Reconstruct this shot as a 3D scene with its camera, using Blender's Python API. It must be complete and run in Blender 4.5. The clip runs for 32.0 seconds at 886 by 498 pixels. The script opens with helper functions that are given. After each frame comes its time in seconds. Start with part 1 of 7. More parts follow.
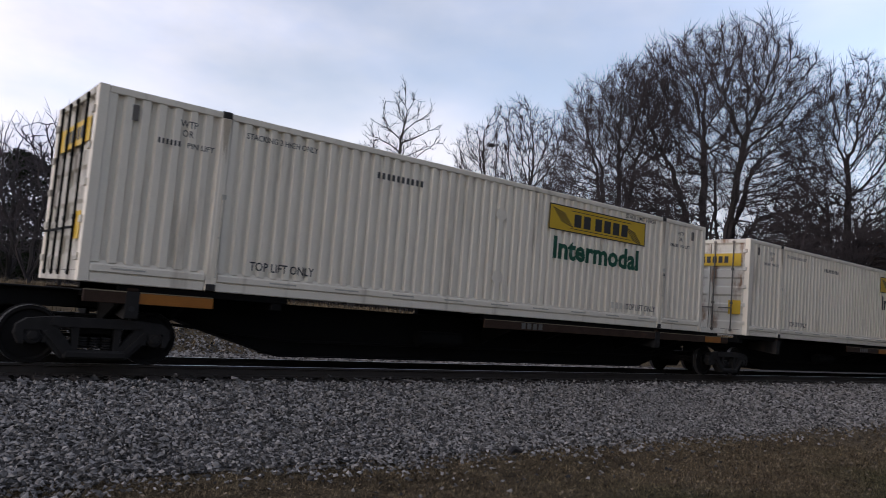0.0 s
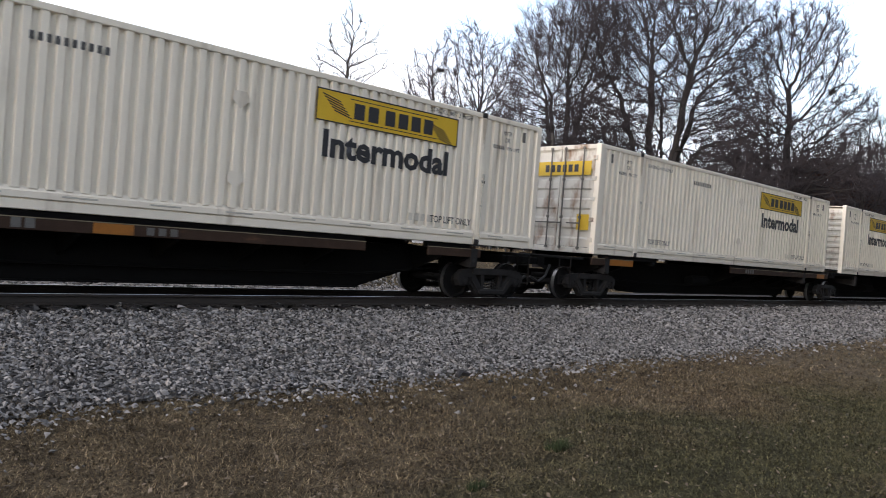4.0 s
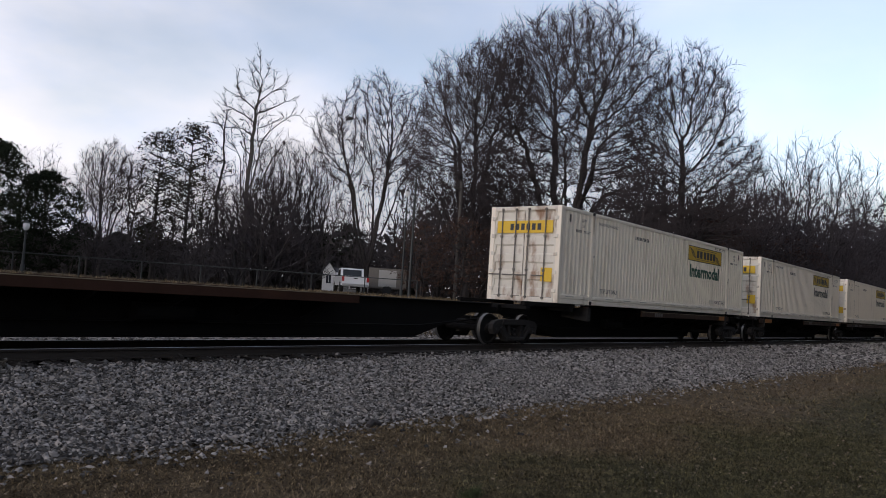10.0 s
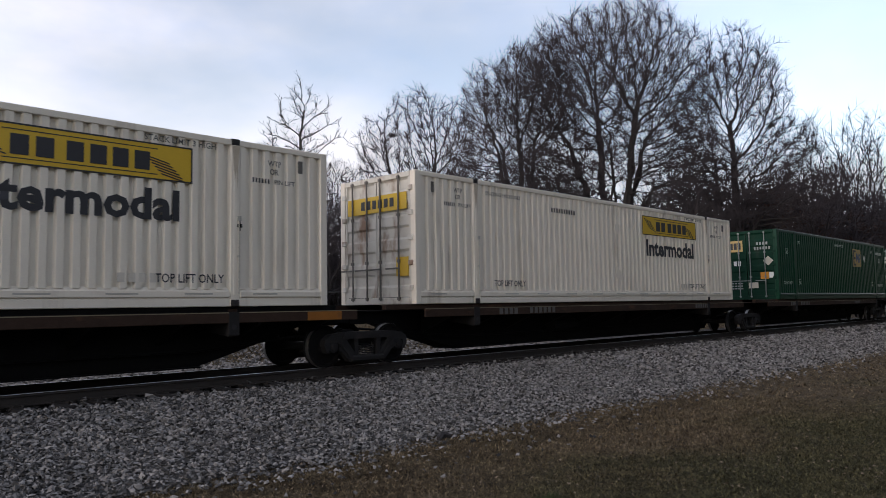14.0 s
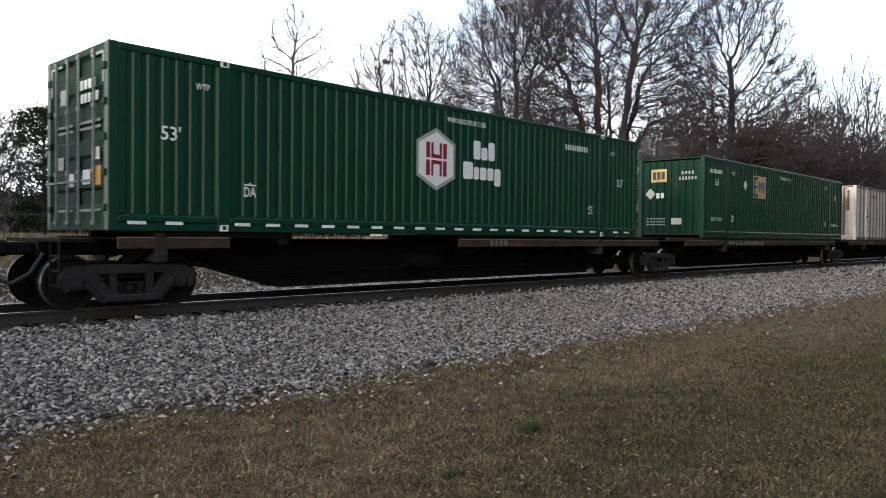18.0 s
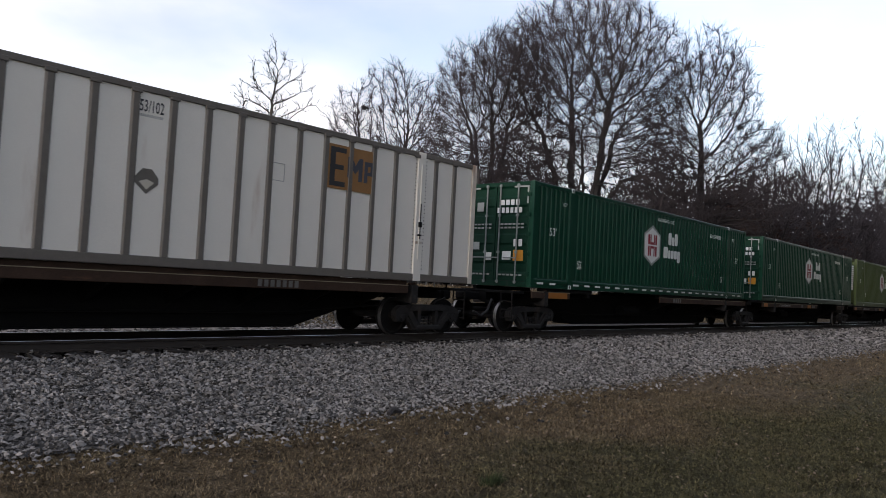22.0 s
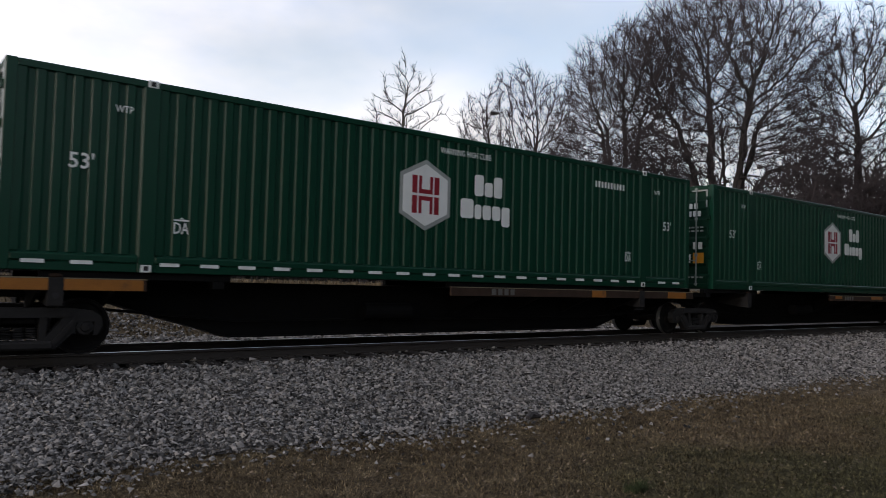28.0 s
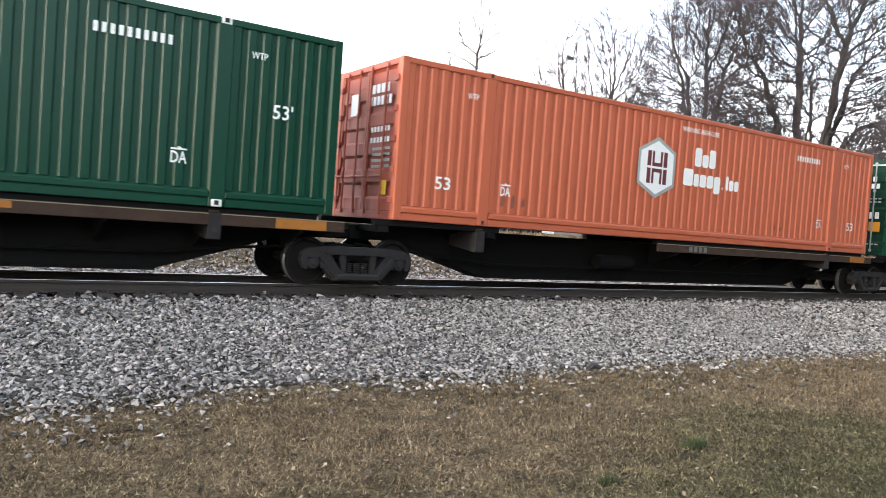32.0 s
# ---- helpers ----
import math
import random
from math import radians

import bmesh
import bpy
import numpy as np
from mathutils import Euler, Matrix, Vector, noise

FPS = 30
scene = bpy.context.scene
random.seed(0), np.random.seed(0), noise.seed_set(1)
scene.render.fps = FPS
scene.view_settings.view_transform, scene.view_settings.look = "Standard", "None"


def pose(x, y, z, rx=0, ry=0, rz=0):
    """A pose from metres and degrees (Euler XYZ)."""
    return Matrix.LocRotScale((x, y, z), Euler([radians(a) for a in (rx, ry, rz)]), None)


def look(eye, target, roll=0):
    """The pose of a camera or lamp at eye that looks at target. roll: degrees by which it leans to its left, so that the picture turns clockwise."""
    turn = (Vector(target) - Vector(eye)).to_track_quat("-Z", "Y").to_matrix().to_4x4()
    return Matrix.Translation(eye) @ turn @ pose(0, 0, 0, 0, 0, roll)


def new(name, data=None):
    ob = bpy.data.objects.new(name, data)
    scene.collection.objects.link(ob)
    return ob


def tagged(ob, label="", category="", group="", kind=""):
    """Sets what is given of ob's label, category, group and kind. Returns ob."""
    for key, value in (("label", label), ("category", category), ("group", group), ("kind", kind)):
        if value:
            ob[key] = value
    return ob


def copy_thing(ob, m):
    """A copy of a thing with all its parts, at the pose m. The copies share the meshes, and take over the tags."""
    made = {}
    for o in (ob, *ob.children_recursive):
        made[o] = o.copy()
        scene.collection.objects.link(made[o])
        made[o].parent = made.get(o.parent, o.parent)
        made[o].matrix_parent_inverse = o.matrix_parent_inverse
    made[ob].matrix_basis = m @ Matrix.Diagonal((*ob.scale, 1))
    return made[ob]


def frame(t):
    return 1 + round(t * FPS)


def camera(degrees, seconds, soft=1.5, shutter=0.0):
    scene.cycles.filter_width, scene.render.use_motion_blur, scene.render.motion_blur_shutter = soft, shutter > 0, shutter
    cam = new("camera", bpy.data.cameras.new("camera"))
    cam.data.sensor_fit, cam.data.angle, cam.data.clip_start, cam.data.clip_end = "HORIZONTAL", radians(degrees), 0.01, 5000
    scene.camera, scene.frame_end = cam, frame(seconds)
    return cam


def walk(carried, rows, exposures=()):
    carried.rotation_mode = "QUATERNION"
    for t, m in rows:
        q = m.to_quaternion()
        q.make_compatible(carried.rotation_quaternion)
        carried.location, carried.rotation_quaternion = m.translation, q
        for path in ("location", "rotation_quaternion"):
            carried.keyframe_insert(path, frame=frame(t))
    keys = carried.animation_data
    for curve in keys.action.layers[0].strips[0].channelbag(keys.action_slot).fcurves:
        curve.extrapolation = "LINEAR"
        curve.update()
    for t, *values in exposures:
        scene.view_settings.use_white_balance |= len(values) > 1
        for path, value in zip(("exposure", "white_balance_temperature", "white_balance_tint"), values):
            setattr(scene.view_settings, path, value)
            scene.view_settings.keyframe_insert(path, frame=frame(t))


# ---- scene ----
cam = camera(61.28, 32.0, soft=0.75, shutter=0.08)


def gaze(x, y, z, yaw, pitch, roll):
    """The camera at a place, turned by yaw from +y to the left, up by pitch and leaning by roll."""
    a, b = radians(yaw), radians(pitch)
    way = Vector((-math.sin(a) * math.cos(b), math.cos(a) * math.cos(b), math.sin(b)))
    eye = Vector((x, y, z))
    return look(eye, eye + way, roll)


PATH = [
    (0.0, -0.000, -0.002, 1.073, -38.89, 4.86, 4.55),
    (0.5, 0.001, -0.003, 1.074, -39.66, 4.82, 4.58),
    (1.0, -0.000, -0.004, 1.074, -39.11, 4.24, 4.26),
    (1.5, -0.000, -0.005, 1.074, -39.44, 4.10, 3.62),
    (2.0, -0.000, -0.004, 1.073, -38.37, 3.16, 4.55),
    (2.5, 0.000, -0.003, 1.073, -37.87, 2.64, 5.05),
    (3.0, -0.001, -0.006, 1.073, -36.77, 1.25, 5.86),
    (3.5, 0.001, -0.004, 1.073, -39.78, 0.12, 6.57),
    (4.0, 0.003, -0.002, 1.073, -43.22, -0.37, 4.35),
    (4.5, 0.008, 0.004, 1.074, -48.03, -0.54, 6.59),
    (6.5, 0.013, 0.013, 1.072, -49.21, 3.48, 5.58),
    (7.0, 0.013, 0.012, 1.071, -46.38, 3.22, 6.40),
    (7.5, 0.012, 0.011, 1.072, -48.27, 3.79, 5.68),
    (8.0, 0.011, 0.009, 1.072, -47.68, 2.85, 5.30),
    (8.5, 0.010, 0.006, 1.073, -48.59, 3.27, 4.66),
    (9.0, 0.010, 0.005, 1.072, -48.00, 3.47, 3.68),
    (9.5, 0.009, 0.004, 1.073, -47.23, 3.75, 3.43),
    (10.0, 0.010, 0.005, 1.072, -49.79, 3.69, 3.66),
    (10.5, 0.010, 0.006, 1.073, -50.97, 3.55, 4.59),
    (11.0, 0.010, 0.006, 1.072, -51.23, 4.28, 4.98),
    (11.5, 0.009, 0.006, 1.073, -53.91, 7.12, 6.15),
    (12.0, 0.001, 0.001, 1.076, -54.24, 7.02, 5.04),
    (12.5, 0.009, -0.007, 1.077, -58.94, 9.86, 2.97),
    (13.0, -0.012, 0.014, 1.059, -59.80, 8.57, 2.21),
    (13.5, -0.026, 0.024, 1.069, -51.94, 6.68, -0.67),
    (15.5, 0.001, -0.002, 1.074, -39.40, 2.11, 0.61),
    (16.0, -0.000, -0.005, 1.074, -43.63, 2.94, 0.49),
    (16.5, 0.006, -0.002, 1.078, -48.87, -1.93, 0.30),
    (17.0, 0.005, -0.001, 1.074, -51.88, 0.02, 1.04),
    (17.5, 0.004, -0.003, 1.072, -50.16, 0.67, 0.40),
    (18.0, 0.002, -0.002, 1.073, -46.39, -0.96, 0.56),
    (18.5, 0.006, 0.000, 1.069, -48.46, -1.64, 1.46),
    (19.0, 0.004, -0.005, 1.073, -44.83, -1.03, 3.13),
    (19.5, 0.006, -0.002, 1.076, -51.85, 1.01, 0.52),
    (20.0, 0.004, 0.006, 1.070, -49.38, -1.92, -1.74),
    (20.5, 0.004, 0.008, 1.072, -55.52, 1.41, 4.98),
    (21.0, 0.004, 0.005, 1.070, -53.69, 1.70, 4.22),
    (21.5, 0.003, 0.008, 1.070, -51.95, 2.22, 2.69),
    (22.0, 0.002, 0.008, 1.069, -48.51, 2.72, 3.03),
    (22.5, 0.004, 0.010, 1.068, -45.39, 3.48, 2.86),
    (23.0, -0.002, 0.004, 1.069, -44.11, 4.03, 3.63),
    (23.5, -0.007, -0.002, 1.068, -41.29, 2.49, 3.89),
    (24.0, -0.007, -0.003, 1.068, -40.09, 1.59, 3.72),
    (24.5, -0.006, -0.000, 1.069, -39.42, 0.52, 3.74),
    (25.0, -0.006, -0.001, 1.067, -37.70, -0.33, 2.30),
    (25.5, -0.004, 0.005, 1.067, -34.45, 0.91, 1.33),
    (27.5, -0.012, -0.011, 1.072, -36.36, 3.52, 1.29),
    (28.0, -0.012, -0.010, 1.072, -38.29, 2.65, 1.50),
    (28.5, -0.013, -0.013, 1.072, -39.24, 1.73, 2.14),
    (29.0, -0.011, -0.010, 1.071, -39.80, 0.95, 2.55),
    (29.5, -0.012, -0.010, 1.071, -38.33, -0.08, 1.28),
    (30.0, -0.011, -0.005, 1.071, -35.32, -0.86, 0.66),
    (30.5, -0.013, -0.010, 1.071, -32.27, -0.93, 2.84),
    (31.0, -0.015, -0.012, 1.071, -32.59, -0.78, 2.50),
    (31.5, -0.013, -0.016, 1.073, -33.97, -2.10, 2.74),
    (32.0, -0.010, -0.017, 1.075, -33.39, -1.79, 4.04),
]
EXPOSURES = [
    (0.0, -1.08, 6600, 20),
    (2.0, -0.98, 6600, 20),
    (3.0, -0.72, 6700, 18),
    (4.0, -0.08, 6900, 16),
    (4.5, -0.05, 6900, 16),
    (6.5, -1.0, 6600, 20),
    (7.0, -1.06, 6800, 19),
    (9.0, -1.0, 6800, 19),
    (10.0, -1.08, 6800, 19),
    (12.0, -1.47, 6600, 20),
    (13.0, -1.74, 6300, 20),
    (13.5, -1.28, 6800, 18),
    (15.5, -0.68, 6650, 20),
    (16.5, -0.33, 7000, 17),
    (17.0, 0.02, 7300, 15),
    (17.5, 0.10, 7200, 13),
    (18.0, 0.10, 7200, 13),
    (19.0, 1.02, 7250, 13),
    (20.0, 0.44, 7250, 13),
    (21.0, -0.25, 7150, 14),
    (22.0, -0.66, 7000, 18),
    (23.0, -0.98, 7000, 18),
    (24.0, -0.28, 7200, 16),
    (25.0, 0.48, 7250, 13),
    (25.5, 0.72, 7250, 13),
    (27.5, -0.88, 7000, 18),
    (28.0, -0.88, 7100, 17),
    (29.0, -0.08, 7100, 17),
    (30.0, 0.89, 7250, 13),
    (31.0, 1.10, 7250, 13),
    (32.0, 1.28, 7250, 13),
]
walk(cam, [(row[0], gaze(*row[1:])) for row in PATH], EXPOSURES)

# ---- light ----
world = bpy.data.worlds.new("winter_sky")
scene.world = world
world.use_nodes = True
SUN_EL, SUN_AZ = 11.0, 268.0      # degrees; azimuth clockwise from +y
def build_world():
    nt = world.node_tree
    nt.nodes.clear()
    N, L = nt.nodes.new, nt.links.new
    out, bg1, bg2, mix = N("ShaderNodeOutputWorld"), N("ShaderNodeBackground"), N("ShaderNodeBackground"), N("ShaderNodeMixShader")
    sky = N("ShaderNodeTexSky")
    sky.sky_type, sky.sun_disc = "NISHITA", False
    sky.sun_elevation, sky.sun_rotation = radians(SUN_EL), radians(SUN_AZ)
    sky.air_density, sky.dust_density, sky.ozone_density = 1.0, 0.6, 1.5
    bg1.inputs["Strength"].default_value = 0.15
    L(sky.outputs[0], bg1.inputs["Color"])
    tc, sep = N("ShaderNodeTexCoord"), N("ShaderNodeSeparateXYZ")
    L(tc.outputs["Generated"], sep.inputs[0])
    # clouds: wide veils thicker towards the horizon
    mp = N("ShaderNodeMapping")
    mp.inputs["Scale"].default_value = (1.2, 1.2, 2.6)
    mp.inputs["Location"].default_value = (0.35, 0.0, 0.22)
    L(tc.outputs["Generated"], mp.inputs["Vector"])
    nz = N("ShaderNodeTexNoise")
    nz.inputs["Scale"].default_value, nz.inputs["Detail"].default_value, nz.inputs["Roughness"].default_value = 1.7, 6, 0.48
    L(mp.outputs[0], nz.inputs["Vector"])
    low = N("ShaderNodeMapRange")
    low.inputs["From Min"].default_value, low.inputs["From Max"].default_value = 0.02, 0.55
    low.inputs["To Min"].default_value, low.inputs["To Max"].default_value = 0.30, -0.02
    L(sep.outputs["Z"], low.inputs["Value"])
    add = N("ShaderNodeMath")
    L(nz.outputs["Fac"], add.inputs[0]); L(low.outputs[0], add.inputs[1])
    veil = N("ShaderNodeMath")
    L(add.outputs[0], veil.inputs[0])
    ramp = N("ShaderNodeMapRange")
    ramp.interpolation_type = "SMOOTHSTEP"
    ramp.inputs["From Min"].default_value, ramp.inputs["From Max"].default_value = 0.34, 0.84
    ramp.inputs["To Min"].default_value, ramp.inputs["To Max"].default_value = 0.25, 1.0
    L(veil.outputs[0], ramp.inputs["Value"])
    # cloud brightness: grey bellies, white tops
    nz2 = N("ShaderNodeTexNoise")
    nz2.inputs["Scale"].default_value, nz2.inputs["Detail"].default_value, nz2.inputs["Roughness"].default_value = 4.6, 8, 0.6
    L(mp.outputs[0], nz2.inputs["Vector"])
    col = N("ShaderNodeValToRGB")
    col.color_ramp.elements[0].position, col.color_ramp.elements[0].color = 0.32, (1.22, 1.36, 1.64, 1)
    col.color_ramp.elements[1].position, col.color_ramp.elements[1].color = 0.60, (1.42, 1.47, 1.55, 1)
    L(nz2.outputs["Fac"], col.inputs[0])
    # the veil glows towards the low sun and dims on the other side
    def facing(az, el):
        dp = N("ShaderNodeVectorMath"); dp.operation = "DOT_PRODUCT"
        dp.inputs[1].default_value = (math.sin(radians(az)) * math.cos(radians(el)), math.cos(radians(az)) * math.cos(radians(el)), math.sin(radians(el)))
        L(tc.outputs["Generated"], dp.inputs[0])
        return dp.outputs["Value"]
    def ranged(value, a, b, c, d, kind="SMOOTHSTEP"):
        mr = N("ShaderNodeMapRange"); mr.interpolation_type = kind
        for k, v in (("From Min", a), ("From Max", b), ("To Min", c), ("To Max", d)):
            mr.inputs[k].default_value = v
        L(value, mr.inputs["Value"])
        return mr.outputs[0]
    L(ranged(facing(335, 12), -0.40, 0.9, -0.26, 0.10), veil.inputs[1])
    glow = ranged(facing(335, 12), -0.9, 0.9, 1.40, 1.56)
    lit = N("ShaderNodeMath"); lit.operation = "MULTIPLY"
    L(glow, lit.inputs[0]); L(ranged(facing(82, 14), 0.86, 0.985, 1.0, 1.36), lit.inputs[1])
    glow = lit.outputs[0]
    L(glow, bg2.inputs["Strength"])
    blue = N("ShaderNodeMath"); blue.operation = "MULTIPLY"
    L(glow, blue.inputs[0]); blue.inputs[1].default_value = 0.27
    L(blue.outputs[0], bg1.inputs["Strength"])
    # a bank of heaped cloud, white above and grey below
    heap = N("ShaderNodeMath"); heap.operation = "MULTIPLY_ADD"
    L(nz2.outputs["Fac"], heap.inputs[0]); heap.inputs[1].default_value = 1.9; banks = N("ShaderNodeMath"); banks.operation = "MAXIMUM"
    L(ranged(facing(91, 17), 0.986, 0.999, -0.55, 0.12), banks.inputs[0]); L(ranged(facing(87, 8), 0.9925, 0.9995, -0.55, 0.12), banks.inputs[1]); L(banks.outputs[0], heap.inputs[2])
    bank = ranged(heap.outputs[0], 0.72, 1.10, 0, 1)
    grey = N("ShaderNodeMath"); grey.operation = "ADD"
    L(ranged(facing(87, 20), 0.975, 0.999, -0.30, 0.12), grey.inputs[0]); L(nz.outputs["Fac"], grey.inputs[1])
    dull = ranged(grey.outputs[0], 0.46, 0.60, 0, 0.7)
    c1, c2 = N("ShaderNodeMix"), N("ShaderNodeMix")
    c1.data_type = c2.data_type = "RGBA"
    L(dull, c1.inputs["Factor"]); L(col.outputs[0], c1.inputs["A"]); c1.inputs["B"].default_value = (0.72, 0.78, 0.88, 1)
    L(bank, c2.inputs["Factor"]); L(c1.outputs["Result"], c2.inputs["A"]); c2.inputs["B"].default_value = (2.15, 2.15, 2.12, 1)
    L(c2.outputs["Result"], bg2.inputs["Color"])
    top = N("ShaderNodeMath"); top.operation = "MAXIMUM"
    L(bank, top.inputs[0]); L(dull, top.inputs[1])
    cover = N("ShaderNodeMath"); cover.operation = "MAXIMUM"
    L(ramp.outputs[0], cover.inputs[0]); L(top.outputs[0], cover.inputs[1])
    L(cover.outputs[0], mix.inputs[0]); L(bg1.outputs[0], mix.inputs[1]); L(bg2.outputs[0], mix.inputs[2])
    L(mix.outputs[0], out.inputs["Surface"])
build_world()
sun_data = bpy.data.lights.new("sun", "SUN")
sun_data.energy, sun_data.angle, sun_data.color = 1.65, radians(14), (1.0, 0.98, 0.95)
sun = new("sun", sun_data)
sun.matrix_world = look((0, 0, 0), (math.sin(radians(SUN_AZ)) * -math.cos(radians(SUN_EL)), -math.cos(radians(SUN_AZ)) * math.cos(radians(SUN_EL)), -math.sin(radians(SUN_EL))))

# ---- materials ----
def node_material(name, base, rough=0.6, metal=0.0, vary=0.15, scale=6.0, fine=60.0, bump=0.0, dirt=None, dirt_amount=0.0,
                  dirt_scale=1.2, streak=(1, 1, 1), island=0.0, obj_random=0.0, spec=0.4):
    """Base colour with two scales of variation, dirt of its own colour, and fine relief."""
    m = bpy.data.materials.new(name)
    m.use_nodes = True
    nt = m.node_tree
    N, L = nt.nodes.new, nt.links.new
    b = nt.nodes["Principled BSDF"]
    b.inputs["Roughness"].default_value, b.inputs["Metallic"].default_value = rough, metal
    b.inputs["Specular IOR Level"].default_value = spec
    tc = N("ShaderNodeTexCoord")
    oi = N("ShaderNodeObjectInfo")
    sh = N("ShaderNodeVectorMath"); sh.operation = "MULTIPLY_ADD"
    cmb = N("ShaderNodeCombineXYZ")
    for i in range(3):
        L(oi.outputs["Random"], cmb.inputs[i])
    L(cmb.outputs[0], sh.inputs[0]); sh.inputs[1].default_value = (37, 17, 23)
    L(tc.outputs["Object"], sh.inputs[2])
    def noise_at(s, detail, vec):
        n = N("ShaderNodeTexNoise")
        n.inputs["Scale"].default_value, n.inputs["Detail"].default_value, n.inputs["Roughness"].default_value = s, detail, 0.6
        L(vec, n.inputs["Vector"])
        return n
    n1, n2 = noise_at(scale, 4, sh.outputs[0]), noise_at(fine, 3, sh.outputs[0])
    add = N("ShaderNodeMath"); add.operation = "ADD"
    L(n1.outputs["Fac"], add.inputs[0]); L(n2.outputs["Fac"], add.inputs[1])
    mr = N("ShaderNodeMapRange")
    mr.inputs["From Min"].default_value, mr.inputs["From Max"].default_value = 0.6, 1.4
    mr.inputs["To Min"].default_value, mr.inputs["To Max"].default_value = 1 - vary, 1 + vary
    L(add.outputs[0], mr.inputs["Value"])
    val = mr.outputs[0]
    if island or obj_random:
        src = N("ShaderNodeNewGeometry").outputs["Random Per Island"] if island else oi.outputs["Random"]
        k = island or obj_random
        ir = N("ShaderNodeMapRange")
        ir.inputs["To Min"].default_value, ir.inputs["To Max"].default_value = 1 - k, 1 + k
        L(src, ir.inputs["Value"])
        mu = N("ShaderNodeMath"); mu.operation = "MULTIPLY"
        L(val, mu.inputs[0]); L(ir.outputs[0], mu.inputs[1])
        val = mu.outputs[0]
    mul = N("ShaderNodeVectorMath"); mul.operation = "SCALE"
    mul.inputs[0].default_value = base
    L(val, mul.inputs["Scale"])
    colour = mul.outputs[0]
    if dirt:
        mp = N("ShaderNodeMapping"); mp.inputs["Scale"].default_value = streak
        L(sh.outputs[0], mp.inputs["Vector"])
        n3 = noise_at(dirt_scale, 8, mp.outputs[0])
        dr = N("ShaderNodeMapRange"); dr.interpolation_type = "SMOOTHSTEP"
        lo = 0.72 - 0.4 * dirt_amount
        dr.inputs["From Min"].default_value, dr.inputs["From Max"].default_value = lo, lo + 0.22
        dr.inputs["To Max"].default_value = min(1.0, 0.35 + dirt_amount)
        L(n3.outputs["Fac"], dr.inputs["Value"])
        mx = N("ShaderNodeMix"); mx.data_type = "RGBA"
        L(dr.outputs[0], mx.inputs["Factor"]); L(colour, mx.inputs["A"]); mx.inputs["B"].default_value = (*dirt, 1)
        colour = mx.outputs["Result"]
    L(colour, b.inputs["Base Color"])
    if bump:
        bp = N("ShaderNodeBump"); bp.inputs["Strength"].default_value, bp.inputs["Distance"].default_value = 0.6, bump
        L(n2.outputs["Fac"], bp.inputs["Height"]); L(bp.outputs[0], b.inputs["Normal"])
    return m


M = {}
def mat(name, *args, **kw):
    M[name] = node_material(name, *args, **kw)
mat("white_paint", (0.80, 0.725, 0.605), 0.45, vary=0.07, scale=0.9, dirt=(0.36, 0.29, 0.21), dirt_amount=0.42, dirt_scale=1.0, streak=(2.2, 1, 0.28))
mat("white_end", (0.64, 0.60, 0.52), 0.5, vary=0.06, scale=1.5, dirt=(0.24, 0.13, 0.07), dirt_amount=0.60, dirt_scale=1.6, streak=(1.4, 1.4, 0.6))
mat("rust_end", (0.52, 0.49, 0.42), 0.6, vary=0.1, scale=1.5, dirt=(0.085, 0.06, 0.045), dirt_amount=0.62, dirt_scale=1.5, streak=(1.5, 1.5, 0.35))
mat("cream_steel", (0.74, 0.70, 0.63), 0.5, vary=0.06, scale=1.0, dirt=(0.36, 0.21, 0.12), dirt_amount=0.30, dirt_scale=1.1, streak=(1.4, 1, 0.3))
mat("rust_white", (0.60, 0.54, 0.46), 0.6, vary=0.08, dirt=(0.27, 0.13, 0.07), dirt_amount=0.62, dirt_scale=1.3, streak=(1.6, 1.6, 0.35))
mat("green_paint", (0.0022, 0.0405, 0.0225), 0.33, spec=0.24, vary=0.09, scale=0.8, dirt=(0.010, 0.050, 0.026), dirt_amount=0.3, dirt_scale=1.1, streak=(1.6, 1, 0.35))
mat("emp_green", (0.0016, 0.0380, 0.0185), 0.33, spec=0.24, vary=0.10, scale=0.8, dirt=(0.012, 0.048, 0.026), dirt_amount=0.35, dirt_scale=1.1, streak=(1.6, 1, 0.35))
mat("green_door", (0.0016, 0.030, 0.016), 0.6, spec=0.15, vary=0.15, scale=1.2, dirt=(0.030, 0.042, 0.030), dirt_amount=0.40, dirt_scale=1.5, streak=(1.5, 1.5, 0.4))
mat("rod_dull", (0.24, 0.26, 0.245), 0.6, vary=0.2, scale=3, spec=0.2)
mat("olive_green", (0.056, 0.086, 0.019), 0.5, vary=0.09, scale=0.8, dirt=(0.085, 0.110, 0.034), dirt_amount=0.35, dirt_scale=1.0, streak=(1.6, 1, 0.35))
mat("orange_paint", (0.43, 0.100, 0.047), 0.5, vary=0.08, scale=0.7, dirt=(0.30, 0.07, 0.04), dirt_amount=0.22, dirt_scale=1.0, streak=(1.2, 1, 0.6))
mat("maroon_paint", (0.30, 0.06, 0.035), 0.55, vary=0.12, dirt=(0.16, 0.05, 0.035), dirt_amount=0.45, dirt_scale=1.4)
mat("casting_worn", (0.030, 0.026, 0.023), 0.7, vary=0.3, scale=9, dirt=(0.12, 0.07, 0.04), dirt_amount=0.35, dirt_scale=6)
mat("rust_stain", (0.50, 0.42, 0.32), 0.6, vary=0.2, scale=5, dirt=(0.30, 0.18, 0.10), dirt_amount=0.45, dirt_scale=5, streak=(3, 1, 0.5))
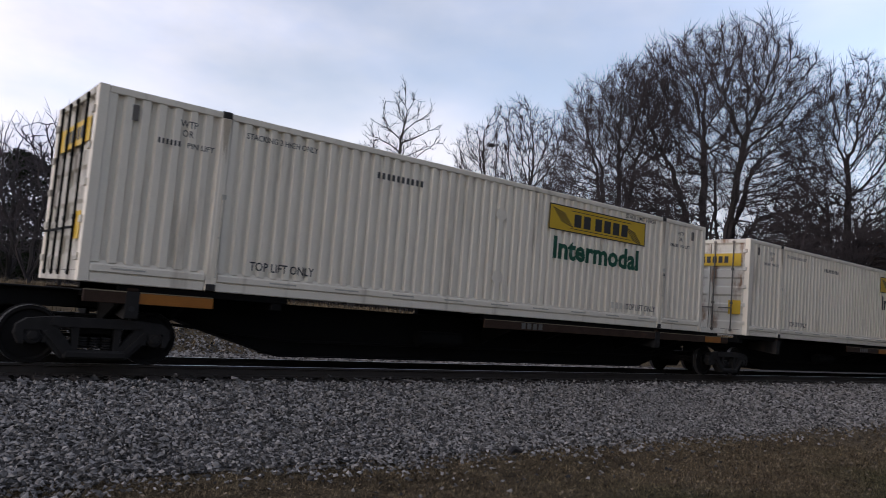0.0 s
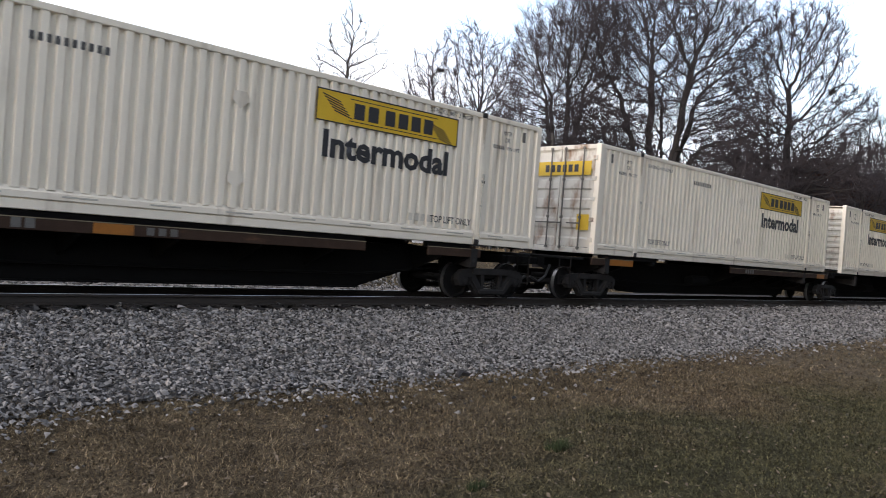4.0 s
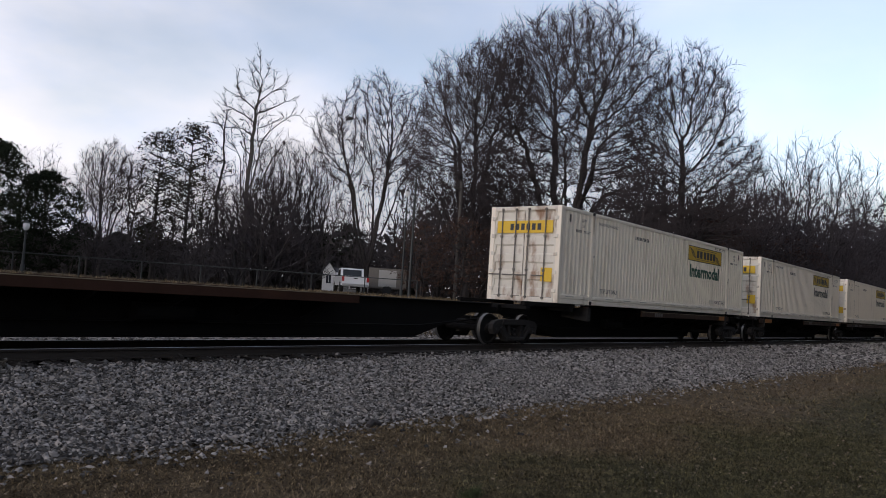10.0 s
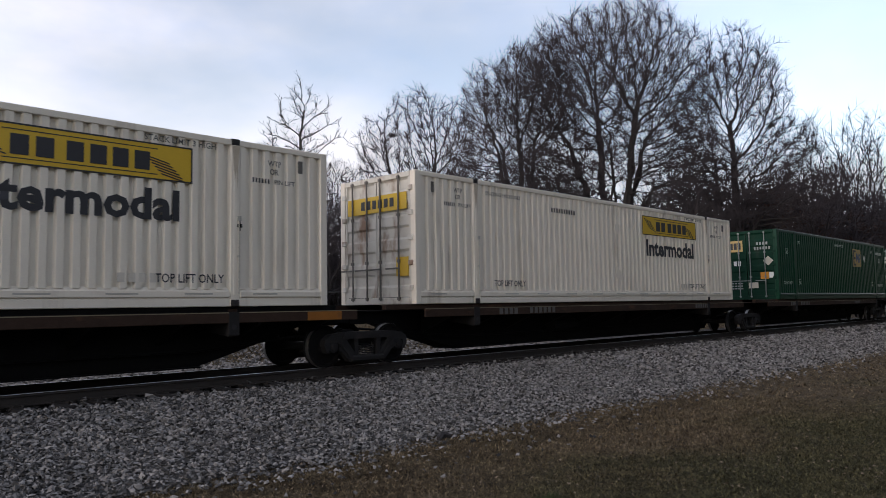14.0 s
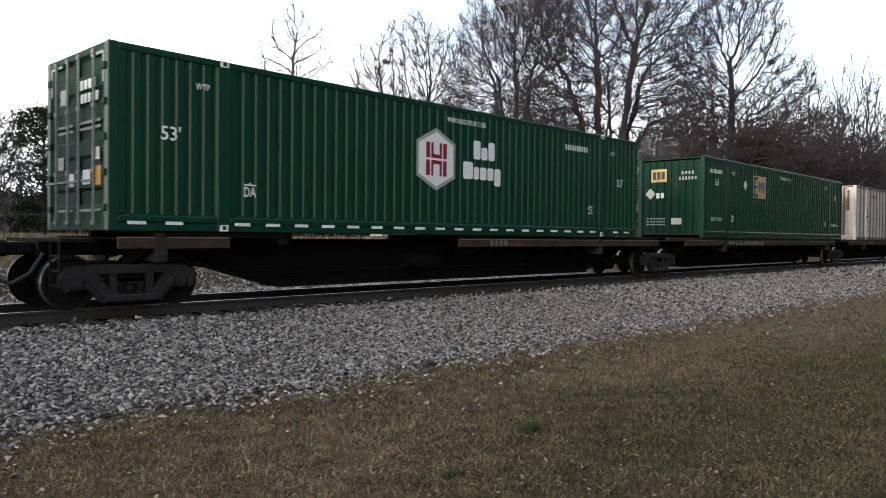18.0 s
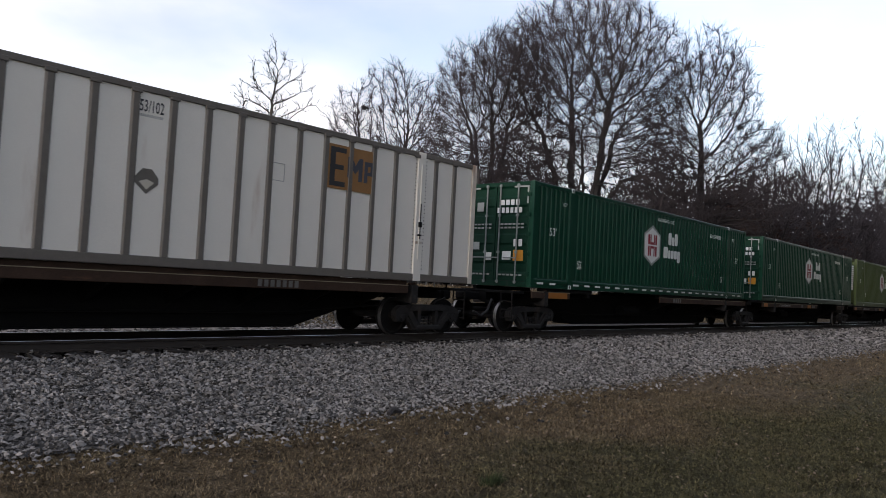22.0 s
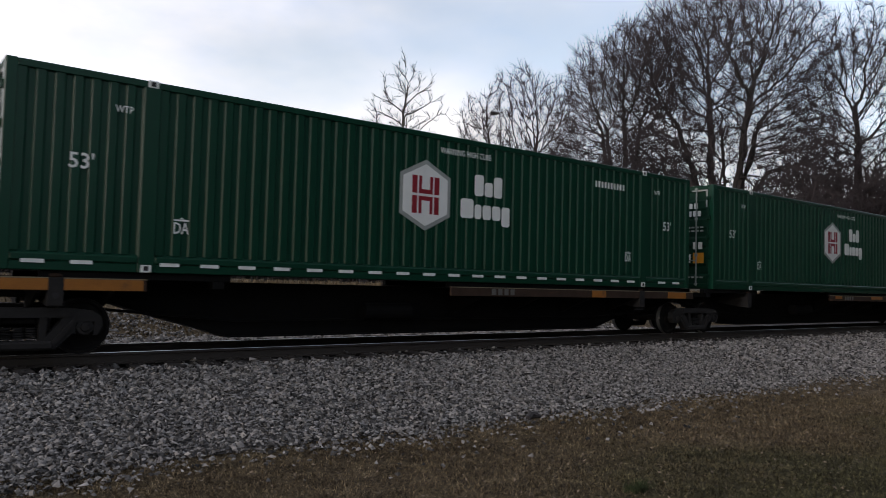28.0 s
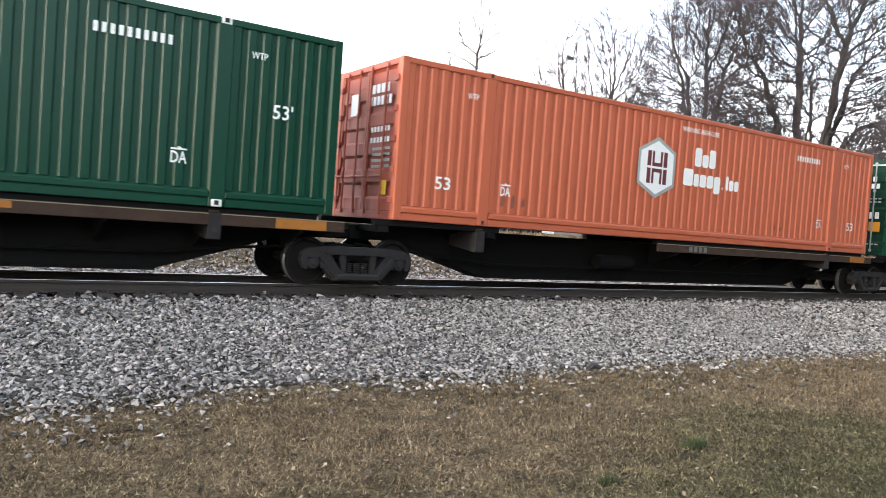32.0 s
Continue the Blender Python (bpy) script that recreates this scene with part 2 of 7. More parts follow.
mat("ghost_grey", (0.62, 0.565, 0.475), 0.5, vary=0.15, scale=6)
mat("soot_smear", (0.20, 0.065, 0.045), 0.6, vary=0.3, scale=7)
mat("pocket_grey", (0.45, 0.42, 0.36), 0.55, vary=0.12, scale=4)
mat("bogie_frame", (0.020, 0.0185, 0.0180), 0.75, vary=0.3, scale=5, dirt=(0.055, 0.042, 0.034), dirt_amount=0.38, bump=0.004, spec=0.2)
mat("letter_white", (0.74, 0.75, 0.72), 0.5, vary=0.05)
mat("letter_cream", (0.52, 0.48, 0.40), 0.6, vary=0.12, scale=4)
mat("letter_grey", (0.34, 0.33, 0.31), 0.6, vary=0.1)
mat("letter_dim", (0.075, 0.072, 0.068), 0.6, vary=0.25, scale=8, dirt=(0.42, 0.39, 0.33), dirt_amount=0.22, dirt_scale=7)
mat("letter_black", (0.035, 0.035, 0.038), 0.5, vary=0.1)
mat("letter_green", (0.012, 0.085, 0.05), 0.5, vary=0.1)
mat("letter_red", (0.26, 0.012, 0.022), 0.5, vary=0.08)
mat("letter_maroon", (0.13, 0.03, 0.03), 0.5, vary=0.08)
mat("sill_letter", (0.11, 0.105, 0.098), 0.6, vary=0.3, scale=5)
mat("badge_grey", (0.30, 0.32, 0.30), 0.5, vary=0.08)
mat("yellow_panel", (0.66, 0.42, 0.035), 0.45, vary=0.06, scale=3, dirt=(0.42, 0.3, 0.05), dirt_amount=0.2)
mat("tan_panel", (0.50, 0.35, 0.13), 0.5, vary=0.08, scale=3)
mat("brown_panel", (0.27, 0.135, 0.05), 0.55, vary=0.12, scale=3)
mat("logo_dark", (0.055, 0.06, 0.075), 0.6, vary=0.1)
mat("logo_blue", (0.055, 0.105, 0.21), 0.5, vary=0.08)
mat("orange_label", (0.62, 0.25, 0.02), 0.5, vary=0.08)
mat("dark_hole", (0.02, 0.02, 0.02), 0.8, vary=0.1)
mat("grey_steel", (0.34, 0.34, 0.33), 0.45, 0.5, vary=0.12, dirt=(0.2, 0.14, 0.1), dirt_amount=0.3)
mat("rib_grey", (0.13, 0.115, 0.10), 0.55, vary=0.15, dirt=(0.15, 0.10, 0.07), dirt_amount=0.3)
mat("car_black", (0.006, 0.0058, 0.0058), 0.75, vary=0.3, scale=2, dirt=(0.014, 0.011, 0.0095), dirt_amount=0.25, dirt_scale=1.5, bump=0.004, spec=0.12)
mat("car_rust", (0.040, 0.0230, 0.0155), 0.75, vary=0.45, scale=3.5, dirt=(0.150, 0.070, 0.036), dirt_amount=0.36, dirt_scale=2.4, streak=(0.5, 1, 2), bump=0.003, spec=0.2)
mat("bare_rust", (0.042, 0.020, 0.0135), 0.8, vary=0.3, scale=2, dirt=(0.085, 0.034, 0.018), dirt_amount=0.35, dirt_scale=0.8, streak=(0.5, 1, 1.5), bump=0.003, spec=0.15)
mat("sill_worn", (0.20, 0.165, 0.11), 0.7, vary=0.3, scale=1.2, dirt=(0.05, 0.03, 0.02), dirt_amount=0.5, dirt_scale=0.8)
mat("sill_yellow", (0.30, 0.108, 0.014), 0.6, vary=0.2, scale=4, dirt=(0.085, 0.045, 0.022), dirt_amount=0.42, dirt_scale=3)
mat("bogie_steel", (0.011, 0.010, 0.0098), 0.8, 0.0, spec=0.14, vary=0.25, scale=5, dirt=(0.042, 0.032, 0.026), dirt_amount=0.35, bump=0.004)
mat("wheel_tread", (0.28, 0.275, 0.27), 0.40, 0.9, vary=0.15, scale=8)
mat("rail_rust", (0.030, 0.024, 0.020), 0.75, vary=0.2, scale=3, bump=0.002)
mat("rail_head", (0.55, 0.56, 0.58), 0.28, 0.95, vary=0.06)
mat("tie_wood", (0.022, 0.018, 0.016), 0.9, vary=0.3, scale=4, bump=0.01, obj_random=0.3)
# bed much darker than its stones: the shade in their gaps is painted in
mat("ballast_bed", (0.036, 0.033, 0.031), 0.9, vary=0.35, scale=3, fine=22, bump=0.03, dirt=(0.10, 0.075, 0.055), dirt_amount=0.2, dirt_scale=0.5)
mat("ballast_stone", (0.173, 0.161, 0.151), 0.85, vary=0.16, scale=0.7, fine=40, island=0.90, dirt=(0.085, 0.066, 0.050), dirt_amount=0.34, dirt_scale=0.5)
def turf_material(key, blade):
    """Trodden winter turf: dark soil, straw and moss in fine grains, brown along the ballast and greener away from it."""
    m = bpy.data.materials.new(key)
    m.use_nodes = True
    nt = m.node_tree
    N, L = nt.nodes.new, nt.links.new
    b = nt.nodes["Principled BSDF"]
    b.inputs["Roughness"].default_value, b.inputs["Specular IOR Level"].default_value = 0.95, 0.15
    tc = N("ShaderNodeTexCoord")
    def nz(s, d, r=0.6):
        n = N("ShaderNodeTexNoise")
        n.inputs["Scale"].default_value, n.inputs["Detail"].default_value, n.inputs["Roughness"].default_value = s, d, r
        L(tc.outputs["Object"], n.inputs["Vector"])
        return n.outputs["Fac"]
    grain = nz(34, 6, 0.85)
    ramp = N("ShaderNodeValToRGB")
    e = ramp.color_ramp.elements
    e[0].position, e[0].color = 0.34, (0.012, 0.009, 0.006, 1)
    e[1].position, e[1].color = 0.74, (0.320, 0.250, 0.158, 1)
    k = e.new(0.46); k.color = (0.067, 0.047, 0.028, 1)
    k = e.new(0.58); k.color = (0.142, 0.107, 0.062, 1)
    L(grain, ramp.inputs[0])
    green = N("ShaderNodeValToRGB")
    e = green.color_ramp.elements
    e[0].position, e[0].color = 0.34, (0.008, 0.010, 0.004, 1)
    e[1].position, e[1].color = 0.72, (0.146, 0.140, 0.064, 1)
    k = e.new(0.5); k.color = (0.039, 0.0375, 0.0165, 1)
    L(grain, green.inputs[0])
    patch = N("ShaderNodeMapRange"); patch.interpolation_type = "SMOOTHSTEP"
    patch.inputs["From Min"].default_value, patch.inputs["From Max"].default_value, patch.inputs["To Max"].default_value = 0.38, 0.76, 0.8
    belt = N("ShaderNodeMapRange"); belt.interpolation_type = "SMOOTHSTEP"
    for k, v in (("From Min", 2.6), ("From Max", 5.2), ("To Min", 0.21), ("To Max", -0.13)):
        belt.inputs[k].default_value = v
    sep = N("ShaderNodeSeparateXYZ"); L(tc.outputs["Object"], sep.inputs[0]); L(sep.outputs["Y"], belt.inputs["Value"])
    both = N("ShaderNodeMath"); L(nz(0.33, 6, 0.65), both.inputs[0]); L(belt.outputs[0], both.inputs[1])
    L(both.outputs[0], patch.inputs["Value"])
    mx = N("ShaderNodeMix"); mx.data_type = "RGBA"
    L(patch.outputs[0], mx.inputs["Factor"]); L(ramp.outputs[0], mx.inputs["A"]); L(green.outputs[0], mx.inputs["B"])
    tuft = N("ShaderNodeMapRange")
    for k, v in (("From Min", 0.30), ("From Max", 0.70), ("To Min", 0.58), ("To Max", 1.42)):
        tuft.inputs[k].default_value = v
    L(nz(4.2, 4, 0.7), tuft.inputs["Value"])
    sc0 = N("ShaderNodeVectorMath"); sc0.operation = "SCALE"
    L(mx.outputs["Result"], sc0.inputs[0]); L(tuft.outputs[0], sc0.inputs["Scale"])
    colour = sc0.outputs[0]
    if blade:      # every blade its own shade
        ir = N("ShaderNodeMapRange"); ir.inputs["To Min"].default_value, ir.inputs["To Max"].default_value = 0.55, 2.9
        L(N("ShaderNodeNewGeometry").outputs["Random Per Island"], ir.inputs["Value"])
        sc = N("ShaderNodeVectorMath"); sc.operation = "SCALE"
        L(colour, sc.inputs[0]); L(ir.outputs[0], sc.inputs["Scale"])
        colour = sc.outputs[0]
    L(colour, b.inputs["Base Color"])
    bp = N("ShaderNodeBump"); bp.inputs["Strength"].default_value, bp.inputs["Distance"].default_value = 0.8, 0.03
    L(grain, bp.inputs["Height"]); L(bp.outputs[0], b.inputs["Normal"])
    M[key] = m
turf_material("soil", False)
turf_material("dead_grass", True)
mat("weed_green", (0.046, 0.060, 0.026), 0.85, vary=0.2, island=0.5, spec=0.15)
mat("dead_leaf", (0.185, 0.138, 0.095), 0.85, vary=0.15, island=0.6)
mat("bark", (0.040, 0.035, 0.034), 0.95, vary=0.2, scale=1.5, bump=0.02)
mat("twig", (0.066, 0.055, 0.059), 0.95, vary=0.15)
mat("pale_bark", (0.085, 0.078, 0.072), 0.95, vary=0.2, scale=1.5)
mat("evergreen_leaf", (0.017, 0.023, 0.013), 0.85, vary=0.2, island=0.45, spec=0.1)
mat("cedar_leaf", (0.030, 0.027, 0.018), 0.85, vary=0.2, island=0.5, spec=0.1)
mat("brown_leaf", (0.06, 0.032, 0.022), 0.8, vary=0.2, island=0.45)
mat("far_wood", (0.048, 0.042, 0.041), 0.95, vary=0.35, scale=0.25, fine=2.0)
mat("house_white", (0.76, 0.76, 0.75), 0.7, vary=0.06)
mat("house_grey", (0.22, 0.22, 0.21), 0.8, vary=0.1)
mat("house_roof", (0.055, 0.055, 0.058), 0.85, vary=0.15)
mat("house_window", (0.03, 0.035, 0.045), 0.15, vary=0.1)
mat("car_white", (0.68, 0.69, 0.70), 0.25, vary=0.03)
mat("tyre", (0.02, 0.02, 0.02), 0.85, vary=0.1)
mat("dark_glass", (0.02, 0.024, 0.028), 0.1, vary=0.05)
mat("lamp_red", (0.35, 0.02, 0.02), 0.3, vary=0.05)
mat("pole_metal", (0.045, 0.05, 0.05), 0.6, 0.3, vary=0.1)
mat("globe_white", (0.75, 0.76, 0.76), 0.3, vary=0.03)
mat("hose_rubber", (0.02, 0.02, 0.02), 0.6, vary=0.1)

from mathutils import kdtree

# ---- mesh tools ----
TRACK_Y, BOX_Z = 12.975, 1.118        # middle of the track; underside of the containers above the rail top
BOX_L, BOX_W, BOX_H = 16.16, 2.6, 2.935
Rnd = random.Random(7)


class Shape:
    """Collects boxes, prisms and tubes for one mesh."""
    def __init__(self):
        self.v, self.f = [], []

    def add(self, verts, faces):
        n = len(self.v)
        self.v += [tuple(p) for p in verts]
        self.f += [tuple(n + i for i in f) for f in faces]
        return self

    def box(self, x0, y0, z0, x1, y1, z1):
        v = [(x, y, z) for x in (x0, x1) for y in (y0, y1) for z in (z0, z1)]
        return self.add(v, [(0, 1, 3, 2), (4, 6, 7, 5), (0, 4, 5, 1), (2, 3, 7, 6), (0, 2, 6, 4), (1, 5, 7, 3)])

    def cbox(self, x0, y0, z0, x1, y1, z1, c=0.01):
        """A box with chamfered edges."""
        lo, hi = (x0, y0, z0), (x1, y1, z1)
        v, idx = [], {}
        for sx in (0, 1):
            for sy in (0, 1):
                for sz in (0, 1):
                    s = (sx, sy, sz)
                    for ax in range(3):
                        p = [(hi[k] if s[k] else lo[k]) + (0 if k == ax else (-c if s[k] else c)) for k in range(3)]
                        idx[s, ax] = len(v)
                        v.append(p)
        f = []
        cy = [(0, 0), (1, 0), (1, 1), (0, 1)]
        for ax in range(3):
            o = [k for k in range(3) if k != ax]
            for s in (0, 1):
                q = []
                for a, b in cy:
                    k = [0, 0, 0]; k[ax] = s; k[o[0]] = a; k[o[1]] = b
                    q.append(idx[tuple(k), ax])
                f.append(tuple(q))
            for a, b in cy:
                k0 = [0, 0, 0]; k0[o[0]] = a; k0[o[1]] = b; k0[ax] = 0
                k1 = list(k0); k1[ax] = 1
                f.append((idx[tuple(k0), o[0]], idx[tuple(k0), o[1]], idx[tuple(k1), o[1]], idx[tuple(k1), o[0]]))
        for sx in (0, 1):
            for sy in (0, 1):
                for sz in (0, 1):
                    f.append(tuple(idx[(sx, sy, sz), a] for a in range(3)))
        return self.add(v, f)

    def prism(self, poly, axis, a, b):
        """A polygon in the two other axes, drawn out along axis from a to b."""
        k = "xyz".index(axis)
        def at(p, w):
            q = list(p); q.insert(k, w)
            return q
        n = len(poly)
        f = [tuple(range(n)), tuple(range(2 * n - 1, n - 1, -1))] + [(i, n + i, n + (i + 1) % n, (i + 1) % n) for i in range(n)]
        return self.add([at(p, a) for p in poly] + [at(p, b) for p in poly], f)

    def rod(self, p, q, r, n=8, r2=None):
        p, q = Vector(p), Vector(q)
        r2 = r if r2 is None else r2
        d = (q - p).normalized()
        u = d.orthogonal().normalized()
        w = d.cross(u)
        ring = [u * math.cos(2 * math.pi * i / n) + w * math.sin(2 * math.pi * i / n) for i in range(n)]
        v = [p + e * r for e in ring] + [q + e * r2 for e in ring]
        return self.add(v, [(i, (i + 1) % n, n + (i + 1) % n, n + i) for i in range(n)] + [tuple(range(n - 1, -1, -1)), tuple(range(n, 2 * n))])

    def tube(self, pts, r, n=6):
        for p, q in zip(pts, pts[1:]):
            self.rod(p, q, r, n)
        return self

    def lathe(self, profile, centre, axis="y", n=24):
        """Turns (radius, along) pairs round an axis."""
        k = "xyz".index(axis)
        v, f = [], []
        for r, a in profile:
            for i in range(n):
                t = 2 * math.pi * i / n
                q = [r * math.cos(t), r * math.sin(t)]; q.insert(k, a)
                v.append([centre[j] + q[j] for j in range(3)])
        m = len(profile)
        for j in range(m - 1):
            f += [(j * n + i, j * n + (i + 1) % n, (j + 1) * n + (i + 1) % n, (j + 1) * n + i) for i in range(n)]
        f += [tuple(range(n)), tuple(range((m - 1) * n, m * n))]
        return self.add(v, f)

    def mesh(self, name):
        me = bpy.data.meshes.new(name)
        me.from_pydata(self.v, [], self.f)
        bm = bmesh.new()
        bm.from_mesh(me)
        bmesh.ops.recalc_face_normals(bm, faces=bm.faces)
        bm.to_mesh(me)
        bm.free()
        return me


KEPT = {}
def part(name, shape, material, parent, label="", at=(0, 0, 0), smooth=False):
    """Links a shape, or a mesh made before, as one mesh object under a thing or a part."""
    me = shape if isinstance(shape, bpy.types.Mesh) else shape.mesh(name)
    if not me.materials:
        me.materials.append(M[material])
        if smooth:
            for p in me.polygons:
                p.use_smooth = True
    ob = new(name, me)
    ob.location = at
    ob.parent = parent
    if label:
        tagged(ob, label)
    return ob


def kept(key, make, material, smooth=False):
    """The mesh of a repeated part: made once, then shared."""
    if key not in KEPT:
        me = make().mesh(key)
        me.materials.append(M[material])
        if smooth:
            for p in me.polygons:
                p.use_smooth = True
        KEPT[key] = me
    return KEPT[key]


def thing(name, label, category, group="", kind="", at=(0, 0, 0)):
    ob = new(name)
    ob.empty_display_size = 0.2
    ob.location = at
    return tagged(ob, label, category, group, kind)


def solo(name, shape, material, label, category, group="", kind="", at=(0, 0, 0), smooth=False):
    me = shape if isinstance(shape, bpy.types.Mesh) else shape.mesh(name)
    if not me.materials:
        me.materials.append(M[material])
        if smooth:
            for p in me.polygons:
                p.use_smooth = True
    ob = new(name, me)
    ob.location = at
    return tagged(ob, label, category, group, kind)


def bulk_mesh(name, verts, faces, material, smooth=False):
    """A large mesh from arrays; all faces have the same number of corners."""
    verts, faces = np.asarray(verts, np.float32), np.asarray(faces, np.int32)
    me = bpy.data.meshes.new(name)
    nf, k = faces.shape
    me.vertices.add(len(verts)); me.vertices.foreach_set("co", verts.ravel())
    me.loops.add(nf * k); me.loops.foreach_set("vertex_index", faces.ravel())
    me.polygons.add(nf)
    me.polygons.foreach_set("loop_start", np.arange(0, nf * k, k, dtype=np.int32))
    me.polygons.foreach_set("use_smooth", np.full(nf, smooth))
    me.update(calc_edges=True)
    me.materials.append(M[material])
    return me


def words(text, height, width, material, bold=0.012):
    """Flat lettering in the xz plane, thin as paint, from x 0 to the given width."""
    key = ("words", text, height, width, material)
    if key not in KEPT:
        cu = bpy.data.curves.new("lettering", "FONT")
        cu.body, cu.size, cu.extrude, cu.resolution_u, cu.offset = text, 1.0, 0.0, 2, bold
        tmp = new("lettering", cu)
        me = bpy.data.meshes.new_from_object(tmp.evaluated_get(bpy.context.evaluated_depsgraph_get()))
        bpy.data.objects.remove(tmp)
        co = np.array([v.co for v in me.vertices])
        lo, hi = co.min(0), co.max(0)
        for v in me.vertices:
            x, y = (v.co.x - lo[0]) / (hi[0] - lo[0]) * width, (v.co.y - lo[1]) / (hi[1] - lo[1]) * height
            v.co = (x, 0, y)
        me.materials.clear()
        me.materials.append(M[material])
        KEPT[key] = me
    return KEPT[key]


def bars(n, w, h, gap, tall=()):
    """A row of plain bars in place of writing."""
    s = Shape()
    for i in range(n):
        x = i * (w + gap)
        s.box(x, 0, 0, x + w, 0.003, h * (1.3 if i in tall else 1))
    return s


# ---- ground ----
RAIL_Z = -0.12
SLOPE = ([-3000, 5.4, 5.8, 11.2, 11.6, 14.4, 17.0, 19.5, 20.5, 25.0, 60, 3000], [-0.6, -0.57, -0.52, -0.40, -0.385, -0.385, -0.5, -0.6, -0.6, 0.85, 1.0, 1.0])
def ground_z(y):
    return float(np.interp(y, *SLOPE))


def sheet(name, xs, ys, lift, rough, material, label, category):
    v, f = [], []
    for y in ys:
        for x in xs:
            v.append((x, y, ground_z(y) + lift + rough * noise.noise(Vector((x * 0.6, y * 0.6, 3)))))
    n = len(xs)
    for j in range(len(ys) - 1):
        for i in range(n - 1):
            f.append((j * n + i, j * n + i + 1, (j + 1) * n + i + 1, (j + 1) * n + i))
    return tagged(new(name, bulk_mesh(name, v, f, material, True)), label, category, kind="structure")


def build_ground():
    xs = [-3000, -800, -200, -80, -40] + list(np.arange(-20, 60, 1.0)) + [64, 72, 84, 100, 130, 180, 260, 400, 800, 3000]
    ys = [-3000, -600, -150, -60, -30, -15, -8, -4] + sorted(list(np.arange(-2, 30, 0.7)) + [5.4, 5.8, 11.2, 11.6, 14.4, 20.5]) + [32, 36, 42, 50, 60, 80, 120, 200, 500, 3000]
    sheet("ground", xs, ys, 0, 0.02, "soil", "brown winter ground with sparse dead grass", "ground")
    xs = [-80, -40, -20] + list(np.arange(-10, 60, 0.8)) + [64, 72, 84, 100, 130, 180, 260, 420]
    sheet("ballast_bed", xs, list(np.arange(6.5, 20.3, 0.38)), 0.012, 0.03, "ballast_bed", "crushed stone bed under the track, darkened as shade between stones", "ballast")


def stones():
    """Loose crushed stones on the shoulder: broken lumps, each turned its own way."""
    rg = np.random.default_rng(5)
    base = np.array([(1, 0, 0), (-1, 0, 0), (0, 1, 0), (0, -1, 0), (0, 0, 1), (0, 0, -1)], float)
    tri = np.array([(0, 2, 4), (2, 1, 4), (1, 3, 4), (3, 0, 4), (1, 3, 5)[::-1]])
    def field(n, x0, x1, y0, y1, size, edge=0.0):
        x, y = rg.uniform(x0, x1, n), rg.uniform(y0, y1, n)
        if edge:      # the foot of the slope frays out into the grass
            lim = 6.32 + 0.35 * np.array([noise.noise(Vector((a * 0.55, 0.0, 9.0))) for a in x]) + rg.exponential(0.24, n) * rg.choice([-1, 0.9], n)
            keep = y > lim
            x, y = x[keep], y[keep]
        n = len(x)
        z = np.interp(y, *SLOPE) + 0.025 + 0.028 * rg.standard_normal(n)
        s = size * rg.uniform(0.55, 1.35, n) * (1 + 0.30 * np.clip((y - 8.0) / 3.0, 0, 1))
        a = rg.uniform(0, 2 * np.pi, (n, 3))
        shape = base[None] * rg.uniform(0.55, 1.25, (n, 6, 1)) * np.array([1, 0.8, 0.62]) + 0.18 * rg.standard_normal((n, 6, 3))
        ca, sa = np.cos(a), np.sin(a)
        R = np.zeros((n, 3, 3))
        R[:, 0, 0], R[:, 0, 1], R[:, 1, 0], R[:, 1, 1], R[:, 2, 2] = ca[:, 0], -sa[:, 0], sa[:, 0], ca[:, 0], 1
        S = np.zeros((n, 3, 3))
        t = (a[:, 1] - np.pi) * 0.25
        S[:, 0, 0], S[:, 1, 1], S[:, 1, 2], S[:, 2, 1], S[:, 2, 2] = 1, np.cos(t), -np.sin(t), np.sin(t), np.cos(t)
        v = np.einsum("nij,nkj->nki", R @ S, shape) * s[:, None, None] + np.stack([x, y, z], -1)[:, None]
        return v.reshape(-1, 3), (tri[None] + 6 * np.arange(n)[:, None, None]).reshape(-1, 3)
    lots = [field(116000, -1.0, 15.0, 4.7, 11.68, 0.0285, 1), field(46000, 15.0, 34.0, 5.0, 11.68, 0.044, 1), field(9000, 34.0, 75.0, 5.2, 11.7, 0.10, 1),
            field(24000, -1.0, 26.0, 13.6, 22.6, 0.05), field(4500, 0.0, 30.0, 11.75, 13.6, 0.05)]
    off, vs, fs = 0, [], []
    for v, f in lots:
        vs.append(v); fs.append(f + off); off += len(v)
    tagged(new("ballast_stones", bulk_mesh("ballast_stones", np.concatenate(vs), np.concatenate(fs), "ballast_stone")),
           "loose grey crushed stones on the track shoulder", "gravel", kind="stuff")


def swell(x, y):
    return np.array([0.02 * noise.noise(Vector((a * 0.6, b * 0.6, 3))) for a, b in zip(x, y)])


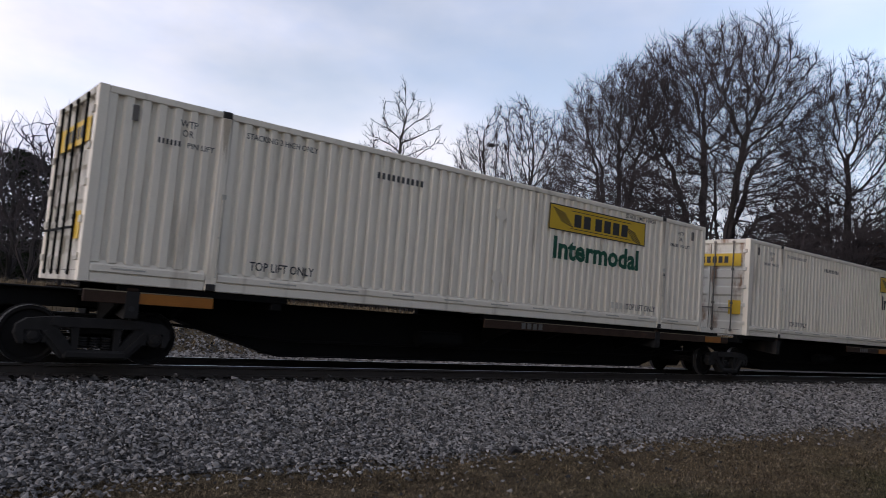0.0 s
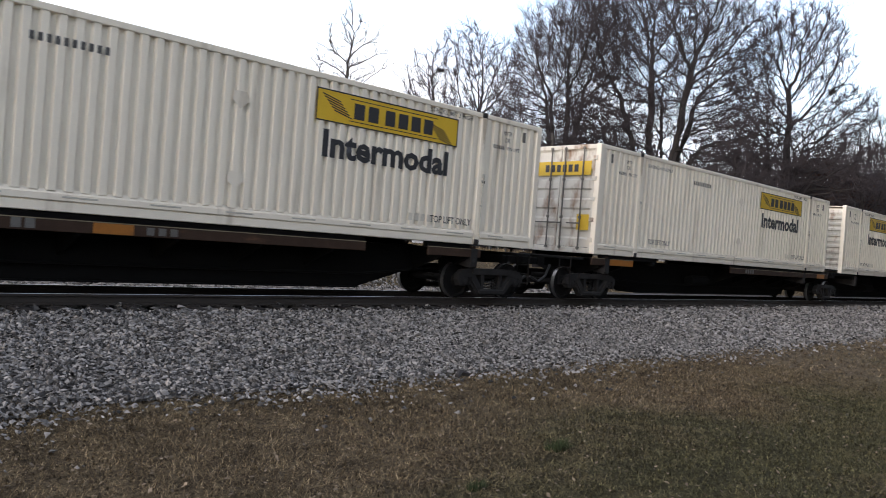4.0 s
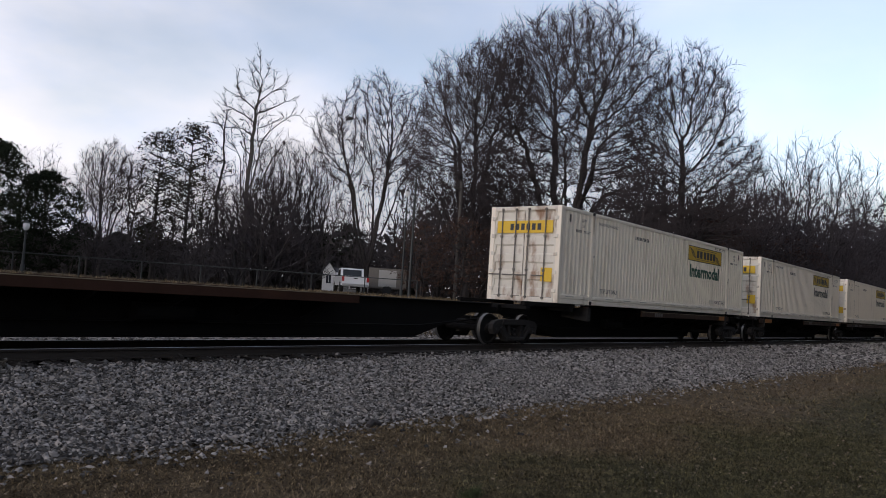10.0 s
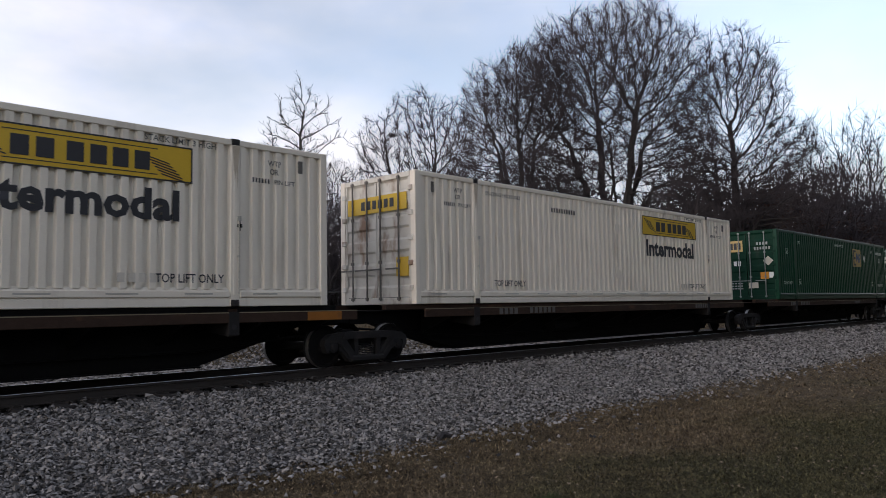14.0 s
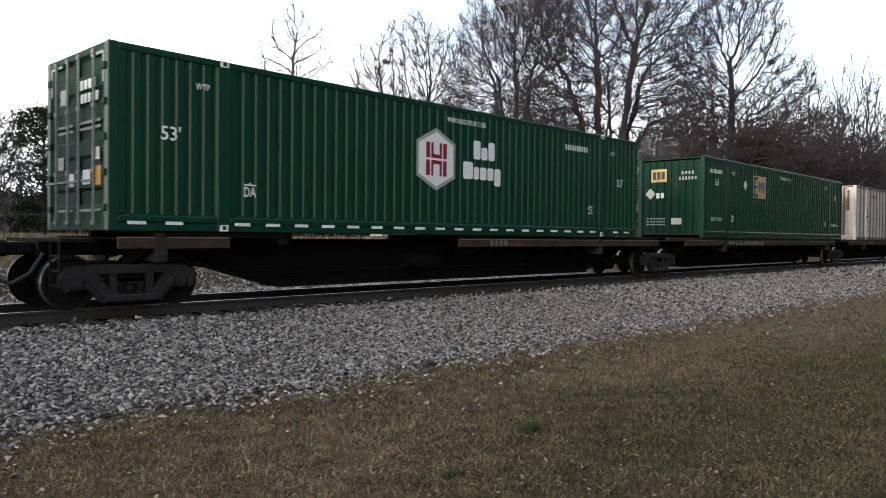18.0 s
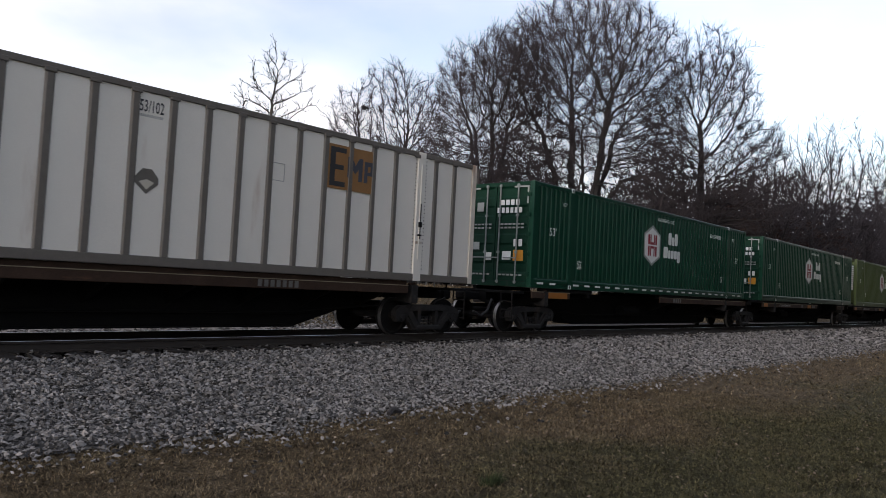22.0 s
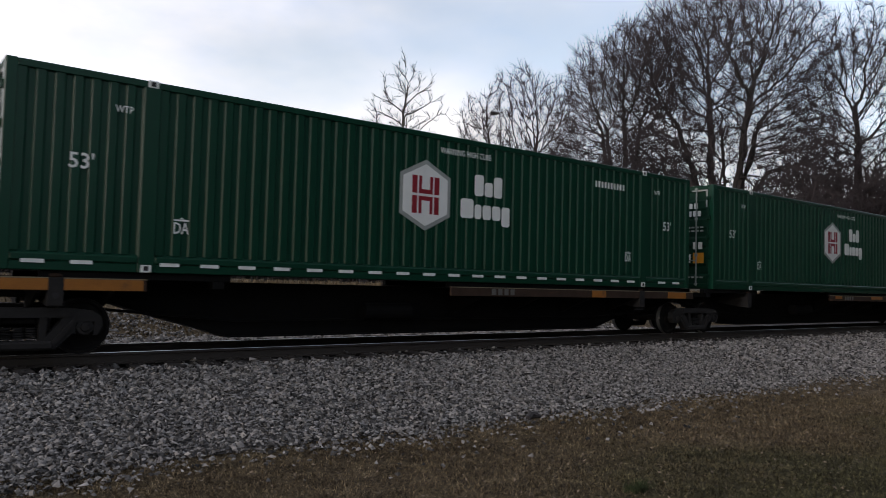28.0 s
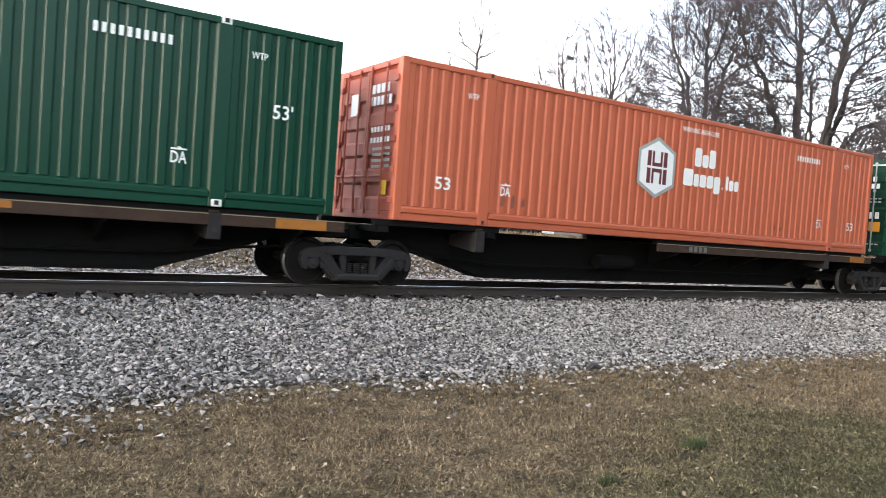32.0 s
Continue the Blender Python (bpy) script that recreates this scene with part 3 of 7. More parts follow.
def grass():
    rg = np.random.default_rng(8)
    def blades(n, x0, x1, y0, y1, hi, wd):
        x, y = rg.uniform(x0, x1, n), rg.uniform(y0, y1, n)
        edge = np.minimum(np.minimum(x - x0, x1 - x), y - y0)
        keep = (rg.random(n) < edge / 2.0) & (y < 6.5 + 0.3 * np.sin(x * 0.9) + rg.normal(0, 0.25, n))
        x, y = x[keep], y[keep]
        n = len(x)
        z = np.interp(y, *SLOPE) + swell(x, y)
        a, lean = rg.uniform(0, 2 * np.pi, n), rg.uniform(0.75, 1.75, n)
        h = hi * rg.uniform(0.4, 1.3, n)
        d = np.stack([np.cos(a), np.sin(a), 0 * a], -1)
        p = np.stack([x, y, z], -1)
        side = np.stack([-np.sin(a), np.cos(a), 0 * a], -1) * wd
        tip = p + d * (h * np.sin(lean))[:, None] + np.array([0, 0, 1.0]) * (h * np.abs(np.cos(lean)) + 0.006)[:, None]
        v = np.stack([p - side, p + side, tip], 1).reshape(-1, 3)
        return v, np.arange(3 * n).reshape(-1, 3)
    lots = [blades(420000, -3.0, 13.5, 0.0, 7.0, 0.044, 0.0046), blades(120000, 3, 36, -5.5, 7.0, 0.060, 0.0075), blades(26000, 12, 77, -7.0, 6.6, 0.14, 0.016)]
    off, vs, fs = 0, [], []
    for v, f in lots:
        vs.append(v); fs.append(f + off); off += len(v)
    tagged(new("dead_grass", bulk_mesh("dead_grass", np.concatenate(vs), np.concatenate(fs), "dead_grass")),
           "short brown winter grass with green patches", "grass", kind="stuff")
    # fallen leaves
    n = 7000
    x, y = rg.uniform(-0.5, 22, n), rg.uniform(1.6, 6.6, n)
    z = np.interp(y, *SLOPE) + swell(x, y) + 0.018
    a, s = rg.uniform(0, 6.28, n), rg.uniform(0.007, 0.022, n)
    c = np.stack([x, y, z], -1)
    u = np.stack([np.cos(a), np.sin(a), rg.normal(0, 0.3, n)], -1) * s[:, None]
    w = np.stack([-np.sin(a), np.cos(a), rg.normal(0, 0.3, n)], -1) * s[:, None] * 0.6
    v = np.stack([c - u, c - w, c + u, c + w], 1).reshape(-1, 3)
    tagged(new("fallen_leaves", bulk_mesh("fallen_leaves", v, np.arange(4 * n).reshape(-1, 4), "dead_leaf")), "scattered dry tan fallen leaves in the grass", "leaves", kind="stuff")


# ---- track ----
RAIL_PROFILE = [(-0.075, -0.172), (0.075, -0.172), (0.075, -0.162), (0.012, -0.14), (0.009, -0.045), (0.036, -0.036), (0.036, -0.004), (0.028, 0.0),
                (-0.028, 0.0), (-0.036, -0.004), (-0.036, -0.036), (-0.009, -0.045), (-0.012, -0.14), (-0.075, -0.162)]
def build_track():
    track = thing("railway_track", "single railway track of steel rails on dark wooden ties", "railway track", kind="structure", at=(0, TRACK_Y, RAIL_Z))
    for y in (-0.755, 0.755):
        r = part("rail", Shape().prism([(y + a, b) for a, b in RAIL_PROFILE], "x", -90, 420), "rail_rust", track, "rusty steel rail")
        part("rail_head", Shape().prism([(y - 0.030, 0.0005), (y + 0.030, 0.0005), (y + 0.028, 0.004), (y - 0.028, 0.004)], "x", -90, 420), "rail_head", r, "polished running surface of the rail")
    def tie_shape():
        return Shape().cbox(-0.115, -1.30, -0.34, 0.115, 1.30, -0.178, 0.012)
    def plate_shape():
        s = Shape()
        for y in (-0.755, 0.755):
            s.box(-0.10, y - 0.17, -0.178, 0.10, y + 0.17, -0.166)
            for dx in (-0.06, 0.06):
                for dy in (-0.10, 0.10):
                    s.rod((dx, y + dy, -0.17), (dx, y + dy, -0.14), 0.018, 6)
        return s
    tie, plate = kept("tie", tie_shape, "tie_wood"), kept("tie_plate", plate_shape, "rail_rust")
    for i in range(130):
        t = part("tie", tie, "tie_wood", track, at=(-6 + i * 0.53 + Rnd.uniform(-0.02, 0.02), Rnd.uniform(-0.04, 0.04), Rnd.uniform(-0.012, 0.004)))
        part("tie_plate", plate, "rail_rust", t)


# ---- spine cars and bogies ----
def side_frame_shape(side):
    """Cast side frame: arched top chord, thick arms sloping from the axle jaws to the spring seat, and ribs round the openings."""
    y0, y1 = (-1.10, -0.95) if side < 0 else (0.95, 1.10)
    f0, f1 = (-1.13, -0.95) if side < 0 else (0.95, 1.13)
    s = Shape()
    s.prism([(-0.66, 0.585), (-0.60, 0.70), (0.60, 0.70), (0.66, 0.585), (0.46, 0.56), (-0.46, 0.56)], "y", f0, f1)
    s.cbox(-0.44, f0 - 0.01, 0.10, 0.44, f1 + 0.01, 0.225, 0.03)
    for k in (-1, 1):
        s.prism([(k * 0.46, 0.56), (k * 0.60, 0.70), (k * 0.94, 0.66), (k * 1.07, 0.57), (k * 1.09, 0.44), (k * 1.02, 0.30), (k * 0.96, 0.30), (k * 0.97, 0.50), (k * 0.73, 0.50), (k * 0.72, 0.32), (k * 0.66, 0.34), (k * 0.62, 0.50)], "y", y0, y1)
        s.prism([(k * 0.56, 0.57), (k * 0.74, 0.50), (k * 0.70, 0.36), (k * 0.46, 0.10), (k * 0.28, 0.12), (k * 0.30, 0.24)], "y", y0, y1)
        s.prism([(k * 0.66, 0.52), (k * 0.72, 0.47), (k * 0.43, 0.15), (k * 0.36, 0.18)], "y", f0, f1)
        s.prism([(k * 0.245, 0.20), (k * 0.32, 0.20), (k * 0.36, 0.58), (k * 0.245, 0.58)], "y", y0, y1)
        s.cbox(min(k * 0.72, k * 0.98), y0 + 0.02, 0.49, max(k * 0.72, k * 0.98), y1 - 0.02, 0.58, 0.03)
    return s


def spring_shape(side):
    s = Shape()
    y = 1.0 * side
    for dx in (-0.16, 0.0, 0.16):
        for k in range(6):
            z = 0.225 + k * 0.036
            s.lathe([(0.045, -0.010), (0.072, -0.010), (0.072, 0.010), (0.045, 0.010)], (dx, y, z), "z", 10)
    return s


def wheel_shape(side):
    y = 0.755 * side
    prof = [(0.08, 0.07), (0.14, 0.07), (0.17, 0.02), (0.37, 0.01), (0.40, 0.055), (0.454, 0.055), (0.457, -0.045), (0.484, -0.07), (0.48, -0.085), (0.39, -0.08), (0.37, -0.02), (0.15, -0.02), (0.13, -0.08), (0.08, -0.08)]
    return Shape().lathe([(r * 0.917, a * side) for r, a in prof], (0, y, 0), "y", 28)


def tread_shape(side):
    y = 0.755 * side
    s = Shape().lathe([(0.4190, 0.0500 * side), (0.4210, 0.046 * side), (0.4210, -0.045 * side), (0.4190, -0.046 * side)], (0, y, 0), "y", 28)
    s.f = s.f[:-2]
    return s


WHEEL_R, AXLE = 0.419, 0.85
BOGIES = []
def bogie(x):
    b = thing("bogie", "dark cast-steel freight bogie rolling on the rails", "bogie", "bogies of the train", at=(x, TRACK_Y, RAIL_Z))
    for side in (-1, 1):
        f = part("side_frame", kept(f"side_frame_{side}", lambda: side_frame_shape(side), "bogie_frame"), "bogie_frame", b)
        part("spring_nest", kept(f"springs_{side}", lambda: spring_shape(side), "bogie_frame"), "bogie_frame", f)
        for k in (-1, 1):
            part("axle_box", kept(f"axle_box_{side}", lambda: Shape().lathe([(0.10, 0.0), (0.125, 0.02), (0.125, 0.14), (0.115, 0.165), (0.07, 0.17), (0.06, 0.19), (0.03, 0.192)], (0, 0, 0), "y", 14) if side > 0
                                  else Shape().lathe([(0.10, 0.0), (0.125, -0.02), (0.125, -0.14), (0.115, -0.165), (0.07, -0.17), (0.06, -0.19), (0.03, -0.192)], (0, 0, 0), "y", 14), "bogie_frame"),
                 "bogie_frame", f, at=(k * AXLE, 0.92 * side, WHEEL_R))
    part("bolster", kept("bolster", lambda: Shape().cbox(-0.24, -1.0, 0.46, 0.24, 1.0, 0.60, 0.03).cbox(-0.3, -0.3, 0.58, 0.3, 0.3, 0.72, 0.03), "bogie_steel"), "bogie_steel", b)
    part("brake_beam", kept("brake_beam", lambda: Shape().rod((-0.42, -0.72, 0.38), (-0.42, 0.72, 0.38), 0.04).rod((0.42, -0.72, 0.38), (0.42, 0.72, 0.38), 0.04).rod((-0.42, 0.1, 0.38), (0.42, 0.1, 0.38), 0.025), "bogie_steel"), "bogie_steel", b)
    sets = []
    for k in (-1, 1):
        w = part("wheelset", kept("axle", lambda: Shape().rod((0, -1.02, 0), (0, 1.02, 0), 0.085, 12), "bogie_steel"), "bogie_steel", b, at=(k * AXLE, 0, WHEEL_R))
        for side in (-1, 1):
            part("wheel", kept(f"wheel_{side}", lambda: wheel_shape(side), "bogie_steel"), "bogie_steel", w)
            part("wheel_rim", kept(f"tread_{side}", lambda: tread_shape(side), "wheel_tread"), "wheel_tread", w, "polished steel tyre of the wheel")
        sets.append(w)
    BOGIES.append((b, x, sets))
    MOVING.append((b, x, TRACK_Y, RAIL_Z))
    return b


MOVING = []
def spine_unit(x0, x1, kind, ends, load=None, marks=None):
    """One platform of an articulated spine car between two bogies. ends: which ends carry a coupler; load: where its container begins; marks: yellow patches (x, width)."""
    n = x1 - x0
    u = thing("spine_car_unit", {"full": "rusty brown spine car platform with full-length side sills", "part": "black spine car platform with short yellow-marked side sills", "part_left": "black spine car platform with half-length side sills",
                                 "bare": "empty rust-brown spine car platform without load"}[kind], "railway car", "platforms of the train", at=(x0, TRACK_Y, 0))
    MOVING.append((u, x0, TRACK_Y, 0))
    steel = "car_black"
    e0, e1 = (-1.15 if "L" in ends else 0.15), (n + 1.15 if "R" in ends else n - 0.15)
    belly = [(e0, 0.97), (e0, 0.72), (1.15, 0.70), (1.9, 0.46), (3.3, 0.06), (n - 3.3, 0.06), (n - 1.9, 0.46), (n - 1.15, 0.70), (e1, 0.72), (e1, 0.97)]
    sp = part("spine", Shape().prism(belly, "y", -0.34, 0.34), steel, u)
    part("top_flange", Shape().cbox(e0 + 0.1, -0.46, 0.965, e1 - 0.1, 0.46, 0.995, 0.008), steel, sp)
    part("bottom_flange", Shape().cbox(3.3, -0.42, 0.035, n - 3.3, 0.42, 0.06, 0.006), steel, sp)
    sill = {"full": [(1.5, n - 0.9)], "part": ([(-0.3, 1.65)] if "L" in ends or x0 < 5 else []) + [(7.6, n - 0.4)], "part_left": [(1.8, 13.9 if x0 < 50 else 10.6), (n - 2.2, n - 0.6)], "bare": [(1.1, n - 6.2)]}[kind]
    for a, b in sill:
        for side in (-1, 1):
            y = 1.27 * side
            part("side_sill", Shape().cbox(a, min(y, y - 0.05 * side), 0.83, b, max(y, y - 0.05 * side), 1.02, 0.008), "bare_rust" if kind == "bare" else "car_rust", u, "rusty side sill")
            part("sill_edge", Shape().box(a, min(y, y + 0.004 * side), 1.002, b, max(y, y + 0.004 * side), 1.018), "sill_worn", u, "worn pale edge of the sill")
        part("deck_plate", Shape().cbox(a, -1.22, 0.985, b, 1.22, 1.003, 0.004), "bare_rust" if kind == "bare" else "car_rust" if kind == "full" else "car_black", u)
    arms = [(a + (b - a) * (i + 0.5) / k) for a, b in sill for k in (max(2, int((b - a) / 1.45)),) for i in range(k)]
    for x in arms:
        for side in (-1, 1):
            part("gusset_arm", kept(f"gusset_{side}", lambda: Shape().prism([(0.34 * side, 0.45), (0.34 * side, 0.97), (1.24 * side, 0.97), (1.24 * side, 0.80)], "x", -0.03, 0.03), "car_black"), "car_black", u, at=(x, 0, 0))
    # container pedestals under the lift posts and box ends
    off = 0.6 if load is None else load - x0
    for x in (0.4 if off < 0 else off + 1.985, off + 14.175):
        if kind == "bare" and x > n - 4:
            continue
        for side in (-1, 1):
            y0, y1 = sorted((0.95 * side, 1.28 * side))
            p = part("pedestal", kept(f"pedestal_{side}", lambda: Shape().prism([(y0, 1.02), (y1, 1.02), (y1, 0.62), (y1 - 0.05 * side, 0.60), (0.34 * side, 0.70), (0.34 * side, 0.9)] if side > 0 else
                     [(y0, 1.02), (y1, 1.02), (0.34 * side, 0.9), (0.34 * side, 0.70), (y0 + 0.05, 0.60), (y0, 0.62)], "x", -0.10, 0.10), "bogie_frame"), "bogie_frame", u, at=(x, 0, 0))
            part("pin_hole", kept(f"pin_hole_{side}", lambda: Shape().rod((0, 1.281 * side, 0.76), (0, 1.286 * side, 0.76), 0.045, 10), "dark_hole"), "dark_hole", p)
            part("cone", kept("lock_cone", lambda: Shape().cbox(-0.09, -0.07, 1.015, 0.09, 0.07, 1.075, 0.02), "car_rust"), "car_rust", p, at=(0, 1.17 * side, 0))
    # support rails on which the box rests
    if kind != "bare":
        spans = {"full": [(0.4, n - 0.9)], "part": [(0.2, 3.0), (7.6, n - 0.9)], "part_left": [(0.4, sill[0][1]), (n - 2.2, n - 0.9)]}[kind]
        for y in (-1.15, 1.15):
            for a, b in spans:
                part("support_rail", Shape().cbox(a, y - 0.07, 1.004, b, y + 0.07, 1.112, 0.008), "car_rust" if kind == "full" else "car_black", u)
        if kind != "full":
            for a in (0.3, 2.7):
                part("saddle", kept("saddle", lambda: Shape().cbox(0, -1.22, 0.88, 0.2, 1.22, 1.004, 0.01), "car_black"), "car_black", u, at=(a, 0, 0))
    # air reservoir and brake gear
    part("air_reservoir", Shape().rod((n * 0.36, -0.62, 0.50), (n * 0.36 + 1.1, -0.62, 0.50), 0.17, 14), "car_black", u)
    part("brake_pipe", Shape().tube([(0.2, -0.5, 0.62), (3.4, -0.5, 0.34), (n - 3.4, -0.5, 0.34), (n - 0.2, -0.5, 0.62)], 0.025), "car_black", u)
    if marks is None:
        marks = {"full": [], "part": [(0.45, 1.2), (n - 1.6, 0.8)], "part_left": [(2.0, 0.5), (8.8, 0.6)], "bare": [(1.3, 0.7)]}[kind]
    for x, w in marks:
        if any(a <= x and x + w <= b + 0.02 for a, b in sill):
            part("yellow_mark", Shape().box(x, -1.275, 0.90 if x0 > 330 and 7.9 < x < 12 else 0.84, x + w, -1.27, 1.0), "sill_yellow", u, "faded yellow patch")
    if abs(x0 - 225.41) < 0.1:
        part("sill_lettering", words("TWIN 28 - ALL PURPOSE SPINE CAR", 0.12, 3.5, "letter_grey"), "letter_grey", u, at=(5.1, -1.2745, 0.87))
    elif kind == "full":
        part("number_marking", bars(4, 0.13, 0.15, 0.06), "sill_letter", u, "worn grey marking", at=(4.0, -1.277, 0.845))
        part("number_marking", bars(6, 0.12, 0.15, 0.07), "sill_letter", u, "worn grey marking", at=(5.2, -1.277, 0.855))
        part("number_marking", bars(7, 0.09, 0.13, 0.05), "sill_letter", u, "worn grey marking", at=(n - 4.9, -1.277, 0.86))
    elif kind == "part_left":
        part("sill_lettering", words("ALL PURPOSE SPINE CAR", 0.10, 1.7, "letter_grey"), "letter_grey", u, at=(4.2, -1.2745, 0.875))
        part("number_marking", bars(2, 0.13, 0.14, 0.05), "sill_letter", u, "worn grey marking", at=(7.7, -1.277, 0.86))
        part("number_marking", bars(3, 0.12, 0.12, 0.07), "sill_letter", u, "worn grey marking", at=(9.6, -1.277, 0.86))
    elif kind == "part":
        part("number_marking", bars(4, 0.12, 0.13, 0.06), "sill_letter", u, "worn grey marking", at=(8.7, -1.277, 0.86))
    for end, x, d in (("L", e0, -1), ("R", e1, 1)):
        if end in ends:
            part("end_platform", Shape().cbox(min(x, x - 0.5 * d), -1.25, 0.93, max(x, x - 0.5 * d), 1.25, 0.99, 0.01), "car_black", u)
            part("coupler", Shape().cbox(min(x, x + 0.45 * d), -0.13, 0.72, max(x, x + 0.45 * d), 0.13, 0.92, 0.03).cbox(min(x + 0.35 * d, x + 0.72 * d), -0.18, 0.70, max(x + 0.35 * d, x + 0.72 * d), 0.18, 0.95, 0.05), "car_black", u)
            hose = [(x, -0.55, 0.75), (x + 0.2 * d, -0.58, 0.45), (x + 0.45 * d, -0.55, 0.30), (x + 0.72 * d, -0.5, 0.42)]
            part("brake_hose", Shape().tube(hose, 0.03, 8), "hose_rubber", u)
            lad = Shape()
            for y in (-1.22, -0.86):
                lad.rod((x, y, 0.25), (x, y, 0.95), 0.018, 6)
            for z in (0.28, 0.50, 0.72):
                lad.rod((x, -1.22, z), (x, -0.86, z), 0.016, 6)
            part("ladder", lad, "bogie_steel", u)
            if end == "R":
                part("handbrake_wheel", Shape().lathe([(0.24, -0.012), (0.28, -0.012), (0.28, 0.012), (0.24, 0.012), (0.24, -0.012)], (x - 0.1, -0.7, 1.35), "x", 20).rod((x - 0.1, -0.7, 0.98), (x - 0.1, -0.7, 1.35), 0.025), "car_black", u)
        else:
            part("articulation", Shape().cbox(x - 0.5, -0.30, 0.70, x + 0.5, 0.30, 0.90, 0.03), "car_black", u)
    return u


# ---- containers ----
def corrugated(x0, x1, z0, z1, pitch=0.26, depth=0.056, y=0.014):
    """Trapezoid corrugation along x, upright."""
    n = max(1, round((x1 - x0) / pitch))
    p = (x1 - x0) / n
    line = []
    for i in range(n):
        a = x0 + i * p
        line += [(a, y), (a + 0.46 * p, y), (a + 0.57 * p, y + depth), (a + 0.89 * p, y + depth)]
    line.append((x1, y))
    s = Shape()
    v = [(a, b, z) for z in (z0, z1) for a, b in line]
    k = len(line)
    s.add(v, [(i, i + 1, k + i + 1, k + i) for i in range(k - 1)])
    return s


def ribbed_end(y0, y1, z0, z1, pitch, depth, upright=False):
    """A corrugated end wall at x 0; ribs lie level, or stand upright."""
    span = (y0, y1) if upright else (z0, z1)
    n = max(1, round((span[1] - span[0]) / pitch))
    p = (span[1] - span[0]) / n
    line = []
    for i in range(n):
        a = span[0] + i * p
        line += [(a, 0.03), (a + 0.4 * p, 0.03), (a + 0.5 * p, 0.03 + depth), (a + 0.9 * p, 0.03 + depth)]
    line.append((span[1], 0.03))
    k = len(line)
    v = [((b, w, a) if not upright else (b, a, w)) for w in ((y0, y1) if not upright else (z0, z1)) for a, b in line]
    return Shape().add(v, [(i, i + 1, k + i + 1, k + i) for i in range(k - 1)])


POSTS = (1.985, 14.175)
def box_shell(c, paint, rail_h, end_paint):
    deep = 0.062 if paint == "white_paint" else 0.030
    slim = 0.10 if paint == "white_paint" else 0.13      # half width of the lift posts
    L, W, H = BOX_L, BOX_W, BOX_H
    K = lambda key, make: kept(f"{key}_{paint}", make, paint)
    cuts = [0.16] + [v for p in POSTS for v in (p - slim, p + slim)] + [L - 0.16]
    for i, (a, b) in enumerate(zip(cuts[::2], cuts[1::2])):
        part("side_panel", K(f"panel_{i}_{rail_h}", lambda: corrugated(a, b, rail_h, H - 0.11, 0.235 if paint == "white_paint" else 0.26, deep)), paint, c)
    part("back_panel", K("back", lambda: Shape().box(0.1, W - 0.07, 0.15, L - 0.1, W - 0.03, H - 0.1)), paint, c)
    part("roof", K("roof", lambda: Shape().box(0.05, 0.05, H - 0.06, L - 0.05, W - 0.05, H - 0.03)), paint, c)
    part("floor", kept("box_floor", lambda: Shape().box(0.05, 0.06, 0.10, L - 0.05, W - 0.06, 0.16), "dark_hole"), "dark_hole", c)
    part("end_panel", K("blank_end", lambda: Shape().box(L - 0.06, 0.1, 0.15, L - 0.03, W - 0.1, H - 0.1)), paint, c)
    for x in (0.0, L - 0.16):
        for y in (0.0, W - 0.16):
            part("corner_post", K("post", lambda: Shape().cbox(0, 0, 0.0, 0.16, 0.16, H, 0.012)), paint, c, at=(x, y, 0))
    for y in (0.0, W - 0.09):
        part("top_rail", K("top_rail", lambda: Shape().cbox(0.16, 0, H - 0.115, L - 0.16, 0.09, H - 0.005, 0.012)), paint, c, at=(0, y, 0))
    for a, b in zip(cuts[::2], cuts[1::2]):
        part("bottom_rail", K(f"bottom_{a:.2f}_{rail_h}", lambda: Shape().cbox(a, 0.012, 0.0, b, 0.10, rail_h * 0.48, 0.01).box(a, 0.03, rail_h * 0.48, b, 0.1, rail_h * 0.52).cbox(a, -0.004, rail_h * 0.52, b, 0.06, rail_h - 0.03, 0.012).prism([(0.006, rail_h - 0.03), (0.075, rail_h - 0.03), (0.075, rail_h + 0.03)], "x", a, b)), paint, c)
    part("bottom_rail", K("far_bottom", lambda: Shape().cbox(0.16, W - 0.1, 0, L - 0.16, W, 0.2, 0.01)), paint, c)
    for p in POSTS:
        part("lift_post", K("lift_post", lambda: Shape().cbox(-slim + 0.006, 0.0, 0, slim - 0.006, 0.13, H - 0.01, 0.012).cbox(-0.035, -0.006 if paint == "white_paint" else 0.004, 0.2, 0.035, 0.02, H - 0.25, 0.006)), paint, c, at=(p, 0, 0))


def castings(c, material, label):
    def shape():
        return Shape().cbox(-0.09, -0.006, 0, 0.09, 0.16, 0.125, 0.015)
    def hole():
        return Shape().cbox(-0.035, -0.009, 0.03, 0.035, 0.0, 0.1, 0.003)
    for x in POSTS:
        for z in (BOX_H - 0.115, 0.0):
            k = part("lift_casting", kept(f"casting_{material}", shape, material), material, c, label, at=(x, 0, z))
            part("casting_hole", kept("casting_hole", hole, "dark_hole"), "dark_hole", k)
            if material == "casting_worn" and z > 1:
                part("rust_run", kept("rust_run", lambda: Shape().prism([(-0.07, 0), (0.08, 0), (0.05, -0.28), (0.035, -0.75), (0.01, -0.42), (-0.02, -0.62), (-0.045, -0.25)], "y", -0.0075, -0.003), "rust_stain"), "rust_stain", k, "brown run of rust")


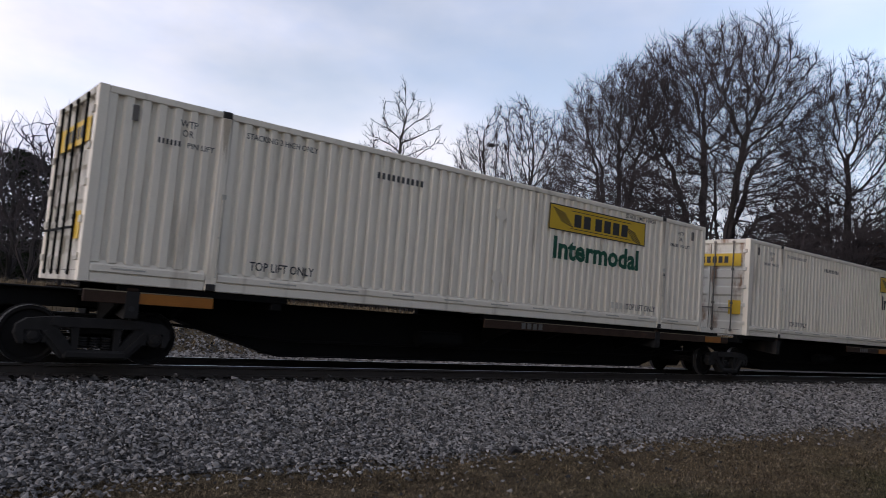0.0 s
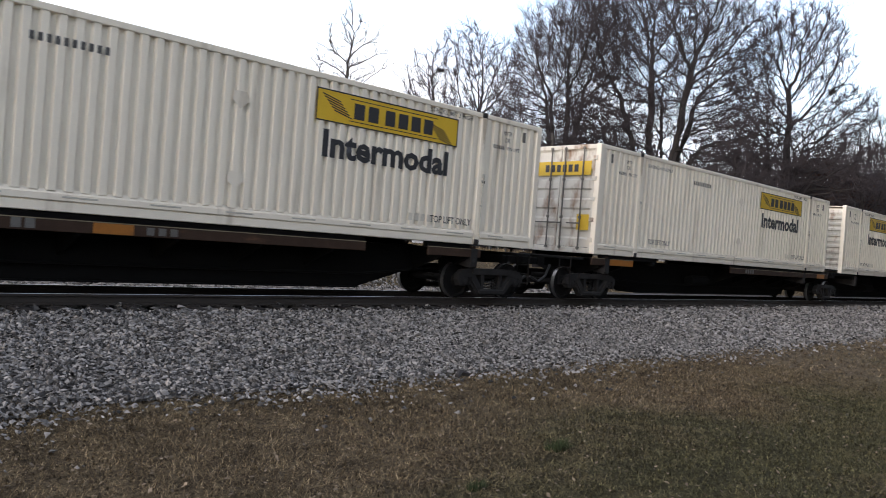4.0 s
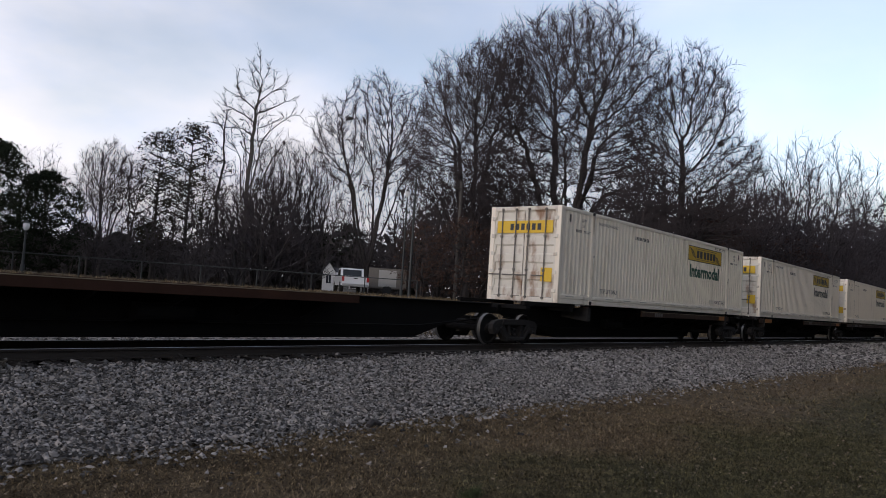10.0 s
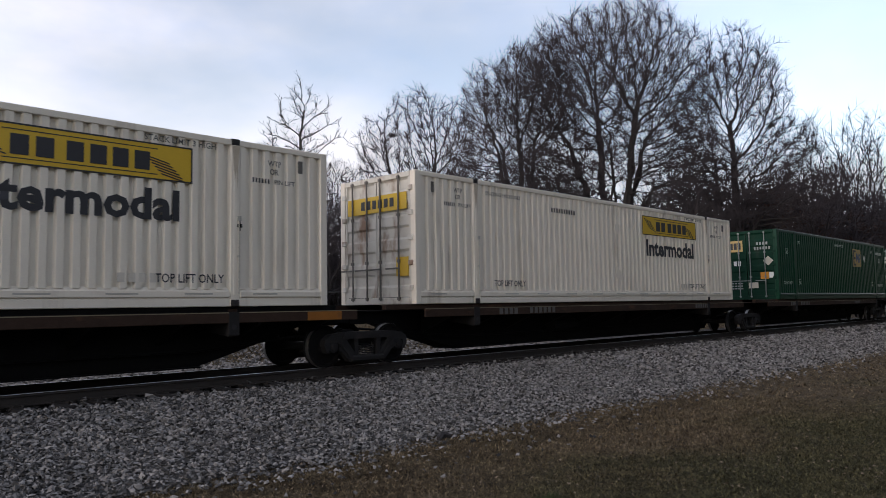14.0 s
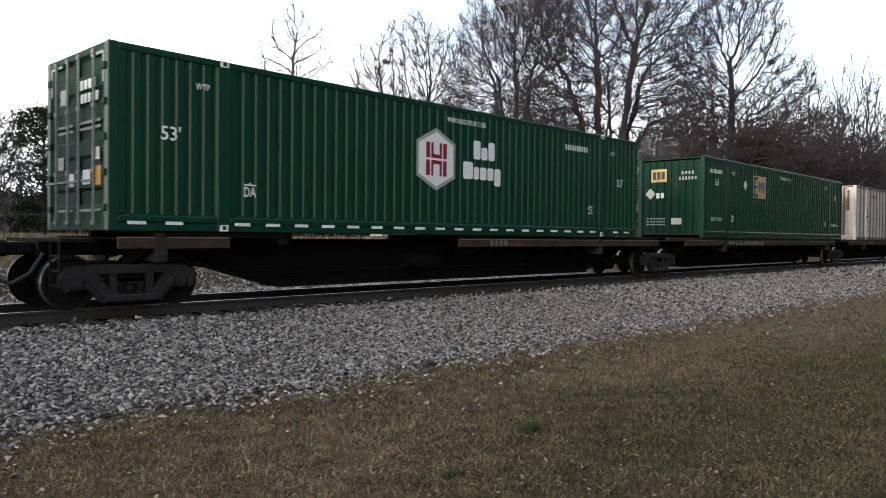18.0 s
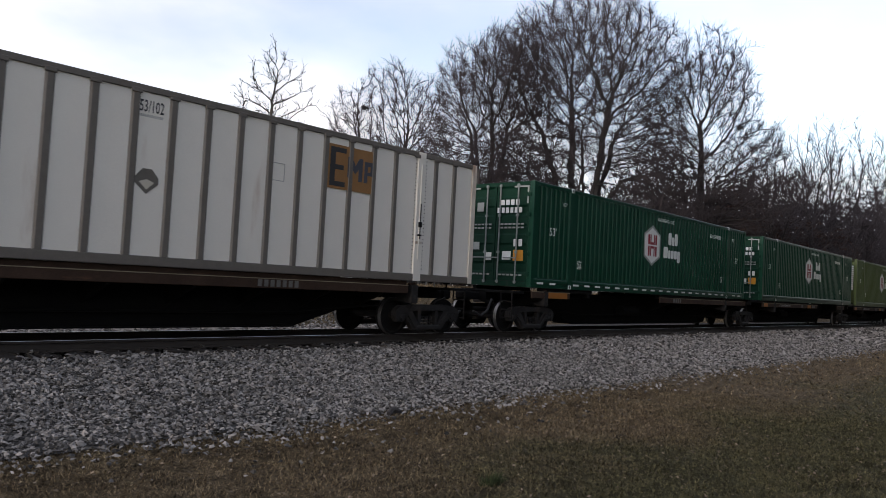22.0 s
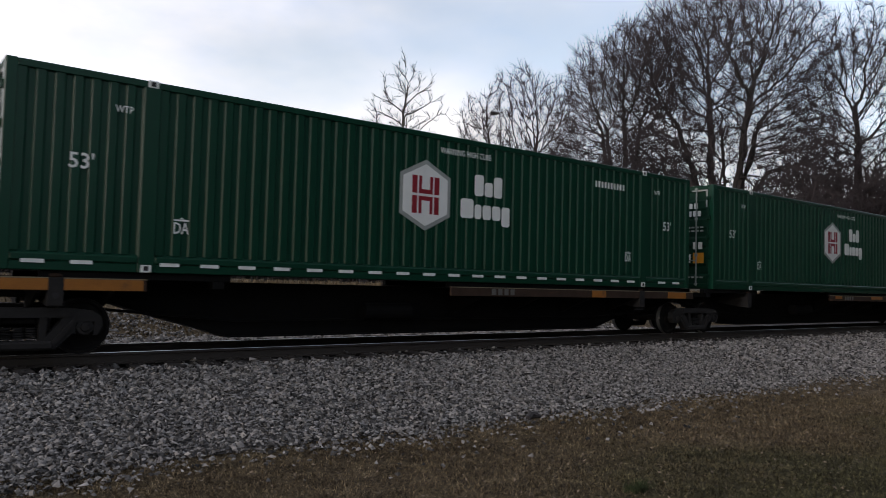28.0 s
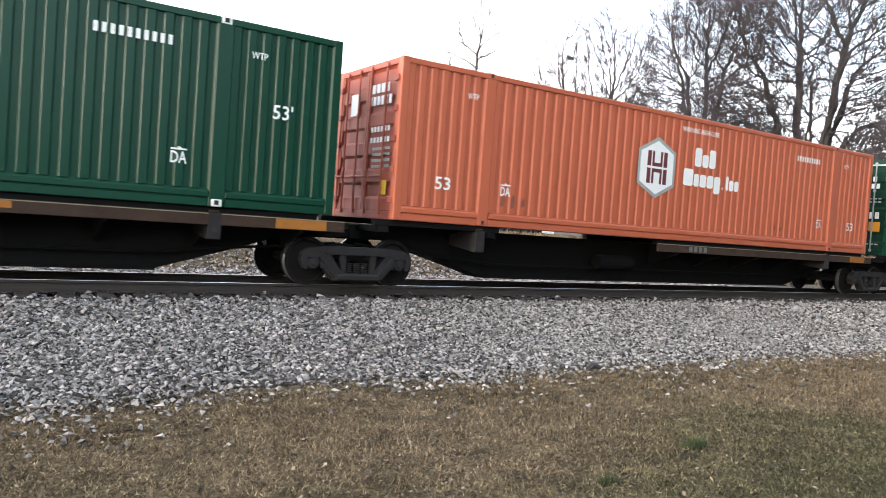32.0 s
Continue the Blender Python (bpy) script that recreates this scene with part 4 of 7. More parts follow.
def door_end(c, paint, rods, plain=False):
    """Two door leaves with four lock rods, handles and hinges at the left end."""
    W, H = BOX_W, BOX_H
    for i, (y0, y1) in enumerate(((0.17, 1.285), (1.315, W - 0.17))):
        d = part("door", kept(f"door_{paint}_{i}", lambda: ribbed_end(y0, y1, 0.16, H - 0.13, 0.53, 0.035).box(0.02, y0, 0.14, 0.075, y0 + 0.06, H - 0.12).box(0.02, y1 - 0.06, 0.14, 0.075, y1, H - 0.12), paint), paint, c)
        for y in (y0 + 0.30, y1 - 0.30) if i else (y0 + 0.36, y1 - 0.14):
            part("lock_rod", kept(f"rod_{rods}", lambda: Shape().rod((-0.015, 0, 0.08), (-0.015, 0, H - 0.06), 0.021, 8).box(-0.04, -0.04, 0.1, 0.0, 0.04, 0.16).box(-0.04, -0.04, H - 0.14, 0.0, 0.04, H - 0.08).box(-0.04, -0.04, 0.92, 0.0, 0.04, 0.99).box(-0.04, -0.04, 1.95, 0.0, 0.04, 2.02), rods), rods, d, at=(0, y, 0))
            part("door_handle", kept(f"handle_{rods}", lambda: Shape().cbox(-0.05, -0.02, 0.78, -0.02, 0.42, 0.815, 0.006), rods), rods, d, at=(0, y, 0))
        y = 0.15 if i == 0 else W - 0.15
        for k in range(5):
            part("hinge", kept(f"hinge_{paint}", lambda: Shape().cbox(-0.03, -0.07, 0, 0.02, 0.07, 0.11, 0.008), paint), paint, d, at=(0, y, 0.3 + k * 0.55))
    part("door_header", kept(f"header_{paint}", lambda: Shape().cbox(0, 0.16, H - 0.13, 0.1, W - 0.16, H - 0.01, 0.01), paint), paint, c)
    part("door_sill", kept(f"sill_{paint}", lambda: Shape().cbox(0, 0.16, 0, 0.1, W - 0.16, 0.15, 0.01), paint), paint, c)


def end_plate(c, name, y0, z0, w, h, material, label=""):
    """A flat plate on the left end; y runs from the camera's side."""
    return part(name, kept(f"plate_{w:.2f}_{h:.2f}_{material}", lambda: Shape().box(-0.006, 0, 0, 0.0, w, h), material), material, c, label, at=(0.012, y0, z0))


def end_bars(c, n, y0, z0, w, h, gap, material, x=0.010):
    def shape():
        s = Shape()
        for i in range(n):
            s.box(-0.006, i * (w + gap), 0, 0, i * (w + gap) + w, h)
        return s
    return part("end_marking", kept(f"ebars_{n}_{w}_{h}_{gap}_{material}", shape, material), material, c, at=(x, y0, z0))


def yellow_logo(c, x, z):
    """Yellow panel with a dark frame, winged corner stripes and dark blocks in place of the name."""
    w, h = 3.62, 0.60
    p = part("logo_panel", kept("logo_panel", lambda: Shape().box(0, -0.004, 0, w, 0.0, h), "yellow_panel"), "yellow_panel", c, "yellow company panel", at=(x, 0.016, z))
    def frame_shape():
        s = Shape()
        for a, b, e, d in ((0, 0, w, 0.025), (0, h - 0.025, w, h), (0, 0, 0.025, h), (w - 0.025, 0, w, h), (0.75, 0.085, w - 0.6, 0.10), (0.75, h - 0.10, w - 0.6, h - 0.085)):
            s.box(a, -0.008, b, e, -0.004, d)
        for sx, m in ((0.12, 1), (w - 0.12, -1)):
            for i in range(6):
                z0 = h - 0.10 - i * 0.055 if m > 0 else 0.10 + i * 0.055
                x0 = sx + m * i * 0.055
                a, b = sorted((x0, x0 + m * 0.42))
                s.prism([(a, z0), (b, z0 - 0.10), (b, z0 - 0.078), (a, z0 + 0.022)], "y", -0.008, -0.004)
        return s
    part("panel_stripes", kept("panel_stripes", frame_shape, "letter_black"), "letter_black", p)
    for a in (0.86, 1.20, 1.62, 1.96, 2.30, 2.64):
        part("name_block", kept("name_block", lambda: Shape().cbox(0, -0.009, 0.145, 0.25, -0.004, 0.445, 0.002), "letter_black"), "letter_black", p, at=(a, 0, 0))


def stains(c, strips, material, label):
    """Narrow upright stains on the outer faces of the corrugation: (x, z0, z1)."""
    for x, z0, z1 in strips:
        part("stain", kept(f"stain_{material}_{z1 - z0:.2f}", lambda: Shape().prism([(0.012, 0.0), (0.085, 0.03), (0.10, (z1 - z0) * 0.6), (0.075, z1 - z0), (0.03, (z1 - z0) * 0.93), (0.0, (z1 - z0) * 0.5)], "y", -0.002, 0), material), material, c, label, at=(x, 0.0135, z0))


def white_box(x, ink, reverse, label, rusty):
    c = thing("shipping_container", label, "container", "containers on the train", at=(x, TRACK_Y - 1.3, BOX_Z))
    MOVING.append((c, x, TRACK_Y - 1.3, BOX_Z))
    box_shell(c, "white_paint", 0.30, "white_end")
    castings(c, "casting_worn", "blackened rusty lift casting")
    flip = (lambda a, w: BOX_L - a - w) if reverse else (lambda a, w: a)
    yellow_logo(c, flip(9.75, 3.62) + (0.35 if reverse else 0), 2.06)
    part("side_lettering", words("Intermodal", 0.52, 3.2, ink, 0.035), ink, c, at=(flip(9.95, 3.15), 0.013, 1.40))
    for a in (2.62, 12.75):
        part("side_lettering", words("TOP LIFT ONLY", 0.15, 1.22, "letter_black"), "letter_black", c, at=(flip(a, 1.22), 0.013, 0.40))
    for a in (1.02, 14.62):
        part("side_lettering", words("WTP\n OR", 0.26, 0.28, "letter_dim"), "letter_dim", c, at=(flip(a + 0.22, 0.28), 0.013, 2.39))
        part("side_marking", kept("name_bars", lambda: bars(6, 0.035, 0.085, 0.028), "letter_dim"), "letter_dim", c, at=(flip(a - 0.10, 0.35), 0.013, 2.22))
        part("side_lettering", words("PIN LIFT", 0.085, 0.44, "letter_dim"), "letter_dim", c, at=(flip(a + 0.36, 0.44), 0.013, 2.22))
    part("side_lettering", words("STACKING 3 HIGH ONLY", 0.10, 1.35, "letter_dim"), "letter_dim", c, at=(flip(2.35, 1.35), 0.013, 2.58))
    part("side_lettering", words("STACK LIMIT 3 HIGH", 0.10, 1.25, "letter_dim"), "letter_dim", c, at=(flip(12.55, 1.25), 0.013, 2.70))
    part("number_marking", kept("jb_number", lambda: bars(10, 0.062, 0.12, 0.052), "letter_dim"), "letter_dim", c, at=(flip(5.0, 1.3), 0.013, 2.38))
    # faint earlier lettering that shows through, and grime on the lower sheets
    part("side_marking", kept("ghost_bars", lambda: bars(4, 0.11, 0.15, 0.06), "ghost_grey"), "ghost_grey", c, at=(flip(12.15, 0.62), 0.013, 0.40))
    # placard holders and vents
    for z in (0.62, 1.98):
        part("placard_holder", kept("placard_holder", lambda: Shape().prism([(0.16, 0), (0.32, 0.14), (0.27, 0.30), (0.05, 0.30), (0.0, 0.14)], "y", -0.006, 0), "white_paint"), "white_paint", c, at=(flip(8.1, 0.32), 0.016, z))
    for a in (0.50, 15.5):
        part("side_vent", kept("side_vent", lambda: Shape().cbox(0, -0.01, 0, 0.10, 0.02, 0.24, 0.006), "rib_grey"), "rib_grey", c, at=(a, 0.02, 2.48))
    part("side_latch", kept("side_latch", lambda: Shape().box(0, -0.01, 0, 0.03, 0.01, 0.22).box(-0.03, -0.012, 0.06, 0.06, 0.012, 0.12), "car_black"), "car_black", c, at=(14.24, -0.002, 1.32))
    for q in POSTS:
        part("latch_rod", kept("latch_rod", lambda: Shape().rod((0.06, -0.02, 0.22), (0.06, -0.02, 1.52), 0.010, 6).box(0.03, -0.028, 1.50, 0.10, 0.0, 1.58).box(0.04, -0.024, 0.85, 0.08, 0.0, 0.89), "pocket_grey"), "pocket_grey", c, at=(q, 0, 0))
    for i in range(12):
        a = 0.45 + i * 1.28
        if all(abs(a + 0.28 - p) > 0.45 for p in POSTS):
            part("rail_slot", kept("rail_slot", lambda: Shape().cbox(0, -0.008, 0.205, 0.50, 0.0, 0.232, 0.002), "pocket_grey"), "pocket_grey", c, at=(a, 0, 0))
    if reverse:
        part("front_wall", kept("front_white", lambda: ribbed_end(0.16, BOX_W - 0.16, 0.14, BOX_H - 0.12, 0.24, 0.045), "white_end"), "white_end", c, "rust-streaked ribbed front wall")
        p = end_plate(c, "end_panel_logo", 0.75, 2.25, 1.2, 0.32, "yellow_panel", "small yellow panel")
        end_bars(p, 5, 0.15, 0.08, 0.11, 0.17, 0.08, "letter_black", -0.008)
    else:
        door_end(c, "rust_end" if rusty else "white_end", "car_black" if rusty else "rib_grey")
        if 41 < x < 43:
            stains(c, [(0.413, 1.15, 2.45), (0.66, 0.95, 2.25), (0.905, 1.35, 2.15), (1.15, 1.75, 2.05)], "rust_stain", "streak of brown rust")
        p = end_plate(c, "end_panel_logo", 0.28, 2.10, 2.05, 0.38, "yellow_panel", "yellow panel across the doors")
        end_bars(p, 6, 0.42, 0.09, 0.13, 0.20, 0.07, "letter_black", -0.008)
        end_plate(c, "warning_plate", 0.24, 0.62, 0.40, 0.42, "yellow_panel", "small yellow warning plate")
    return c


def hex_badge(c, x, z, red, paint):
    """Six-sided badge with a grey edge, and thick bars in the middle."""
    def ring(w, h, y0, y1, cut):
        return Shape().prism([(0, h), (w, h * cut), (w, -h * cut), (0, -h), (-w, -h * cut), (-w, h * cut)], "y", y0, y1)
    b = part("badge_edge", kept("badge_edge", lambda: ring(0.62, 0.70, -0.004, 0, 0.56), "badge_grey"), "badge_grey", c, "pale six-sided company badge", at=(x, 0.016, z))
    part("badge_face", kept("badge_face", lambda: ring(0.545, 0.61, -0.008, -0.004, 0.56), "letter_white"), "letter_white", b)
    def bar_shape():
        s = Shape()
        for k in (-1, 1):
            for a, b_ in ((0.10, 0.17), (0.21, 0.33)):
                x0, x1 = sorted((k * a, k * b_))
                s.box(x0, -0.012, 0.025, x1, -0.008, 0.37)
                s.box(x0, -0.012, -0.37, x1, -0.008, -0.025)
        s.box(-0.10, -0.012, 0.025, 0.10, -0.008, 0.11)
        s.box(-0.10, -0.012, -0.11, 0.10, -0.008, -0.025)
        return s
    part("badge_symbol", kept(f"badge_bars_{red}", bar_shape, red), red, b)


def name_blobs(c, x, z, rows):
    """Rounded white blocks in place of the company's name; rows of (x, height, width, drop)."""
    for a, b, h, w in rows:
        k = 0.04
        part("name_block", kept(f"block_{h}_{w}", lambda: Shape().prism([(k, 0), (w - k, 0), (w, k), (w, h - k), (w - k, h), (k, h), (0, h - k), (0, k)], "y", -0.004, 0), "letter_white"), "letter_white", c, at=(x + a, 0.016, z + b - 0.03))


HUB_ROWS = [(0.366, 0.08, 0.44, 0.244), (0.647, 0.08, 0.3, 0.22), (0.903, 0.08, 0.44, 0.232), (0.0, -0.4, 0.4, 0.342), (0.378, -0.4, 0.3, 0.183), (0.598, -0.4, 0.3, 0.232), (0.866, -0.4, 0.3, 0.232), (1.135, -0.52, 0.42, 0.232)]
INC_ROWS = HUB_ROWS + [(1.44, -0.40, 0.07, 0.06), (1.60, -0.40, 0.36, 0.09), (1.73, -0.40, 0.26, 0.17), (1.94, -0.40, 0.26, 0.16)]


def hub_box(x, paint, dots, ink, rows, label, end="door"):
    c = thing("shipping_container", label, "container", "containers on the train", at=(x, TRACK_Y - 1.3, BOX_Z))
    MOVING.append((c, x, TRACK_Y - 1.3, BOX_Z))
    box_shell(c, paint, 0.27, paint)
    castings(c, "letter_white" if paint != "orange_paint" else "orange_paint", "white-painted lift casting" if paint != "orange_paint" else "")
    orange = paint == "orange_paint"
    hex_badge(c, 6.81 if orange else 7.25, 1.62 if orange else 1.68, ink, paint)
    name_blobs(c, 7.75 if orange else 8.15, 1.74, rows)
    for a, z in ((0.85, 0.62 if orange else 1.48), (15.0, 0.62 if orange else 1.48)):
        part("side_lettering", words("53'" if not orange else "53", 0.24, 0.34, "letter_white"), "letter_white", c, at=(a, 0.013, z))
    for a in (2.38, 13.45):
        part("side_lettering", words("DA", 0.18, 0.24, "letter_white"), "letter_white", c, at=(a, 0.013, 0.62))
        part("side_bar", kept("da_bar", lambda: Shape().box(0, -0.003, 0, 0.24, 0, 0.025).prism([(0.08, 0.03), (0.16, 0.03), (0.12, 0.06)], "y", -0.003, 0), "letter_white"), "letter_white", c, at=(a, 0.016, 0.82))
    for a in (1.45, 14.6):
        part("side_lettering", words("WTP", 0.11, 0.26, "letter_white"), "letter_white", c, at=(a, 0.013, 2.38))
    part("side_lettering", words("WARNING HIGH CUBE", 0.12, 1.35, "letter_white"), "letter_white", c, at=(7.6, 0.013, 2.56))
    part("number_marking", kept("hub_number", lambda: bars(10, 0.062, 0.145, 0.052), "letter_white"), "letter_white", c, at=(12.3, 0.013, 2.36))
    if dots:
        for i in range(25):
            a = 0.30 + i * 0.63
            if all(abs(a + 0.15 - p) > 0.32 for p in POSTS):
                part("reflector_strip", kept("reflector_strip", lambda: Shape().box(0, -0.004, 0.10, 0.30, 0, 0.155), "letter_white"), "letter_white", c, at=(a, -0.001, 0))
    if orange:
        stains(c, [(2.39, 0.40, 0.62), (2.65, 0.38, 0.66), (2.91, 0.42, 0.60), (11.46, 0.42, 0.58), (11.72, 0.42, 0.56)], "soot_smear", "dark smear on the orange paint")
        door_end(c, "maroon_paint", "maroon_paint")
        end_bars(c, 4, 0.45, 2.35, 0.13, 0.17, 0.05, "letter_white")
        end_bars(c, 6, 0.35, 2.12, 0.10, 0.17, 0.05, "letter_white")
        end_plate(c, "small_plate", 1.7, 2.0, 0.30, 0.42, "letter_white", "white badge plate")
        end_bars(c, 6, 0.35, 1.62, 0.08, 0.10, 0.05, "letter_white")
        end_bars(c, 6, 0.35, 1.42, 0.08, 0.10, 0.05, "letter_white")
        for k in range(4):
            end_bars(c, 7, 0.30, 0.95 + k * 0.11, 0.07, 0.05, 0.03, "badge_grey")
        end_plate(c, "warning_plate", 0.35, 0.45, 0.26, 0.26, "yellow_panel")
    elif end == "front":
        part("front_wall", kept(f"front_{paint}", lambda: ribbed_end(0.16, BOX_W - 0.16, 0.14, BOX_H - 0.12, 0.24, 0.045), paint), paint, c, "ribbed front wall")
        def column():
            s = Shape()
            for k in range(12):
                s.box(-0.006, 0, k * 0.13, 0, 0.11, k * 0.13 + 0.09)
            return s
        part("number_marking", kept("end_column", column, "letter_white"), "letter_white", c, at=(0.012, 0.2, 1.0))
    else:
        door_end(c, "green_door", "rod_dull")
        end_bars(c, 4, 0.50, 2.28, 0.12, 0.15, 0.05, "letter_white")
        end_bars(c, 6, 0.40, 2.06, 0.10, 0.15, 0.05, "letter_white")
        part("side_lettering", kept("end_53", lambda: Shape().box(-0.006, 0, 0, 0, 0.12, 0.2).box(-0.006, 0.17, 0, 0, 0.29, 0.2), "letter_white"), "letter_white", c, at=(0.010, 0.35, 1.12))
        end_plate(c, "orange_plate", 0.30, 0.72, 0.34, 0.30, "orange_label", "orange placard")
        end_plate(c, "white_plate", 0.72, 0.74, 0.30, 0.24, "letter_white", "white placard")
        end_plate(c, "white_plate", 1.85, 1.02, 0.30, 0.22, "badge_grey")
        end_plate(c, "white_plate", 1.40, 0.72, 0.20, 0.22, "letter_white")
        for z in (0.30, 1.62, 1.72):
            end_bars(c, 6, 0.32, z, 0.10, 0.045, 0.04, "badge_grey")
            end_bars(c, 6, 1.45, z, 0.09, 0.045, 0.04, "badge_grey")
        end_plate(c, "round_badge", 1.75, 2.12, 0.24, 0.26, "badge_grey")
        for y in (0.19, BOX_W - 0.24):
            end_plate(c, "corner_mark", y, BOX_H - 0.62, 0.05, 0.45, "badge_grey")
            end_plate(c, "corner_mark", y if y < 1 else y - 0.45, BOX_H - 0.17, 0.5, 0.05, "badge_grey")
    return c


def panel_logo(c, x, z, w, h, panel, first, second):
    p = part("logo_panel", kept(f"emp_{panel}_{w}", lambda: Shape().box(0, -0.004, 0, w, 0, h), panel), panel, c, "tan company panel", at=(x, 0.016, z))
    part("logo_block", kept(f"emp_e_{w}_{first}", lambda: Shape().box(0.05 * w, -0.008, 0.06 * h, 0.15 * w, -0.004, 0.94 * h).box(0.15 * w, -0.008, 0.06 * h, 0.36 * w, -0.004, 0.17 * h).box(0.15 * w, -0.008, 0.44 * h, 0.32 * w, -0.004, 0.55 * h).box(0.15 * w, -0.008, 0.83 * h, 0.36 * w, -0.004, 0.94 * h), first), first, p)
    part("logo_block", kept(f"emp_mp_{w}_{second}", lambda: Shape().prism([(0.40 * w, 0.30 * h), (0.49 * w, 0.30 * h), (0.49 * w, 0.52 * h), (0.56 * w, 0.40 * h), (0.63 * w, 0.52 * h), (0.63 * w, 0.24 * h), (0.71 * w, 0.24 * h), (0.71 * w, 0.78 * h), (0.64 * w, 0.78 * h), (0.56 * w, 0.60 * h), (0.48 * w, 0.78 * h), (0.40 * w, 0.78 * h)], "y", -0.008, -0.004).box(0.75 * w, -0.008, 0.24 * h, 0.82 * w, -0.004, 0.74 * h).box(0.82 * w, -0.008, 0.64 * h, 0.94 * w, -0.004, 0.74 * h).box(0.88 * w, -0.008, 0.46 * h, 0.94 * w, -0.004, 0.64 * h).box(0.82 * w, -0.008, 0.42 * h, 0.92 * w, -0.004, 0.50 * h), second), second, p)


def emp_box(x, reverse, label):
    paint = "emp_green"
    c = thing("shipping_container", label, "container", "containers on the train", at=(x, TRACK_Y - 1.3, BOX_Z))
    MOVING.append((c, x, TRACK_Y - 1.3, BOX_Z))
    box_shell(c, paint, 0.27, paint)
    castings(c, paint, "")
    flip = (lambda a, w: BOX_L - a - w) if reverse else (lambda a, w: a)
    panel_logo(c, 4.5 if reverse else 10.3, 1.62, 1.34, 0.90, "tan_panel", "letter_black", "logo_blue")
    part("side_diamond", kept("diamond", lambda: Shape().prism([(0, 0.2), (0.2, 0), (0, -0.2), (-0.2, 0)], "y", -0.004, 0), "letter_white"), "letter_white", c, "white diamond placard", at=(12.25 if not reverse else 3.72, 0.016, 2.08))
    for a in (0.95, 14.85):
        part("side_lettering", words("53", 0.24, 0.30, "letter_white"), "letter_white", c, at=(a, 0.013, 1.92))
        part("side_lettering", words("TOP LIFT ONLY", 0.13, 1.0, "letter_white"), "letter_white", c, at=(a - 0.35, 0.013, 0.62))
    for a in (2.40, 13.4):
        part("side_lettering", words("DA", 0.18, 0.24, "letter_white"), "letter_white", c, at=(a, 0.013, 0.62))
        part("side_bar", kept("da_bar", lambda: Shape().box(0, -0.003, 0, 0.24, 0, 0.025).prism([(0.08, 0.03), (0.16, 0.03), (0.12, 0.06)], "y", -0.003, 0), "letter_white"), "letter_white", c, at=(a, 0.016, 0.82))
        part("side_lettering", words("WTP", 0.15, 0.3, "letter_white"), "letter_white", c, at=(a, 0.013, 2.38))
    part("side_lettering", words("WARNING HIGH CUBE", 0.12, 1.35, "letter_white"), "letter_white", c, at=(7.4, 0.013, 2.52))
    part("number_marking", kept("hub_number", lambda: bars(10, 0.062, 0.145, 0.052), "letter_white"), "letter_white", c, at=(0.45 if reverse else 14.45, 0.013, 2.36))
    if reverse:
        part("front_wall", kept(f"front_up_{paint}", lambda: ribbed_end(0.16, BOX_W - 0.16, 0.14, BOX_H - 0.12, 0.30, 0.04, True), "green_door"), "green_door", c, "upright-ribbed front wall")
    else:
        door_end(c, "green_door", "rod_dull")
        end_plate(c, "orange_plate", 0.40, 0.85, 0.34, 0.30, "orange_label", "orange placard")
        end_plate(c, "white_plate", 0.20, 0.9, 0.18, 0.24, "letter_white")
    w = 0.62
    p = end_plate(c, "end_panel_logo", 1.45, 2.05, w, 0.48, "tan_panel", "tan company plate on the end")
    end_bars(p, 3, 0.08, 0.10, 0.13, 0.28, 0.04, "letter_black", -0.008)
    end_bars(c, 4, 0.40, 2.30, 0.08, 0.12, 0.05, "badge_grey")
    end_bars(c, 6, 0.30, 2.10, 0.07, 0.12, 0.05, "badge_grey")
    end_bars(c, 2, 1.55, 1.45, 0.13, 0.20, 0.05, "letter_white")
    part("end_diamond", kept("end_diamond", lambda: Shape().prism([(0, 0.21), (0.21, 0), (0, -0.21), (-0.21, 0)], "x", -0.006, 0), "letter_cream"), "letter_cream", c, at=(0.012, 2.1 if reverse else 0.40, 1.62))
    end_plate(c, "white_plate", 0.85, 0.48, 0.40, 0.24, "letter_cream")
    for k in range(3):
        end_bars(c, 6, 1.5, 0.45 + k * 0.11, 0.09, 0.05, 0.04, "badge_grey")
    return c


